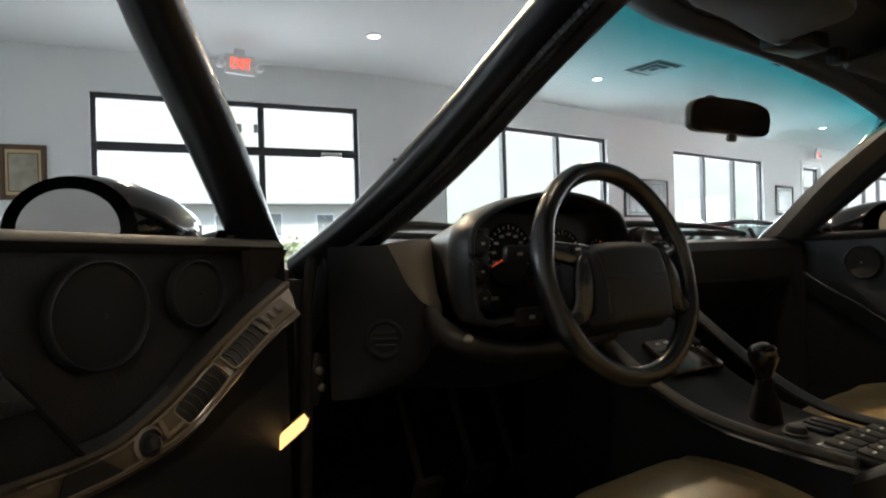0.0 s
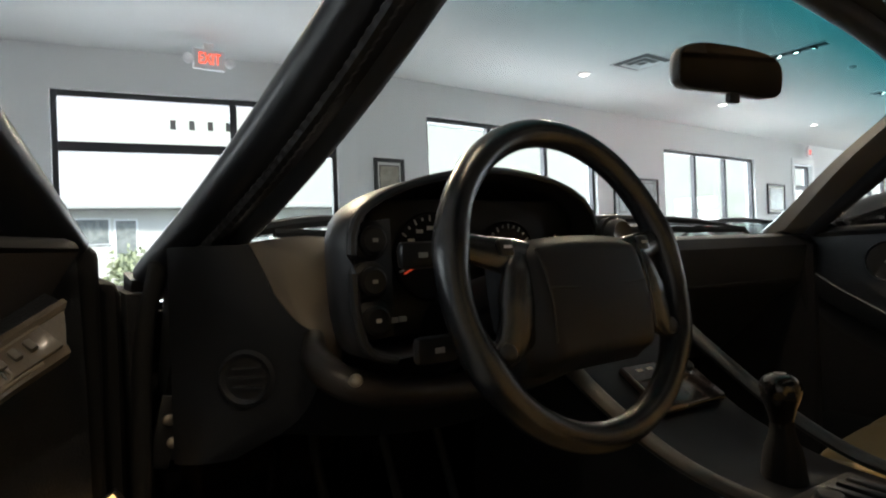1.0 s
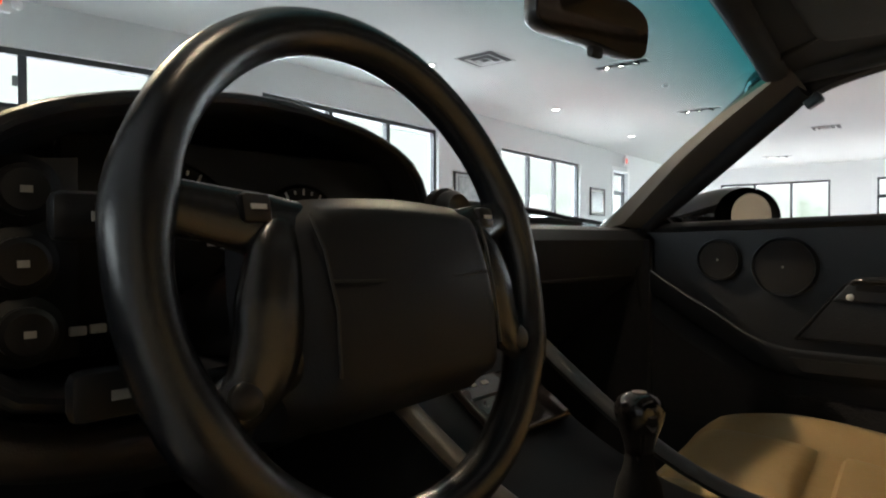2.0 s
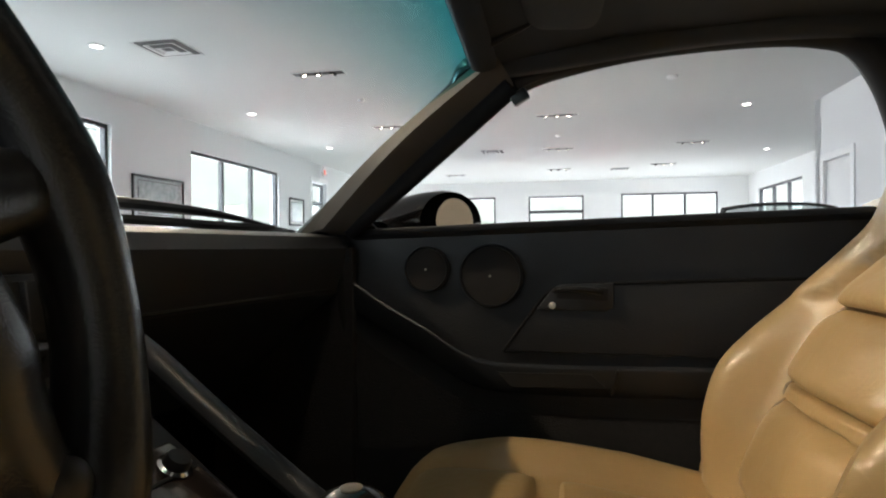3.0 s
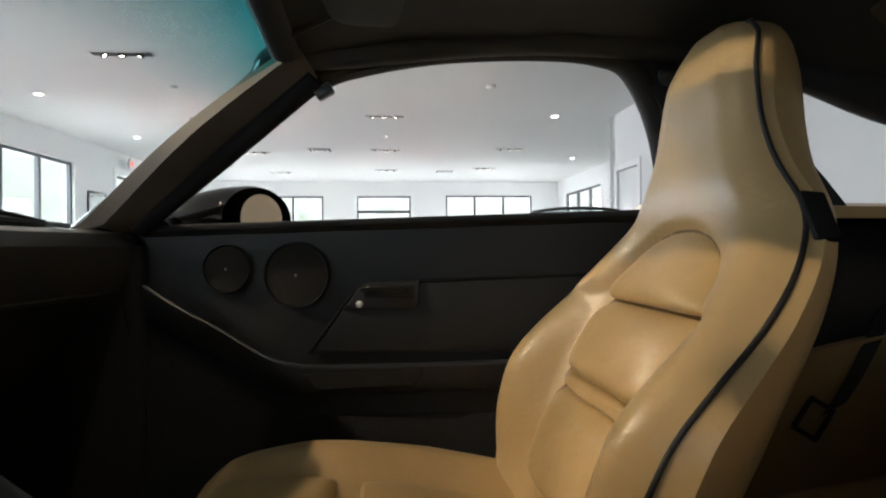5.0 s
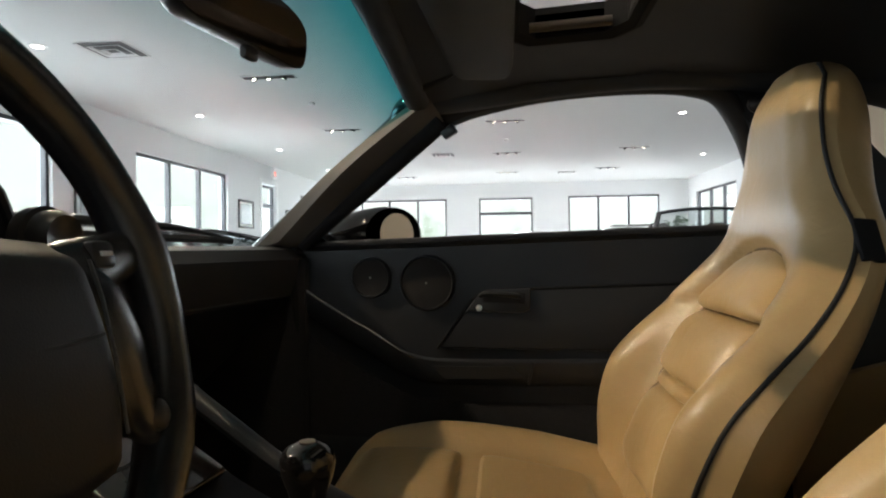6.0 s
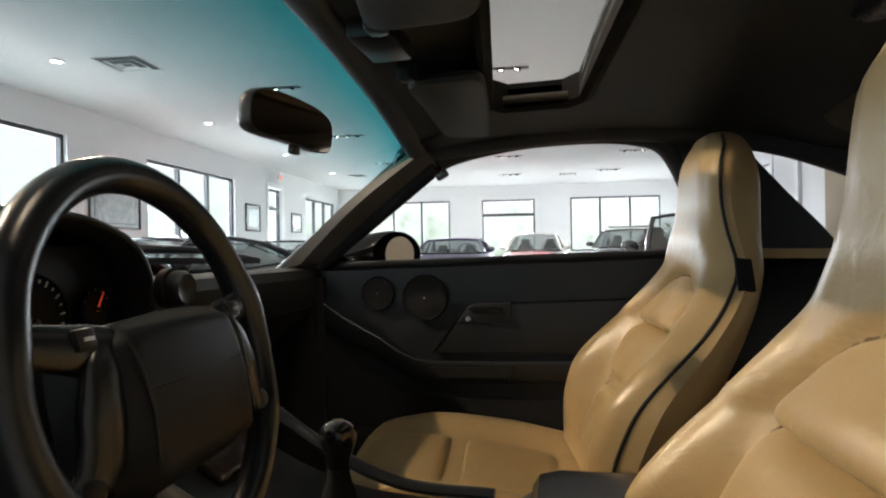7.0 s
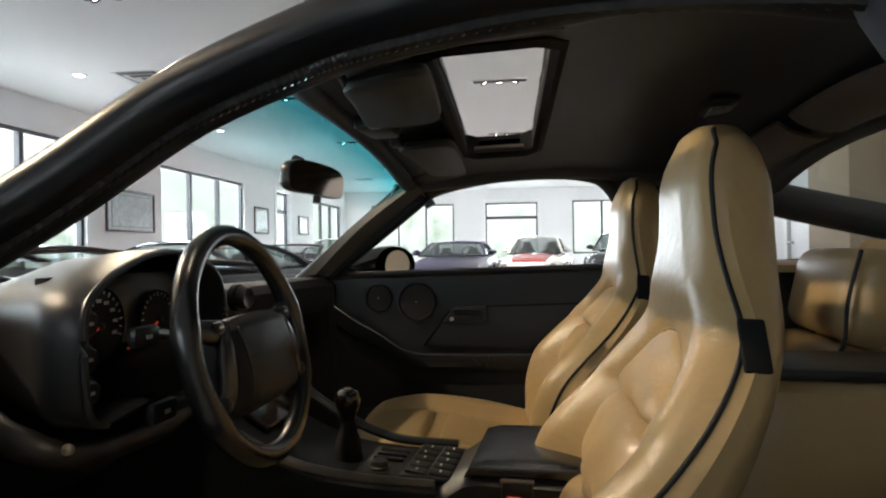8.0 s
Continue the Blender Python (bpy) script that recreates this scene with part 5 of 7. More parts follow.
def gauge(x, z, r, a0, a1, marks, needle, name="gauge", y=0.219):
    g = group_part(name, "round black gauge with white marks", pose(x, y, z, 90, 0, 6), parent=None)
    part("dial", lathe([(r, 0), (r, 0.004), (r * 0.96, 0.006), (r * 0.94, 0.003), (0.002, 0.003)], 36), GLASSY, g)
    for k in range(marks):
        a = radians(a0 + (a1 - a0) * k / (marks - 1))
        ob = part("mark", box(bmesh.new(), (r * 0.86, 0, 0.0038), (r * 0.13 if k % 2 == 0 else r * 0.07, r * 0.035, 0.0012)), WHITE_MARK, g, smooth=False)
        ob.matrix_basis = Matrix.Rotation(a, 4, "Z")
        if r > 0.05 and k % 2 == 0:
            part("figure", box(bmesh.new(), (r * 0.64 * math.cos(a), r * 0.64 * math.sin(a), 0.0038), (r * 0.17, r * 0.085, 0.0012)), WHITE_MARK, g, smooth=False)
    a = radians(needle)
    ob = part("needle", loft([[(-0.10 * r, -0.04 * r, 0.0055), (-0.10 * r, 0.04 * r, 0.0055), (-0.10 * r, 0, 0.008)], [(0.84 * r, -0.018 * r, 0.0055), (0.84 * r, 0.018 * r, 0.0055), (0.84 * r, 0, 0.0065)]]), RED_MARK, g, "red needle")
    ob.matrix_basis = Matrix.Rotation(a, 4, "Z")
    part("needle_cap", lathe([(0.10 * r, 0.005), (0.09 * r, 0.010), (0.03 * r, 0.011)], 16), PLASTIC, g)
    return g


gauge(-0.420, 0.812, 0.056, 200, -20, 17, 205)
gauge(-0.296, 0.806, 0.050, 200, -20, 17, 205)
gauge(-0.358, 0.757, 0.024, 150, 30, 5, 120)
gauge(-0.212, 0.812, 0.026, 150, 30, 5, 60)
for x, z in ((-0.544, 0.832), (-0.546, 0.790), (-0.543, 0.750)):
    k = group_part("switch_knob", "round black rotary switch", pose(x, pod_y(x, 0.229), z, 90))
    part("bezel", lathe([(0.021, 0), (0.021, 0.008), (0.017, 0.011)], 28), RUBBER, k)
    part("knob", lathe([(0.015, 0.008), (0.015, 0.018), (0.012, 0.021), (0.004, 0.021)], 24), PLASTIC, k)
    part("symbol", box(bmesh.new(), (0, 0, 0.0215), (0.006, 0.004, 0.001)), DIM_MARK, k, smooth=False)
kn = group_part("switch_knob", "ribbed round black knob", pose(-0.166, 0.150, 0.832, 90) @ Matrix.Scale(0.80, 4))
part("knob", lathe([(0.026, 0), (0.027, 0.018), (0.022, 0.026), (0.018, 0.024), (0.004, 0.022)], 30), PLASTIC, kn)
part("bezel", lathe([(0.030, -0.01), (0.031, 0.004), (0.026, 0.006)], 30), RUBBER, kn)
for x, z in ((-0.510, 0.745), (-0.497, 0.745)):
    carpart("symbol_lamp", box(bmesh.new(), (x, pod_y(x, 0.231), z), (0.010, 0.004, 0.006), bevel=0.001), DIM_MARK, "small white symbol")

# --- steering wheel ---
C, TILTW, RW = Vector((-0.3730, 0.0060, 0.7870)), 0.2450, 0.1748
n = Vector((-0.0674, math.cos(TILTW), -math.sin(TILTW))).normalized()
ux = n.cross(Vector((0, 0, 1))).normalized()
uy = ux.cross(n).normalized()
WM = Matrix(((ux.x, uy.x, -n.x, C.x), (ux.y, uy.y, -n.y, C.y), (ux.z, uy.z, -n.z, C.z), (0, 0, 0, 1))) @ Matrix.Scale(0.89, 4)   # local z faces the driver
sw = group_part("steering_wheel", "black leather four-spoke steering wheel", WM)
rim_pts, rim_r = [], []
for k in range(96):
    a = 2 * math.pi * k / 96
    rim_pts.append((RW * math.cos(a), RW * math.sin(a), 0))
    deg = math.degrees(a) % 360
    grip = sum(math.exp(-((deg - c + 180) % 360 - 180) ** 2 / 90) for c in (14, 166, 208, 332))
    rim_r.append(0.0166 + 0.0024 * min(grip, 1))
part("rim", tube(rim_pts, rim_r, 16, 1.05, wrap=True), BLACK_LEATHER, sw, "black leather rim")
for a in (14, 166, 208, 332):
    c, s_ = math.cos(radians(a)), math.sin(radians(a))
    pts = [(RW * c * f, RW * s_ * f, 0.001 + 0.012 * (1 - f)) for f in (1.0, 0.9, 0.75, 0.6, 0.45)]
    part("spoke", tube(pts, [0.0145, 0.0155, 0.018, 0.021, 0.022] if a < 180 else [0.014, 0.015, 0.016, 0.017, 0.017], 18, 0.5, up=(0, 0, 1)), BLACK_LEATHER, sw)
    if a > 180:
        part("spoke_boss", lathe([(0.0105, 0.0), (0.0100, 0.004), (0.0075, 0.0062), (0.004, 0.0072), (0.001, 0.0075)], 24, pose(RW * c * 0.86, RW * s_ * 0.86, 0.0095)), PLASTIC, sw, "glossy black spoke button")


AIRBAG = material("matt_black_pad", (0.013, 0.014, 0.017), 0.5, spec=0.4, grain=(14, 0.5, (0.021, 0.021, 0.024)), bump=(800, 0.08, "cell"))


def airbag(u, t):
    a, b = -1 + 2 * u, -1 + 2 * t
    w = 0.112 - 0.012 * (b < 0) * b * b
    x = w * a * (1 - 0.06 * b * b)
    y = -0.027 + 0.073 * b - 0.008 * a * a * (b > 0)
    z = 0.025 + 0.010 * (1 - a * a) * (1 - b * b) - 0.024 * smooth01(0.70, 1.0, abs(a)) - (0.014 if b > 0 else 0.024) * smooth01(0.78, 1.0, abs(b))
    return (x, y, z)


part("airbag_pad", sheet(airbag, 28, 24, (0, 0, -0.030)), AIRBAG, sw, "black airbag pad with moulded seams")
for s in (-1, 1):
    part("pad_seam", tube([(s * 0.084, 0.028, 0.0275), (s * 0.081, 0.005, 0.0320), (s * 0.079, -0.03, 0.0328), (s * 0.081, -0.070, 0.0280)], 0.0011, 6), ROLL, sw)
part("pad_seam", tube([(-0.078, -0.014, 0.0305), (-0.045, -0.016, 0.0330), (0.045, -0.016, 0.0330), (0.078, -0.014, 0.0305)], 0.0012, 6), RUBBER, sw)
for s in (-1, 1):
    part("horn_button", box(bmesh.new(), (s * 0.112, 0.034, 0.012), (0.020, 0.018, 0.012), bevel=0.004), PLASTIC, sw)
    part("horn_mark", box(bmesh.new(), (s * 0.112, 0.034, 0.0185), (0.010, 0.003, 0.0012)), WHITE_MARK, sw, smooth=False)
    way = spline([(s * 0.088, 0.030, 0.010), (s * 0.100, 0.012, 0.013), (s * 0.108, -0.016, 0.012), (s * 0.113, -0.045, 0.009), (s * 0.125, -0.066, 0.006), (s * 0.142, -0.078, 0.003)], 24)
    part("cheek", tube(way, [at([(0, 0.009), (6, 0.018), (11, 0.0225), (16, 0.021), (20, 0.017), (24, 0.014)], k) for k in range(25)], 18, 0.55, up=(0, 0, 1)), BLACK_LEATHER, sw, "smooth black spoke grip")
part("hub", lathe([(0.030, 0.012), (0.034, 0.0), (0.036, -0.05), (0.036, -0.10)], 28, pose(0, -0.012, 0)), PLASTIC, sw)
col = C + n * 0.05
carpart("steering_column", tube([col, C + n * 0.14 - Vector((0, 0, 0.005)), C + n * 0.26 - Vector((0, 0, 0.02))], [0.034, 0.040, 0.050], 20, 1.0), PLASTIC, "black steering column shroud")
for s, dz in ((-1, 0.035), (-1, -0.055), (1, -0.010)):
    a0 = C + n * 0.075 + ux * (s * 0.045) + uy * dz
    a1 = a0 + ux * (s * 0.085) - n * 0.02 + uy * 0.008
    st = group_part("stalk", "black control stalk")
    part("stem", tube([a0, a1], [0.006, 0.007], 10), PLASTIC, st)
    part("paddle", box(bmesh.new(), a1 + ux * (s * 0.018), (0.045, 0.014, 0.026), bevel=0.006), PLASTIC, st)
    part("symbol", box(bmesh.new(), a1 + ux * (s * 0.018) - Vector((0, 0.0078, 0)), (0.010, 0.001, 0.005)), DIM_MARK, st, smooth=False)

# --- pedals ---
for x in (-0.46, -0.33, -0.22):
    pd = group_part("pedal", "black rubber pedal")
    part("pad", box(bmesh.new(), (x, 0.46, 0.33), (0.065, 0.02, 0.07), pose(0, 0, 0, 30), bevel=0.008), RUBBER, pd)
    part("lever", tube([(x, 0.48, 0.33), (x, 0.56, 0.48), (x, 0.60, 0.62)], 0.009, 8), FRAME_BLACK, pd)

# --- centre console ---
CX = -0.032      # its middle line
tunnel = []
for y, w, z in spline([(0.46, 0.150, 0.715), (0.36, 0.145, 0.690), (0.26, 0.140, 0.630), (0.14, 0.132, 0.556), (0.02, 0.125, 0.515), (-0.10, 0.122, 0.503), (-0.22, 0.120, 0.500), (-0.42, 0.115, 0.49), (-0.56, 0.11, 0.46)], 32):
    tunnel.append([(CX + x, y, zz) for x, zz in ((-w - 0.03, 0.16), (-w - 0.008, z - 0.03), (-w + 0.006, z - 0.004), (-w + 0.02, z), (w - 0.02, z), (w - 0.006, z - 0.004), (w + 0.008, z - 0.03), (w + 0.03, 0.16))])
carpart("centre_console", loft(tunnel), CAP_BLACK, "black centre console")
for s, lift in ((-1, 0.0), (1, 0.035)):
    pts = spline([(CX + s * 0.130, 0.40, 0.735 + lift * 0.6), (CX + s * 0.136, 0.30, 0.675 + lift), (CX + s * 0.132, 0.18, 0.595 + lift), (CX + s * 0.124, 0.06, 0.538 + lift * 0.6), (CX + s * 0.116, -0.06, 0.517), (CX + s * 0.112, -0.20, 0.512)], 28)
    # Left rail is grey: the highlight on its worn edge is in the colour.
    carpart("console_rail", tube(pts, [0.017 - 0.007 * k / 28 for k in range(29)], 10, 0.8), GREY_TRIM if s < 0 else BLACK_VINYL, "worn dark console rail, highlight put into the left one's grey")
ash = group_part("ash_tray", "glossy brown-black ash tray with bright lighter", pose(CX + 0.030, 0.188, 0.594, 31))
part("lid", box(bmesh.new(), (0, 0, 0), (0.150, 0.100, 0.014), bevel=0.005, seg=3), material("glossy_brown_plastic", (0.040, 0.029, 0.026), 0.16, coat=0.6, grain=(25, 0.5, (0.065, 0.048, 0.042))), ash)
part("lid_seam", box(bmesh.new(), (0, 0.012, 0.0075), (0.140, 0.003, 0.002)), RUBBER, ash)
part("lighter", lathe([(0.012, 0.0), (0.012, 0.010), (0.010, 0.013), (0.002, 0.014)], 24, pose(0.050, 0.020, 0.006)), PLASTIC, ash)
part("lighter_ring", lathe([(0.0125, 0.0), (0.0155, 0.003), (0.0125, 0.005)], 24, pose(0.050, 0.020, 0.006), ends=False), CHROME, ash, "bright lighter ring")
for x in (-0.045, -0.022):
    part("mark", box(bmesh.new(), (x, 0.034, 0.0078), (0.012, 0.006, 0.0012)), DIM_MARK, ash, smooth=False)
radio = group_part("radio", "black radio and heater controls", pose(CX, 0.335, 0.690, 25))
part("faceplate", box(bmesh.new(), (0, 0, 0), (0.20, 0.012, 0.055), bevel=0.003), PLASTIC, radio)
for k in range(5):
    part("button", box(bmesh.new(), (-0.07 + 0.035 * k, -0.009, -0.01), (0.024, 0.006, 0.012), bevel=0.002), GREY_TRIM, radio)
part("display", box(bmesh.new(), (0, -0.0065, 0.014), (0.12, 0.002, 0.014)), GLASSY, radio)
cv = group_part("centre_vent", "black slotted centre air vent", pose(CX + 0.065, 0.368, 0.745, -8))
part("surround", box(bmesh.new(), (0, 0.006, 0), (0.150, 0.014, 0.066), bevel=0.004), PLASTIC, cv)
part("opening", box(bmesh.new(), (0, -0.0015, 0), (0.136, 0.004, 0.052), bevel=0.001), RUBBER, cv)
for k in range(6):
    part("slat", box(bmesh.new(), (-0.056 + 0.0224 * k, -0.005, 0), (0.003, 0.008, 0.050), pose(0, 0, 0, 0, 0, 12), bevel=0.001), DOOR_DARK, cv)
part("thumb_wheel", box(bmesh.new(), (0.0, -0.008, -0.024), (0.022, 0.008, 0.007), bevel=0.002), CHROME, cv)
hv = group_part("heater_slider", "small bright heater slider", pose(CX - 0.065, 0.275, 0.655, 30))
part("track", box(bmesh.new(), (0, 0, 0), (0.06, 0.006, 0.022), bevel=0.002), PLASTIC, hv)
part("tab", box(bmesh.new(), (0.008, -0.006, 0), (0.008, 0.008, 0.012), bevel=0.002), CHROME, hv)
lever = group_part("gear_lever", "black gear lever with glossy knob and leather boot", pose(CX - 0.004, -0.004, 0.010))
part("boot", loft([[(w * math.cos(a) * (1 + 0.06 * math.sin(5 * a + 9 * w)), w * 1.1 * math.sin(a) + y, z) for a in np.linspace(0, 2 * math.pi, 24, endpoint=False)] for w, y, z in ((0.026, 0.0, 0.498), (0.0245, 0.0, 0.512), (0.0230, 0.0, 0.526), (0.0205, 0.0, 0.540), (0.0160, 0.0, 0.552), (0.0135, 0.0, 0.566), (0.0130, 0.0, 0.580))]), SEAL, lever)
part("stem", tube([(0, 0, 0.560), (0, 0, 0.60)], 0.013, 16), PLASTIC, lever)
knob_r = [(0.014, 0.572), (0.0155, 0.580), (0.019, 0.592), (0.0235, 0.604), (0.0255, 0.614), (0.0250, 0.621), (0.0225, 0.627), (0.018, 0.631), (0.011, 0.634), (0.003, 0.635)]
part("knob", lathe(knob_r, 28, pose(0, 0, 0)), material("glossy_black_knob", (0.012, 0.011, 0.011), 0.15, coat=0.5, grain=(30, 0.4, (0.02, 0.018, 0.017))), lever, "glossy black knob")
part("shift_pattern", lathe([(0.0075, 0.6335), (0.0075, 0.6355), (0.001, 0.636)], 20), GREY_TRIM, lever)
tray = group_part("coin_tray", "scuffed dark shallow tray behind the gear lever", pose(CX, -0.085, 0.507, 3))
part("mat", box(bmesh.new(), (0, 0, 0), (0.150, 0.085, 0.006), bevel=0.002), ROLL, tray, "scuffed dark tray mat")
part("knob", lathe([(0.016, 0.0), (0.0165, 0.010), (0.013, 0.015), (0.002, 0.016)], 24, pose(-0.045, 0.005, 0.003)), PLASTIC, tray)
part("knob_ring", lathe([(0.017, 0.0), (0.020, 0.004), (0.017, 0.006)], 24, pose(-0.045, 0.005, 0.003), ends=False), GREY_TRIM, tray)
for k in range(3):
    part("slot", box(bmesh.new(), (0.0 + 0.024 * k, 0.0, 0.005), (0.014, 0.060, 0.008), bevel=0.003), PLASTIC, tray)
sp = group_part("switch_panel", "black panel of console switches", pose(CX, -0.178, 0.508, 3))
part("panel", box(bmesh.new(), (0, 0, 0), (0.176, 0.096, 0.012), bevel=0.004), PLASTIC, sp)
for i in range(2):
    for j in range(5):
        k = part("switch", box(bmesh.new(), (-0.062 + 0.031 * j, -0.022 + 0.044 * i, 0.006), (0.027, 0.038, 0.008), pose(0, 0, 0, 5), bevel=0.002), RUBBER, sp)
        part("symbol", box(bmesh.new(), (-0.062 + 0.031 * j, -0.022 + 0.044 * i + 0.006 * (j % 2), 0.0108), (0.008, 0.0035, 0.001), pose(0, 0, 0, 5)), WHITE_MARK, k, smooth=False)
hb = group_part("console_box", "black leather armrest box with latch", pose(CX - 0.030, -0.38, 0.505))
bin_rows = [[(x, y, z) for x, z in ((-w, -0.07), (-w - 0.004, h - 0.012), (-w + 0.010, h), (w - 0.010, h), (w + 0.004, h - 0.012), (w, -0.07))] for y, h, w in ((0.175, -0.004, 0.104), (0.160, 0.006, 0.108), (0.125, 0.030, 0.110), (0.105, 0.036, 0.112), (-0.16, 0.036, 0.112))]
part("bin", loft(bin_rows), BLACK_VINYL, hb)
lid_rows = []
for y, h in ((0.122, 0.036), (0.112, 0.056), (0.085, 0.064), (-0.02, 0.066), (-0.14, 0.064), (-0.16, 0.050)):
    lid_rows.append([(0.114 * math.copysign(abs(math.cos(a)) ** 0.35, math.cos(a)), y, 0.034 + max(h - 0.034, 0.002) * (0.5 + 0.5 * math.copysign(abs(math.sin(a)) ** 0.45, math.sin(a)))) for a in np.linspace(0, 2 * math.pi, 32, endpoint=False)])
part("lid", loft(lid_rows), BLACK_LEATHER, hb)
part("latch", box(bmesh.new(), (-0.117, 0.035, 0.022), (0.008, 0.050, 0.030), bevel=0.003), PLASTIC, hb)
part("latch_lip", box(bmesh.new(), (-0.119, 0.035, 0.036), (0.010, 0.054, 0.005), bevel=0.002), GREY_TRIM, hb, "worn edge of the latch")
bu = group_part("belt_buckle", "black seat belt buckle with red button", pose(CX - 0.150, -0.345, 0.478))
part("case", box(bmesh.new(), (0, 0, 0), (0.022, 0.04, 0.07), bevel=0.005), PLASTIC, bu)
part("button", box(bmesh.new(), (0, 0.005, 0.036), (0.014, 0.024, 0.006), bevel=0.002), RED_MARK, bu, "red release button")


# --- doors ---
DOOR_MIRROR = material("grey_tinted_mirror", (0.56, 0.54, 0.52), 0.03, 1.0)
GRILLE = material("speaker_cloth", (0.017, 0.017, 0.019), 0.85, grain=(500, 0.7, (0.022, 0.022, 0.023)), bump=(900, 0.6, "cell"))
DOOR_TRIM = material("door_trim_vinyl", (0.016, 0.018, 0.022), 0.42, grain=(9, 0.4, (0.022, 0.023, 0.027)), bump=(480, 0.3, "cell"))
# Strip brown raised to hold its warm gleam; the edge colour paints bright highlights.
STRIP_TRIM = material("warm_gleam_strip", (0.135, 0.108, 0.080), 0.24, coat=0.5, grain=(20, 0.6, (0.105, 0.084, 0.062)), bump=(350, 0.2, "noise"))
STRIP_EDGE = material("pale_highlight_edge", (0.26, 0.21, 0.16), 0.18, spec=0.8, coat=0.8, grain=(40, 0.5, (0.20, 0.16, 0.12)))
AMBER = material("amber_door_lamp", (0.75, 0.45, 0.18), 0.3, emit=((1.0, 0.60, 0.22), 0.60))


def belt(y):
    return 0.833 + (0.33 - y) * 0.026


SPEAKERS_D = ((0.178, 0.772, 0.041), (0.048, 0.760, 0.057))


def door(side, m, strip):
    """A car door with its inner panel at |x| = 0.75; side 1 sits at +x."""
    X = lambda x: side * x
    deep = 0.032 if strip else 0.0       # the driver's panel stands further into the cabin
    P = lambda x: side * (x - deep)
    top = group_part("door", "black door with vinyl panel, speakers and window frame", m)
    inner = lambda u, t: (P(0.752 + 0.012 * (2 * t - 1) ** 2 - 0.028 * smooth01(0.42, 0.0, t)), 0.36 - 1.02 * u, 0.24 + (belt(0.36 - 1.02 * u) - 0.24) * t)
    part("inner_panel", sheet(inner, 30, 20, (X(0.025), 0, 0)), DOOR_TRIM, top, "black vinyl door panel")
    skin = lambda u, t: (X(0.845 + 0.055 * math.sin(math.pi * (0.12 + 0.80 * t)) - 0.035 * t), 0.40 - 1.06 * u, 0.14 + (belt(0.40 - 1.06 * u) - 0.15) * t)
    part("outer_skin", sheet(skin, 20, 14, (X(-0.015), 0, 0)), BLACK_PAINT, top, "glossy black outer skin")
    part("sill_cap", tube([(P(0.785), 0.35 - 1.0 * k / 12, belt(0.35 - 1.0 * k / 12) - 0.006) for k in range(13)], 0.040, 12, 0.32), FRAME_BLACK, top, "black padded window ledge")
    part("door_edge", box(bmesh.new(), (X(0.81), -0.66, 0.482), (0.115, 0.035, 0.62), bevel=0.010), BLACK_PAINT, top)
    part("door_edge", box(bmesh.new(), (X(0.803), 0.384, 0.500), (0.104, 0.050, 0.664), bevel=0.016, seg=4), SEAL, top, "black front end of the door")
    part("weather_strip", tube([(X(0.800), 0.405, 0.79), (X(0.790), 0.41, 0.60), (X(0.790), 0.40, 0.30)], 0.010, 8), RUBBER, top)
    # window frame
    fr = [(0.772, 0.365, 0.835), (0.735, 0.23, 0.945), (0.690, 0.085, 1.040), (0.668, 0.01, 1.080), (0.668, -0.06, 1.106), (0.672, -0.20, 1.130), (0.674, -0.36, 1.136), (0.668, -0.47, 1.125), (0.668, -0.535, 1.094), (0.690, -0.590, 1.00), (0.735, -0.625, 0.90), (0.76, -0.64, 0.85)]
    if strip:
        fr = [(0.780, 0.372, 0.826), (0.740, 0.245, 0.965), (0.708, 0.135, 1.075), (0.690, 0.080, 1.120), (0.680, 0.0, 1.142), *fr[5:]]
    part("window_frame", tube([(X(x), y, z) for x, y, z in spline(fr, 60)], [0.027 + (0.010 * smooth01(30, 4, k) if strip else 0.0) for k in range(61)], 14, 0.8), RAIL_BLACK if strip else FRAME_BLACK, top, "black painted window frame")
    part("frame_seal", tube([(X(x - 0.012), y - 0.004, z - 0.010) for x, y, z in spline(fr, 60)], 0.009, 8), RUBBER, top)
    part("mirror_sail", loft([[(X(0.775), 0.36, 0.835), (X(0.775), 0.30, 0.835), (X(0.762), 0.335, 0.865)], [(X(0.79), 0.36, 0.835), (X(0.79), 0.30, 0.835), (X(0.777), 0.335, 0.865)]]), PLASTIC, top)
    # speakers
    for y, z, r in SPEAKERS_D if strip else ((0.189, 0.757, 0.044), (0.061, 0.745, 0.060)):
        mm = Matrix.Translation((P(0.747), y, z)) @ pose(0, 0, 0, 0, -side * 90, 0)
        spk = part("speaker", lathe([(r * 0.92, -0.002), (r * 0.935, 0.006), (r * 0.97, 0.0085), (r * 1.01, 0.006), (r * 1.03, -0.004)], 40, mm, ends=False), BLACK_VINYL, top, "round black speaker ring")
        part("grille", lathe([(0.003, 0.009), (r * 0.25, 0.0085), (r * 0.6, 0.007), (r * 0.94, 0.003)], 36, mm), GRILLE, spk)
        part("emblem", lathe([(0.0025, 0.0095), (0.002, 0.0115), (0.001, 0.012)], 12, mm), DIM_MARK if not strip else PLASTIC, spk)
    # pull strip and armrest that sweeps down from the dash
    path = [(0.35, 0.735), (0.28, 0.690), (0.19, 0.642), (0.12, 0.600), (0.06, 0.583), (0.0, 0.580), (-0.14, 0.582), (-0.35, 0.588), (-0.62, 0.592)]
    arm = spline(path, 40)
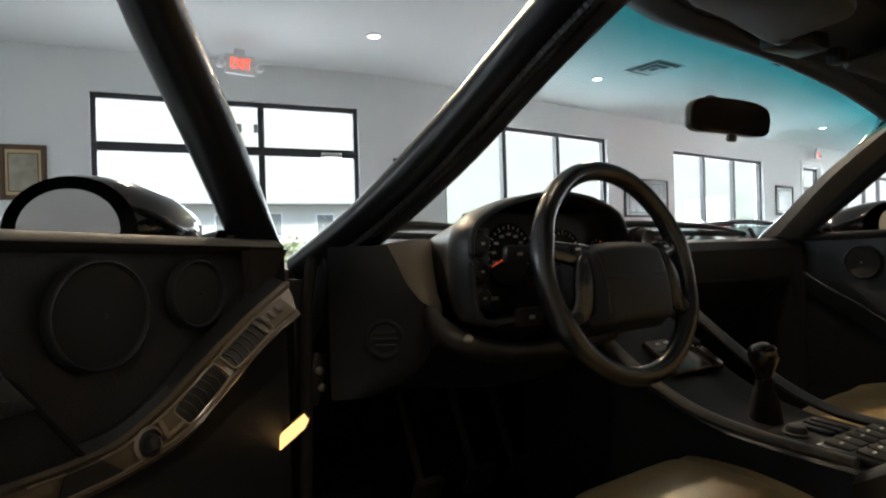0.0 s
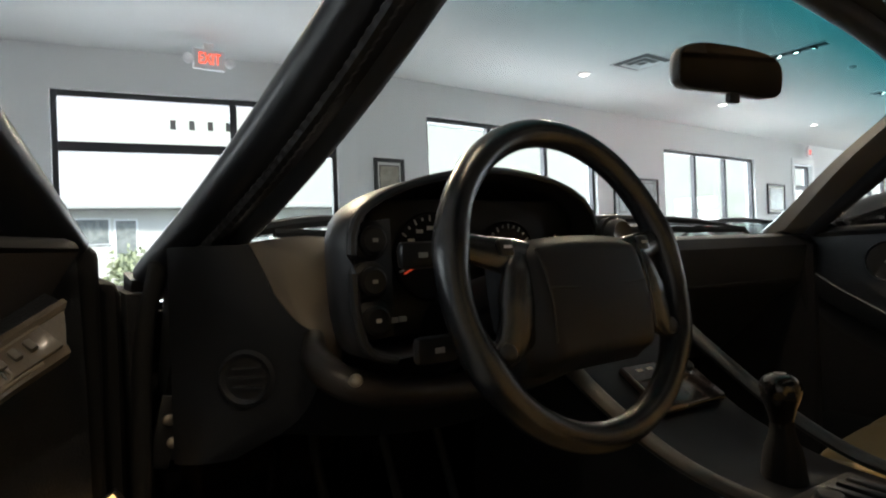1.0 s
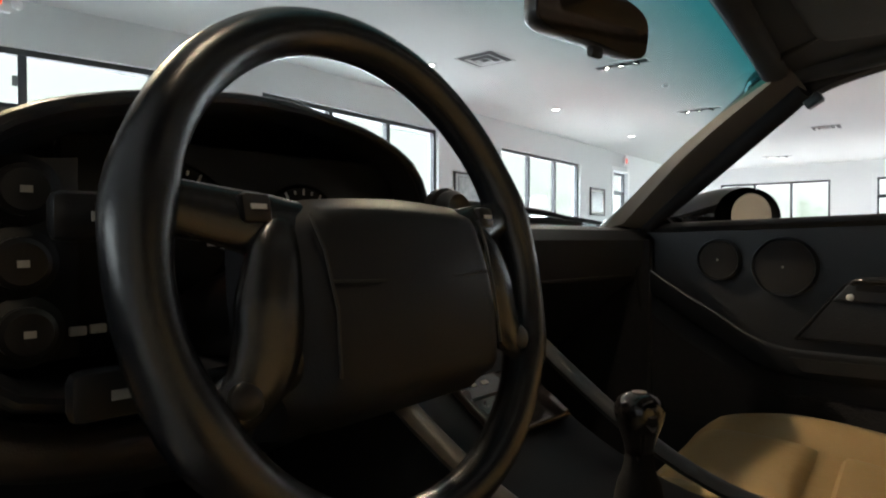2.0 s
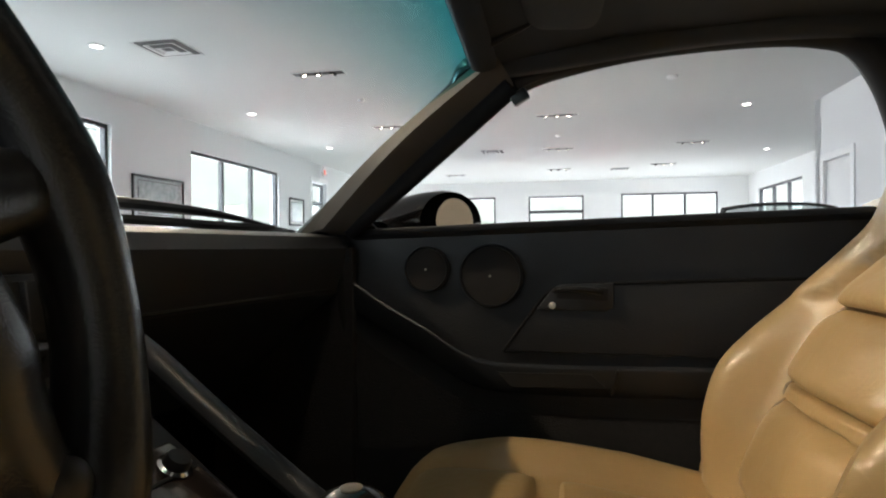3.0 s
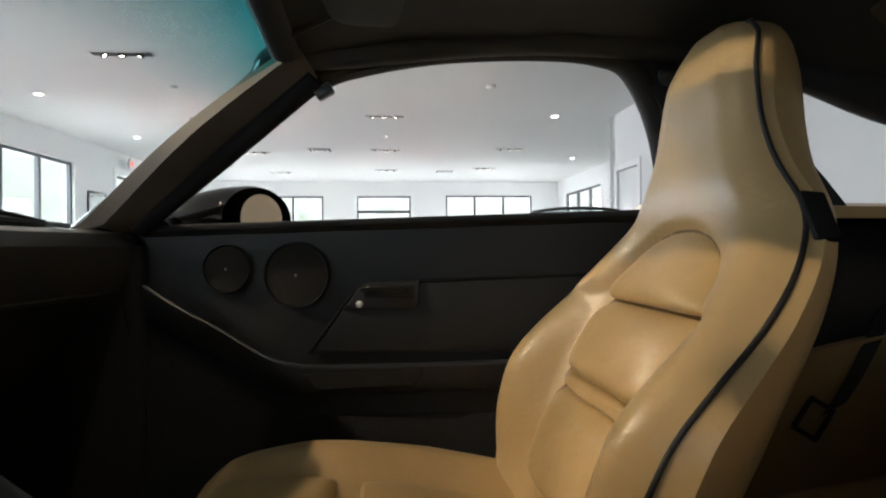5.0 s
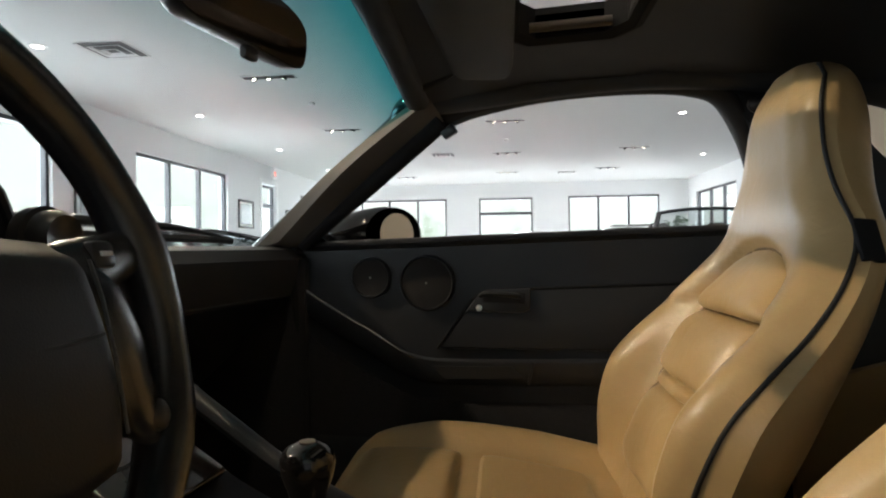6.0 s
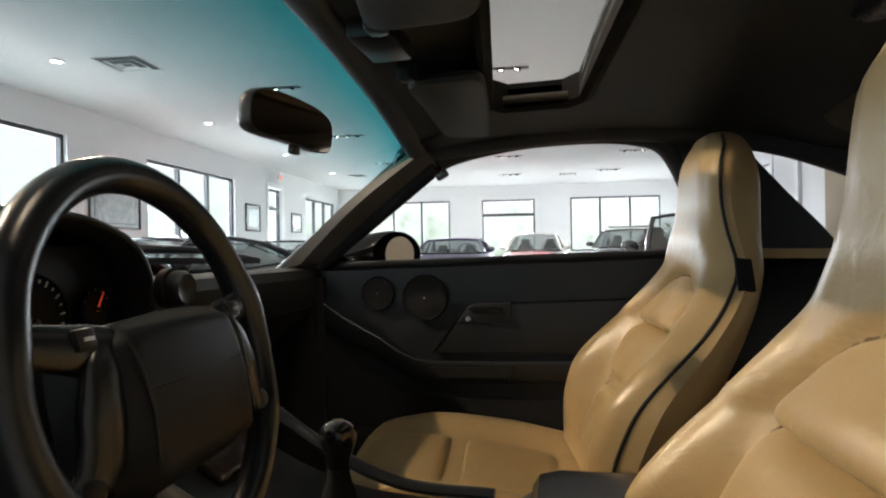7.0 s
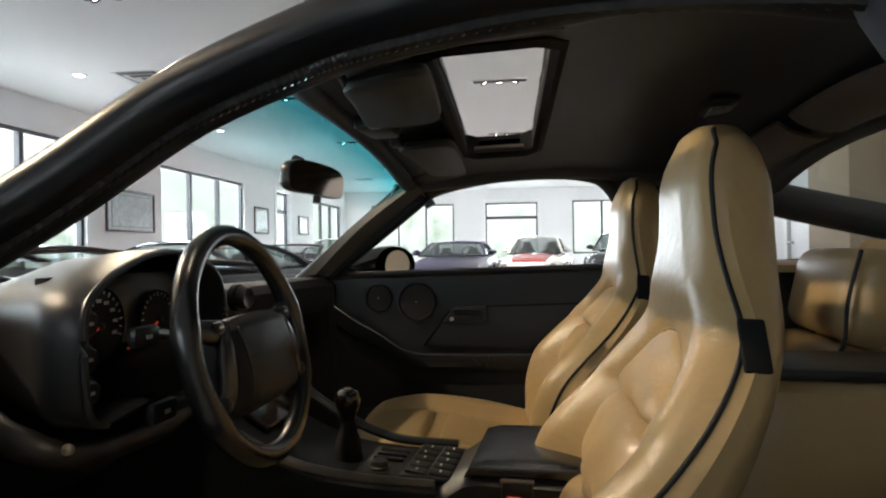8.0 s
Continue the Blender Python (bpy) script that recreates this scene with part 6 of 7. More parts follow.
    if strip:
        upper = [(0.673, 0.305, 0.777), (0.680, 0.240, 0.742), (0.690, 0.182, 0.702), (0.698, 0.131, 0.664), (0.700, 0.100, 0.646), (0.700, 0.059, 0.629), (0.700, 0.019, 0.623), (0.700, -0.061, 0.622), (0.700, -0.35, 0.630), (0.700, -0.62, 0.635)]
        lower = [(0.640, 0.283, 0.736), (0.651, 0.230, 0.706), (0.669, 0.186, 0.664), (0.685, 0.150, 0.625), (0.694, 0.118, 0.607), (0.695, 0.067, 0.597), (0.695, 0.018, 0.593), (0.695, -0.060, 0.592), (0.695, -0.35, 0.597), (0.695, -0.62, 0.600)]
        up_line, low_line = ([Vector((X(x), y, z)) for x, y, z in spline(e, 72)] for e in (upper, lower))

        def on_strip(y, v, lift=0.0):
            """Place on the strip's face at height y along it and share v across it: along, across, outwards."""
            k = min(range(2, 70), key=lambda n: abs((up_line[n].y + low_line[n].y) / 2 - y))
            mid = low_line[k].lerp(up_line[k], v)
            along = (low_line[k - 2].lerp(up_line[k - 2], v) - low_line[k + 2].lerp(up_line[k + 2], v)).normalized()
            out_ = along.cross(up_line[k] - low_line[k]).normalized()
            if out_.x * side > 0:
                out_ = -out_
            across = out_.cross(along)
            return Matrix.Translation(mid + out_ * lift) @ Matrix((along, across, out_)).transposed().to_4x4()
        rows = []
        for hi, lo in zip(up_line, low_line):
            rim = [hi + Vector((X(0.014), 0, -0.004)), hi + Vector((X(0.004), 0, 0.004)), hi + Vector((X(-0.002), 0, 0.001))]
            rim += [lo.lerp(hi, v) + Vector((X(d), 0, 0)) for v, d in ((0.88, 0.001), (0.84, 0.003), (0.50, 0.002), (0.18, 0.003), (0.13, 0.0005))]
            rim += [lo + Vector((X(-0.002), 0, 0.001)), lo + Vector((X(0.002), 0, -0.005)), lo + Vector((X(0.060), 0, -0.014))]
            rows.append(rim)
        part("armrest", loft([[tuple(p) for p in r] for r in rows]), STRIP_TRIM, top, "glossy armrest strip, warm gleam put into its brown")
        shelf = [[tuple(p) for p in (hi + Vector((X(0.006), 0, 0.001)), Vector((X(0.715), hi.y + 0.004, hi.z + 0.012)), Vector((X(0.732), hi.y + 0.004, hi.z + 0.010)), hi + Vector((X(0.012), 0, -0.012)))] for hi in up_line]
        part("arm_shelf", loft(shelf), DOOR_TRIM, top, "black padding above the strip")
    else:
        rows = []
        for k, (y, z) in enumerate(arm):
            d = 0.016 + 0.008 * smooth01(0, 16, k)
            rows.append([(X(0.765), y, z + 0.002), (X(0.751), y, z - 0.008), (X(0.750 - d + 0.008), y, z - 0.004), (X(0.750 - d + 0.003), y, z + 0.003), (X(0.750 - d), y, z - 0.001), (X(0.750 - d), y, z - 0.006), (X(0.750 - d + 0.003), y, z - 0.046), (X(0.750 - d + 0.008), y, z - 0.054), (X(0.765), y, z - 0.058)])
        part("armrest", loft(rows), BLACK_VINYL, top, "black armrest strip")
    if not strip:
        low_edge = sorted((y, z) for y, z in arm[::4])
        cover = lambda u, t: (X(0.746 + 0.012 * (2 * t - 1) ** 2 - 0.028 * smooth01(0.42, 0.0, t)), 0.345 - 0.98 * u, 0.22 + (at(low_edge, 0.345 - 0.98 * u) - 0.05 - 0.22) * t)
        part("lower_carpet", sheet(cover, 24, 10, (X(0.004), 0, 0)), CARPET, top, "black carpet on the lower door")
        # Flat dark plate paints the shade of the pocket's recess.
        part("recess_shade", plate([(-side * y, z) for y, z in ((0.045, 0.566), (-0.125, 0.570), (-0.150, 0.546), (0.020, 0.540))], 0.002, Matrix.Translation((X(0.7262), 0, 0)) @ Matrix(((0, 0, -side, 0), (-side, 0, 0, 0), (0, 1, 0, 0), (0, 0, 0, 1)))), RUBBER, top)
        part("armrest_split", box(bmesh.new(), (X(0.725), -0.165, 0.556), (0.004, 0.006, 0.048), pose(0, 0, 0, 15), bevel=0.001), RUBBER, top)
    else:
        part("pocket", box(bmesh.new(), (P(0.742), -0.30, 0.522), (0.04, 0.62, 0.030), bevel=0.010), DOOR_TRIM, top)
    pan = [(0.038, 0.602), (-0.040, 0.708), (-0.060, 0.722), (-0.10, 0.730), (-0.60, 0.748), (-0.62, 0.70), (-0.62, 0.605)]
    pl = plate([(-side * y, z) for y, z in pan], 0.012, Matrix.Translation((P(0.752), 0, 0)) @ Matrix(((0, 0, -side, 0), (-side, 0, 0, 0), (0, 1, 0, 0), (0, 0, 0, 1))), bevel=0.006)
    part("padded_insert", pl, DOOR_TRIM, top, "black padded door insert")
    part("insert_seam", tube([(P(0.7415), y, z) for y, z in pan[:5]], 0.0032, 8), SEAL, top)
    hd = part("handle_bezel", plate([(-side * y, z) for y, z in ((-0.026, 0.684), (-0.056, 0.722), (-0.070, 0.730), (-0.164, 0.734), (-0.164, 0.690), (-0.150, 0.682))], 0.010, Matrix.Translation((P(0.7415), 0, 0)) @ Matrix(((0, 0, -side, 0), (-side, 0, 0, 0), (0, 1, 0, 0), (0, 0, 0, 1))), bevel=0.004), DOOR_DARK, top)
    part("handle_cup", box(bmesh.new(), (P(0.7310), -0.110, 0.715), (0.003, 0.090, 0.024), pose(0, 0, 0, 2), bevel=0.001), RUBBER, hd)
    part("inner_handle", tube(spline([(P(0.735), -0.060, 0.718), (P(0.720), -0.075, 0.724), (P(0.718), -0.12, 0.722), (P(0.735), -0.145, 0.716)], 10), 0.006, 8), PLASTIC, hd, "black inner door handle")
    part("lock_button", lathe([(0.0065, 0), (0.0065, 0.004), (0.003, 0.006)], 14, Matrix.Translation((P(0.7315), -0.056, 0.692)) @ pose(0, 0, 0, 0, -side * 90)), PLASTIC if strip else WHITE_MARK, hd, "small lock button")
    if strip:
        lens = [(-0.040, -0.010), (0.026, -0.010), (0.038, -0.004), (0.038, 0.008), (-0.026, 0.009), (-0.038, 0.003)]
        lamp_x = Vector((-X(0.042), 0.050, 0.047)).normalized()
        lamp_z = Vector((-X(1.0), -0.75, 0.1))
        lamp_z = (lamp_z - lamp_z.dot(lamp_x) * lamp_x).normalized()
        lamp_m = Matrix.Translation((X(0.720), 0.350, 0.549)) @ Matrix((lamp_x, lamp_z.cross(lamp_x), lamp_z)).transposed().to_4x4()
        part("lamp_surround", plate([(1.10 * x, 1.25 * y) for x, y in lens], 0.006, bevel=0.002), PLASTIC, top).matrix_basis = lamp_m
        part("door_lamp", plate(lens, 0.010, bevel=0.003), AMBER, top, "glowing amber door lamp").matrix_basis = lamp_m
        corner = lambda u, t: (X(0.708 - 0.010 * t), 0.338 - (0.062 + 0.02 * t) * u - 0.030 * (1 - t) * (1 - u), 0.772 - 0.034 * u + (belt(0.33) - 0.010 - 0.772 + 0.034 * u) * t)
        part("corner_trim", sheet(corner, 8, 8, (X(0.014), 0, 0)), ROLL, top, "scuffed black corner of the door panel")
        part("corner_seam", tube([(X(0.700), 0.262, 0.828), (X(0.706), 0.256, 0.78), (X(0.708), 0.248, 0.742)], 0.0012, 6), RUBBER, top)
        # two slotted air outlets with rounded bezels
        for y0, ln in ((0.212, 0.072), (0.156, 0.070)):
            outlet = part("arm_vent", box(bmesh.new(), (0, 0, 0.0005), (ln, 0.027, 0.003), bevel=0.001), RUBBER, top, "black slotted vent in the armrest")
            outlet.matrix_basis = on_strip(y0, 0.50, -0.001)
            loop_ = [(ln / 2 * math.copysign(abs(math.cos(a)) ** 0.3, math.cos(a)), 0.0145 * math.copysign(abs(math.sin(a)) ** 0.3, math.sin(a)), 0.002) for a in np.linspace(0, 2 * math.pi, 40, endpoint=False)]
            part("bezel", tube(loop_, 0.0016, 8, wrap=True), STRIP_EDGE, outlet)
            for k in range(7):
                part("slat", tube(spline([(ln * (-0.42 + 0.14 * k), -0.012, 0.002), (ln * (-0.42 + 0.14 * k) + 0.002, 0, 0.0045), (ln * (-0.42 + 0.14 * k), 0.012, 0.002)], 6), 0.0011, 6), PLASTIC, outlet)
        # Paler lines along both edges stand for the highlights there.
        for v in (0.86, 0.14):
            line = [tuple(low_line[k].lerp(up_line[k], v) + Vector((X(-0.001), 0, 0))) for k in range(3, 56)]
            part("strip_edge", tube(line, 0.0018, 8), STRIP_EDGE, top, "pale ridge that paints the highlight along the strip")
        plate_ = part("switch_plate", box(bmesh.new(), (0, 0, 0), (0.056, 0.028, 0.004), bevel=0.0015), STRIP_TRIM, top)
        plate_.matrix_basis = on_strip(0.260, 0.50, 0.0)
        for k in range(3):
            part("switch", box(bmesh.new(), (-0.016 + 0.013 * k, 0.002, 0.004), (0.007, 0.012, 0.006), bevel=0.002), GREY_TRIM, plate_)
        stick = part("mirror_switch", lathe([(0.0145, 0), (0.0145, 0.004), (0.010, 0.005), (0.0085, 0.011), (0.006, 0.0135), (0.001, 0.014)], 24), PLASTIC, top, "black mirror joystick")
        stick.matrix_basis = on_strip(0.088, 0.50, 0.0005)
        part("mirror_switch_ring", lathe([(0.0150, 0), (0.0185, 0.0025), (0.0150, 0.005)], 28, ends=False), STRIP_EDGE, stick)
        lock = part("lock_slider", box(bmesh.new(), (0, -0.007, 0.002), (0.026, 0.006, 0.005), bevel=0.0015), STRIP_EDGE, top, "pale L-shaped lever")
        lock.matrix_basis = on_strip(0.116, 0.50, 0.0)
        part("upright", box(bmesh.new(), (-0.010, 0.003, 0.002), (0.006, 0.022, 0.005), bevel=0.0015), STRIP_EDGE, lock)
        # The pull pocket is not hollow: a dark plate holds its shade.
        part("pull_pocket", plate([(-0.034, -0.010), (0.036, -0.010), (0.012, 0.012), (-0.022, 0.012)], 0.002), RUBBER, top, "flat dark plate that paints the shade in the pull pocket").matrix_basis = on_strip(0.018, 0.52, 0.0006)
    # outside mirror
    om = part("outside_mirror", bmesh_mirror(X, side), BLACK_PAINT, top, "glossy black outside mirror")
    part("mirror_glass", lathe([(0.002, 0.0), (0.5, 0.0), (0.505, 0.04)], 36, Matrix.Translation((X(0.950 if side < 0 else 0.948), 0.185, 0.859)) @ pose(0, 0, 0, 90, 0, -30 if side > 0 else 14) @ Matrix.Diagonal((0.160 if side < 0 else 0.118, 0.112 if side < 0 else 0.104, 0.05, 1))), DOOR_MIRROR, om, "curved mirror glass")
    return top


def bmesh_mirror(X, side):
    rows = []
    for f, y in ((1.0, 0.188), (1.04, 0.20), (1.0, 0.235), (0.86, 0.28), (0.6, 0.32), (0.2, 0.345)):
        rows.append([(X((0.955 if side < 0 else 0.940) + (0.105 if side < 0 else 0.088) * f * math.cos(a) + (y - 0.19) * -0.2), y - (0.048 if side > 0 else 0.026) * math.cos(a), 0.856 + (0.078 if side < 0 else 0.070) * f * math.sin(a) * (1.0 if math.sin(a) > 0 else 0.65)) for a in np.linspace(0, 2 * math.pi, 30, endpoint=False)])
    bm = loft(rows, ends=False)
    tube([(X(0.90), 0.26, 0.835), (X(0.84), 0.29, 0.825), (X(0.79), 0.31, 0.835)], [0.022, 0.026, 0.030], 10, 0.7, bm=bm)
    return bm


door(1, Matrix(), False)
HINGE = Vector((-0.80, 0.40, 0))
SHIFT = Matrix.Translation((-0.010, -0.040, 0.008))
DOOR_OPEN = 54.0
door(-1, SHIFT @ Matrix.Translation(HINGE) @ Matrix.Rotation(radians(-DOOR_OPEN), 4, "Z") @ Matrix.Translation(-HINGE), True)

# ---- the other cars of the showroom ----
SILVER = material("silver_car_paint", (0.50, 0.51, 0.52), 0.28, 0.6, coat=0.8, grain=(300, 0.3, (0.42, 0.43, 0.44)))
VIOLET = material("violet_car_paint", (0.030, 0.026, 0.075), 0.4, 0.0, coat=0.15, grain=(300, 0.3, (0.045, 0.042, 0.08)))
CAR_RED = material("red_car_paint", (0.42, 0.016, 0.018), 0.22, coat=1.0, grain=(250, 0.25, (0.36, 0.012, 0.014)))
CAR_WHITE = material("white_car_paint", (0.78, 0.78, 0.76), 0.25, coat=1.0, grain=(200, 0.2, (0.74, 0.74, 0.72)))
GUNMETAL = material("gunmetal_car_paint", (0.085, 0.088, 0.095), 0.25, 0.4, coat=1.0, grain=(300, 0.3, (0.11, 0.112, 0.12)))
CAR_GLASS = glass_material("car_window_glass", (0.55, 0.60, 0.60), least=0.22)
LENS = material("clear_lamp_lens", (0.7, 0.72, 0.72), 0.1, 0.6, grain=(60, 0.3, (0.5, 0.5, 0.5)))
RED_LENS = material("red_lamp_lens", (0.35, 0.015, 0.012), 0.15, coat=0.6, grain=(60, 0.3, (0.25, 0.01, 0.01)))
DARK_CABIN = material("dark_car_cabin", (0.02, 0.02, 0.021), 0.7, grain=(30, 0.4, (0.032, 0.03, 0.03)))


def deck(table, w, y):
    """Half-width and deck height of a body at y, from rows (y, share of the width, height)."""
    return w * at([(r[0], r[1]) for r in table], y), at([(r[0], r[2]) for r in table], y)


def show_car(name, label, m, paint, table, w, cab, low=0.16, roof_paint=None, open_top=False, rack=False, wheel_r=0.31, wheels=(1.25, -1.25), round_=0.5, bonnet=None):
    """table: rows (y, share of half-width w, deck height) from tail to nose.
    cab: y of screen base, roof front, roof rear, rear base; belt and roof height; half-widths at belt and roof."""
    top = thing(name, label, "car", m, group="parked show cars")
    sm = soft(table, 40)
    rings = []
    for y, f, z in sm:
        ring = []
        for k in range(17):
            a = math.pi * k / 16
            c, s = math.cos(a), math.sin(a)
            ring.append((w * f * math.copysign(abs(c) ** round_, c), y, low + (z - low) * abs(s) ** (0.9 - round_)))
        rings.append(ring)
    body = part("body", loft(rings), paint, top)
    y0, y1, y2, y3, zb, zr, wb, wr = cab
    if bonnet:
        def lid(u, t):
            y = y0 + 0.18 + (table[-1][0] - 0.16 - y0 - 0.18) * t
            hw, dz = deck(table, w, y)
            x = (2 * u - 1) * 0.62 * hw * (1 - 0.12 * t)
            c = (abs(x) / hw) ** (1 / round_)
            return (x, y, low + (dz - low) * math.sqrt(1 - c * c) ** (0.9 - round_) + 0.004)
        part("bonnet", sheet(lid, 12, 12, (0, 0, 0.010)), bonnet, top, "red bonnet")
    roof_paint = roof_paint or paint

    def arc(u):
        return 1 - 0.10 * abs(2 * u - 1) ** 2.5

    screen = lambda u, t: ((2 * u - 1) * (wb + (wr - wb) * t), y0 + (y1 - y0) * t + 0.10 * (1 - (2 * u - 1) ** 2) * (1 - 0.4 * t), zb + (zr - zb) * t * arc(u) ** (1 - t * 0.0) + 0.02 * math.sin(math.pi * t))
    g = part("windscreen", sheet(screen, 10, 6), CAR_GLASS, top)
    g.visible_shadow = False
    for s in (-1, 1):
        u = 0.5 + 0.5 * s
        post = [screen(u, t) for t in (0, 0.35, 0.7, 1)]
        part("screen_pillar", tube(post, 0.030, 8, 0.8), roof_paint, top)
    part("screen_header", tube([screen(u, 1.0) for u in np.linspace(0, 1, 9)], 0.026, 8, 0.7), roof_paint, top)
    part("cowl", tube([screen(u, 0.0) for u in np.linspace(0, 1, 9)], 0.024, 8, 0.7), RUBBER, top)
    # cabin tub, seats and wheel inside
    part("cabin", box(bmesh.new(), (0, (y0 + y3) / 2, zb - 0.10), (wb * 1.7, abs(y0 - y3) * 0.85, 0.22), bevel=0.05), DARK_CABIN, top, "dark cabin lining")
    for s in (-1, 1):
        sy = y1 - 0.55
        part("seat_back", loft([[(s * 0.34 + wv * math.copysign(abs(math.cos(a)) ** 0.6, math.cos(a)), sy - 0.14 * f + 0.05 * math.sin(a), zb - 0.25 + (zr - zb + 0.12) * f) for a in np.linspace(0, 2 * math.pi, 16, endpoint=False)] for f, wv in ((0, 0.22), (0.5, 0.23), (0.7, 0.17), (0.78, 0.12), (0.95, 0.12), (1.0, 0.08))]), DARK_CABIN, top)
    wm = pose(-0.34, y0 - 0.42, zb + 0.05, 65)
    part("steering_wheel", tube([wm @ Vector((0.18 * math.cos(a), 0.18 * math.sin(a), 0)) for a in np.linspace(0, 2 * math.pi, 28, endpoint=False)], 0.014, 8, wrap=True), RUBBER, top)
    if not open_top:
        roof = lambda u, t: ((2 * u - 1) * (wr + 0.02 * math.sin(math.pi * t)), y1 + (y2 - y1) * t + 0.06 * (1 - (2 * u - 1) ** 2) * (1 - 2 * t), zr * 1.0 - (zr - zb) * (1 - arc(u)) + 0.035 * math.sin(math.pi * t))
        part("roof", sheet(roof, 12, 8, (0, 0, -0.03)), roof_paint, top)
        rear = lambda u, t: ((2 * u - 1) * (wb * 0.92 + (wr - wb * 0.92) * t), y3 + (y2 - y3) * t - 0.06 * (1 - (2 * u - 1) ** 2), zb + 0.02 + (zr - zb - 0.02) * t * arc(u) + 0.05 * math.sin(math.pi * t))
        part("rear_window", sheet(rear, 10, 6), CAR_GLASS, top).visible_shadow = False
        for s in (-1, 1):
            u = 0.5 + 0.5 * s
            part("rear_pillar", tube([rear(u, t) for t in (0, 0.35, 0.7, 1)], [0.07, 0.06, 0.05, 0.04], 8, 0.6), roof_paint, top)
            part("roof_rail", tube([roof(u, t) for t in np.linspace(0, 1, 7)], 0.026, 8, 0.8), roof_paint, top)
            ym = y1 + (y2 - y1) * 0.62
            part("centre_pillar", tube([(s * wb * 0.99, ym - 0.06, zb), (s * wr * 1.02, ym, zr - 0.08)], 0.028, 8, 0.7), RUBBER, top)
            side = lambda a, t, s=s: (s * ((wb * 0.985) + (wr - wb * 0.985) * t), (y0 - 0.05 + (y3 - y0 + 0.1) * a) * (1 - t) + (y1 + (y2 - y1) * a) * t, zb + (zr - 0.06 - zb) * t)
            part("side_window", sheet(side, 8, 4), CAR_GLASS, top).visible_shadow = False
        if rack:
            for s in (-1, 1):
                bar = part("roof_rack", tube(spline([(s * wr * 0.9, y1 - 0.05, zr + 0.0), (s * wr * 0.9, y1 - 0.2, zr + 0.085), (s * wr * 0.9, y2 + 0.2, zr + 0.085), (s * wr * 0.9, y2 + 0.05, zr)], 16), 0.018, 8), SILVER, top, "silver roof rack bar")
            for f in (0.25, 0.75):
                part("cross_bar", tube([(-wr * 0.9, y1 + (y2 - y1) * f, zr + 0.085), (wr * 0.9, y1 + (y2 - y1) * f, zr + 0.085)], 0.016, 8), SILVER, top)
    else:
        part("folded_top", box(bmesh.new(), (0, y3 + 0.12, zb + 0.05), (wb * 1.7, 0.36, 0.14), bevel=0.05, seg=3), DARK_CABIN, top, "folded black soft top")
    for s in (-1, 1):
        dm = part("door_mirror", lathe([(0.02, 0.0), (0.10, 0.01), (0.105, 0.05), (0.08, 0.10), (0.02, 0.13)], 18, pose(s * (wb + 0.11), y0 - 0.30, zb + 0.08, -90) @ Matrix.Diagonal((1.0, 0.62, 1, 1))), paint, top)
        part("mirror_foot", tube([(s * wb * 0.97, y0 - 0.26, zb + 0.01), (s * (wb + 0.09), y0 - 0.26, zb + 0.06)], 0.022, 8, 0.7), paint, dm)
        part("belt_strip", tube([(s * wb * 1.005, y0 - 0.05 + (y3 - y0) * k / 6, zb + 0.004) for k in range(7)], 0.012, 6), RUBBER, top)
        for yy in (y1 + 0.42, y1 - 0.70):
            hw, dz = deck(table, w, yy)
            part("door_gap", tube([(s * hw * 0.998, yy, low + 0.08), (s * hw * 1.003, yy, (low + dz) / 2), (s * hw * 0.985, yy, dz - 0.06)], 0.006, 6), RUBBER, top)
        hw, dz = deck(table, w, y1 - 0.60)
        part("door_handle", box(bmesh.new(), (s * (hw + 0.006), y1 - 0.58, low + (dz - low) * 0.80), (0.03, 0.15, 0.03), bevel=0.008), CHROME, top)
        for y in wheels:
            wh = part("tyre", lathe([(wheel_r * 0.66, -0.10), (wheel_r * 0.95, -0.10), (wheel_r, -0.075), (wheel_r, 0.075), (wheel_r * 0.95, 0.10), (wheel_r * 0.66, 0.10)], 32, pose(s * (w - 0.11), y, wheel_r, 0, 90), ends=False), RUBBER, top, "black tyre")
            part("rim", lathe([(0.02, 0.05 * s), (wheel_r * 0.3, 0.055 * s), (wheel_r * 0.55, 0.03 * s), (wheel_r * 0.62, 0.085 * s), (wheel_r * 0.68, 0.09 * s)], 32, pose(s * (w - 0.11), y, wheel_r, 0, 90)), SILVER, wh)
            part("arch_lip", tube([(s * (w + 0.002), y + (wheel_r + 0.05) * math.cos(a), wheel_r + (wheel_r + 0.05) * math.sin(a)) for a in np.linspace(0.1, math.pi - 0.1, 14)], 0.022, 8), paint, top)
        nose_y, tail_y_ = table[-1][0], table[0][0]
        part("headlamp", lathe([(0.01, 0.03), (0.06, 0.025), (0.085, 0.0), (0.095, -0.04)], 20, pose(s * w * 0.68, nose_y - 0.10, table[-1][2] - 0.02, -65)), LENS, top, "clear round headlamp")
        part("tail_lamp", box(bmesh.new(), (s * w * 0.62, tail_y_ + 0.05, table[0][2] - 0.06), (0.26, 0.10, 0.10), bevel=0.025), RED_LENS, top, "red tail lamp")
    part("bumper", tube(spline([(-w * 0.82, nose_y - 0.14, 0.40), (-w * 0.5, nose_y + 0.02, 0.40), (w * 0.5, nose_y + 0.02, 0.40), (w * 0.82, nose_y - 0.14, 0.40)], 14), 0.07, 10, 1.2), paint, top)
    part("bumper", tube(spline([(-w * 0.82, tail_y_ + 0.14, 0.42), (-w * 0.5, tail_y_ - 0.02, 0.42), (w * 0.5, tail_y_ - 0.02, 0.42), (w * 0.82, tail_y_ + 0.14, 0.42)], 14), 0.07, 10, 1.2), paint, top)
    return top


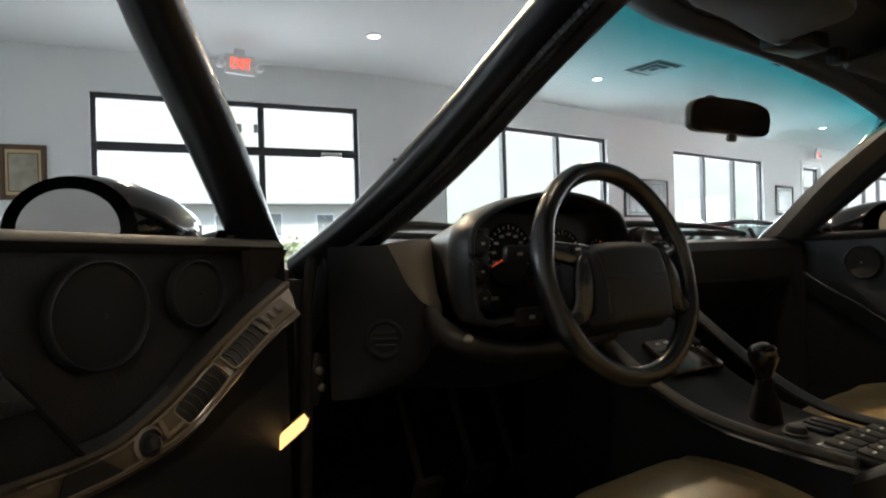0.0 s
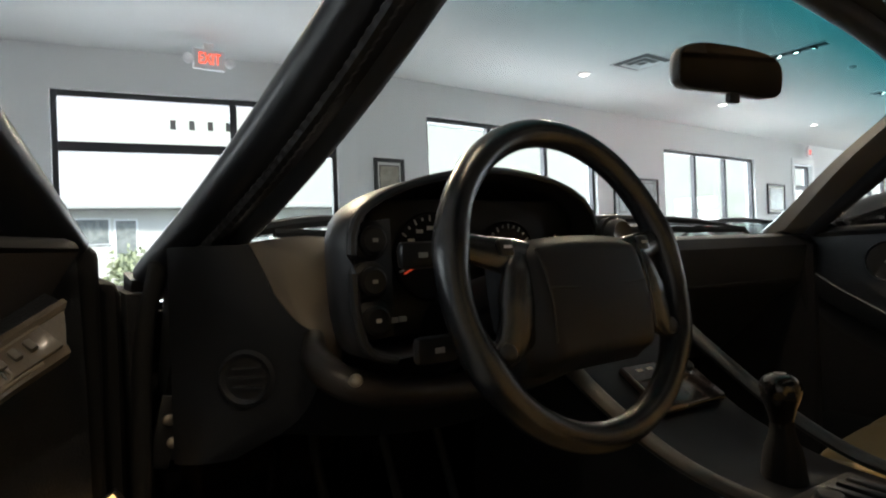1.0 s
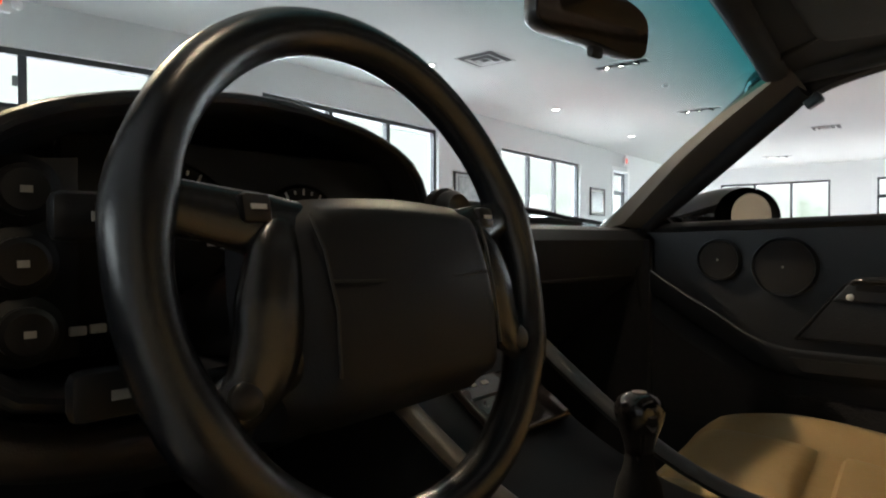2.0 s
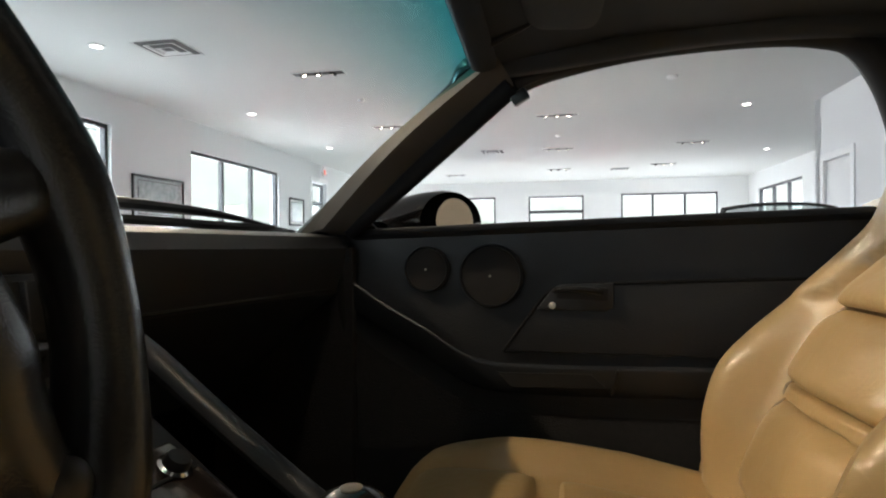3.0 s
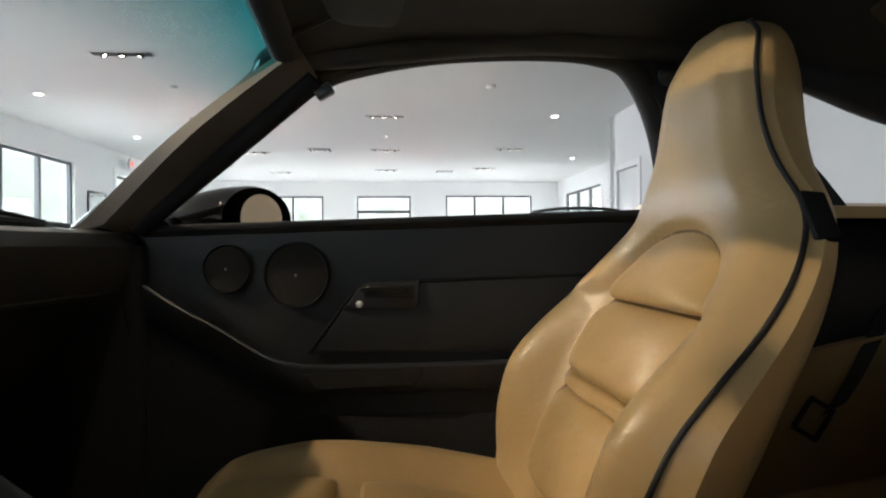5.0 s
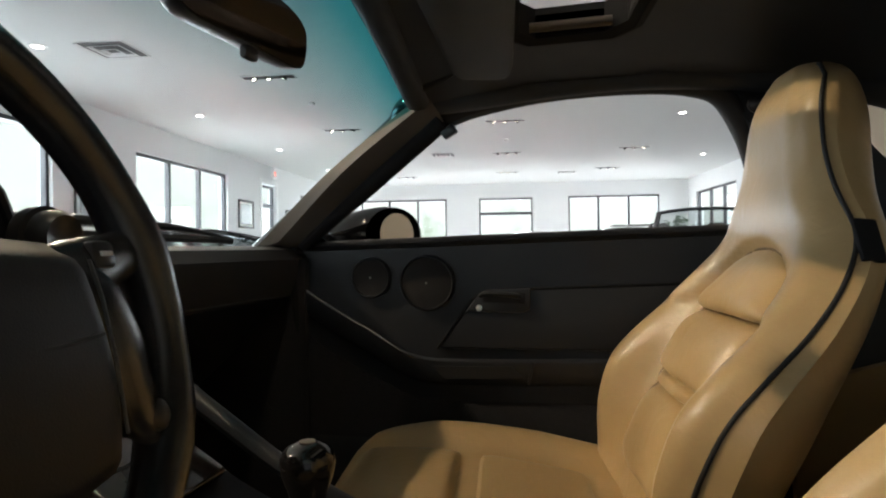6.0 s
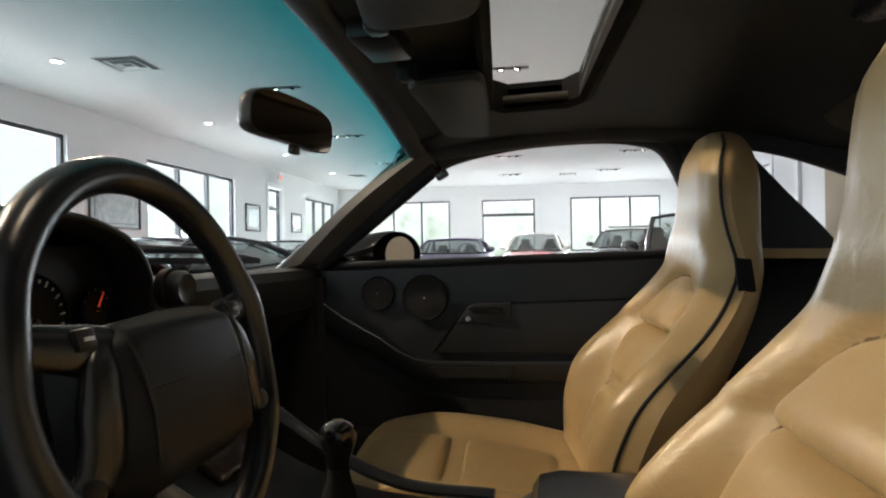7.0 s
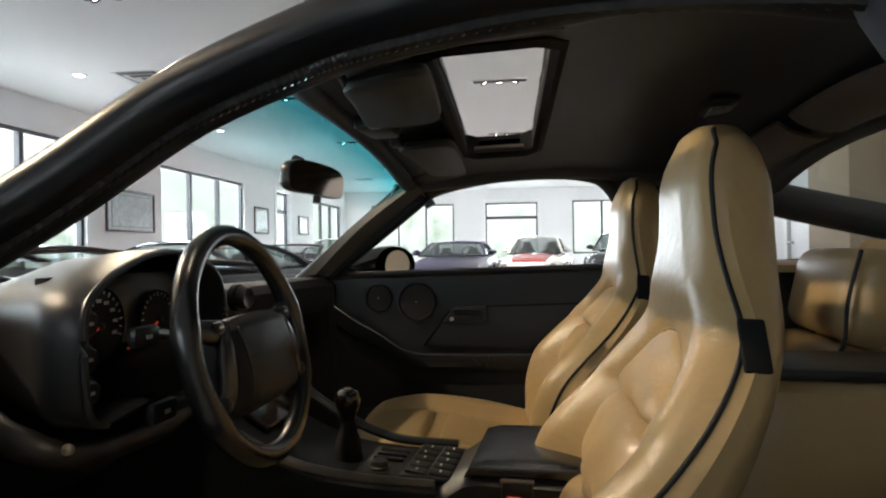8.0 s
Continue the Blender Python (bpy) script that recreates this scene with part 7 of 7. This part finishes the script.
def stand(u, v, turn):
    return ROOM @ pose(u, v, 0, 0, 0, turn)


LOW_BODY = [(-2.15, 0.78, 0.58), (-1.9, 0.94, 0.74), (-1.3, 1.0, 0.86), (-0.5, 0.98, 0.84), (0.5, 0.98, 0.82), (1.2, 1.0, 0.74), (1.75, 0.92, 0.62), (2.1, 0.74, 0.46)]
ROUND_BODY = [(-2.05, 0.62, 0.52), (-1.8, 0.84, 0.68), (-1.2, 1.0, 0.86), (-0.4, 0.97, 0.84), (0.5, 0.96, 0.84), (1.2, 1.0, 0.80), (1.7, 0.92, 0.70), (2.0, 0.74, 0.56)]
TALL_BODY = [(-2.1, 0.90, 0.76), (-1.9, 0.97, 0.88), (-1.2, 1.0, 0.92), (0.5, 1.0, 0.90), (1.2, 0.99, 0.87), (1.8, 0.95, 0.86), (2.1, 0.84, 0.66)]
show_car("sports_car", "dark violet low sports car on the polished floor", stand(13.3, 1.25, 88), VIOLET, LOW_BODY, 0.98, (0.62, 0.02, -0.75, -1.45, 0.82, 1.14, 0.78, 0.60))
show_car("classic_coupe", "classic small coupe with red bonnet and white roof", stand(15.3, -0.72, 82), CAR_WHITE, ROUND_BODY, 0.84, (0.55, 0.10, -0.62, -1.45, 0.84, 1.27, 0.70, 0.52), bonnet=CAR_RED)
show_car("wagon", "dark grey tall wagon with silver roof rack", stand(14.9, -3.05, 76), GUNMETAL, TALL_BODY, 0.92, (0.95, 0.35, -1.35, -1.85, 0.90, 1.32, 0.80, 0.64), rack=True, wheel_r=0.34)
show_car("grey_roadster", "grey open roadster with slim windscreen frame", stand(6.55, -2.27, 93), GUNMETAL, ROUND_BODY, 0.86, (0.52, 0.22, -0.55, -1.15, 0.86, 1.285, 0.69, 0.53), open_top=True)
show_car("grey_coupe", "dark grey coupe parked by the windows", stand(5.1, 3.5, 68), GUNMETAL, LOW_BODY, 0.92, (0.62, 0.05, -0.75, -1.45, 0.76, 1.09, 0.74, 0.56))
show_car("red_convertible", "red open convertible with folded black top", stand(8.6, 3.4, 75), CAR_RED, ROUND_BODY, 0.86, (0.50, 0.15, -0.60, -1.15, 0.82, 1.09, 0.70, 0.58), open_top=True, roof_paint=GUNMETAL)
show_car("white_roadster", "white open roadster by the far windows", stand(12.6, 3.9, 85), CAR_WHITE, ROUND_BODY, 0.84, (0.50, 0.12, -0.60, -1.15, 0.84, 1.25, 0.70, 0.56), open_top=True)
# Added car: its maroon stands in for reddish reflections above the dash.
show_car("maroon_coupe", "dark maroon low coupe added for reddish reflections above the dash", stand(2.3, 3.35, 78), material("maroon_car_paint", (0.05, 0.008, 0.010), 0.15, coat=1.0, grain=(300, 0.3, (0.07, 0.012, 0.014))), LOW_BODY, 0.9, (0.62, 0.02, -0.75, -1.45, 0.74, 1.02, 0.74, 0.56))


def potted_plant(m):
    top = thing("potted_plant", "tall green leafy potted plant in a corner", "plant", m)
    part("pot", lathe([(0.14, 0), (0.19, 0.30), (0.205, 0.33), (0.18, 0.34), (0.17, 0.28)], 24), material("plant_pot", (0.16, 0.12, 0.09), 0.6, grain=(12, 0.4, (0.12, 0.09, 0.07))), top)
    leaf = material("plant_leaf", (0.09, 0.15, 0.08), 0.45, grain=(10, 0.6, (0.08, 0.15, 0.05)))
    rnd = random.Random(4)
    for k in range(9):
        a = 2 * math.pi * k / 9 + rnd.uniform(-0.3, 0.3)
        lean, tall = rnd.uniform(0.15, 0.5), rnd.uniform(0.9, 1.75)
        stem = spline([(0, 0, 0.3), (0.3 * lean * math.cos(a), 0.3 * lean * math.sin(a), 0.3 + 0.6 * tall), (lean * math.cos(a), lean * math.sin(a), tall)], 10)
        st = part("stem", tube(stem, [0.014 - 0.0009 * i for i in range(11)], 6), leaf, top)
        for i in range(3, 11):
            for s in (-1, 1):
                p = Vector(map(float, stem[i]))
                b = a + s * rnd.uniform(0.5, 1.5)
                ln = rnd.uniform(0.16, 0.30)
                way = Vector((math.cos(b), math.sin(b), rnd.uniform(-0.2, 0.6))).normalized()
                side = way.cross(Vector((0, 0, 1))).normalized()
                f = lambda u, t: p + way * (ln * t) + side * ((2 * u - 1) * 0.045 * math.sin(math.pi * min(t * 0.95 + 0.03, 1))) + Vector((0, 0, -0.10 * t * t - 0.012 * abs(2 * u - 1)))
                part("leaf", sheet(f, 2, 5, (0, 0, -0.002)), leaf, st)


potted_plant(stand(17.6, -4.7, 0))

# ---- lamps of the ceiling fittings, one of them added ----
for u, v, power in ((-0.1, 2.93, 140), (3.4, 2.93, 112), (-0.5, -0.06, 10)):
    lamp("spot_light", "SPOT", power, WARM, toward((u, v, CEIL - 0.05), (0.1, -0.3, 0.8)), cone=60, blend=0.4, soft=0.05)
# Narrow unseen spot, added to warm the driver's door strip and dash end.
lamp("spot_light", "SPOT", 30, WARM, toward((-1.4, -2.5, CEIL - 0.05), (-0.70, 0.30, 0.75)), cone=14, blend=0.8, soft=0.05)
for u, v in ((6.55, -0.06), (13.7, -0.06), (10.4, 2.93), (18.0, 3.0), (16.9, -2.85)):
    lamp("spot_light", "SPOT", 150, (1.0, 0.92, 0.84), toward((u, v, CEIL - 0.05), (u + 0.01, v, 0)), cone=120, blend=0.8, soft=0.05)
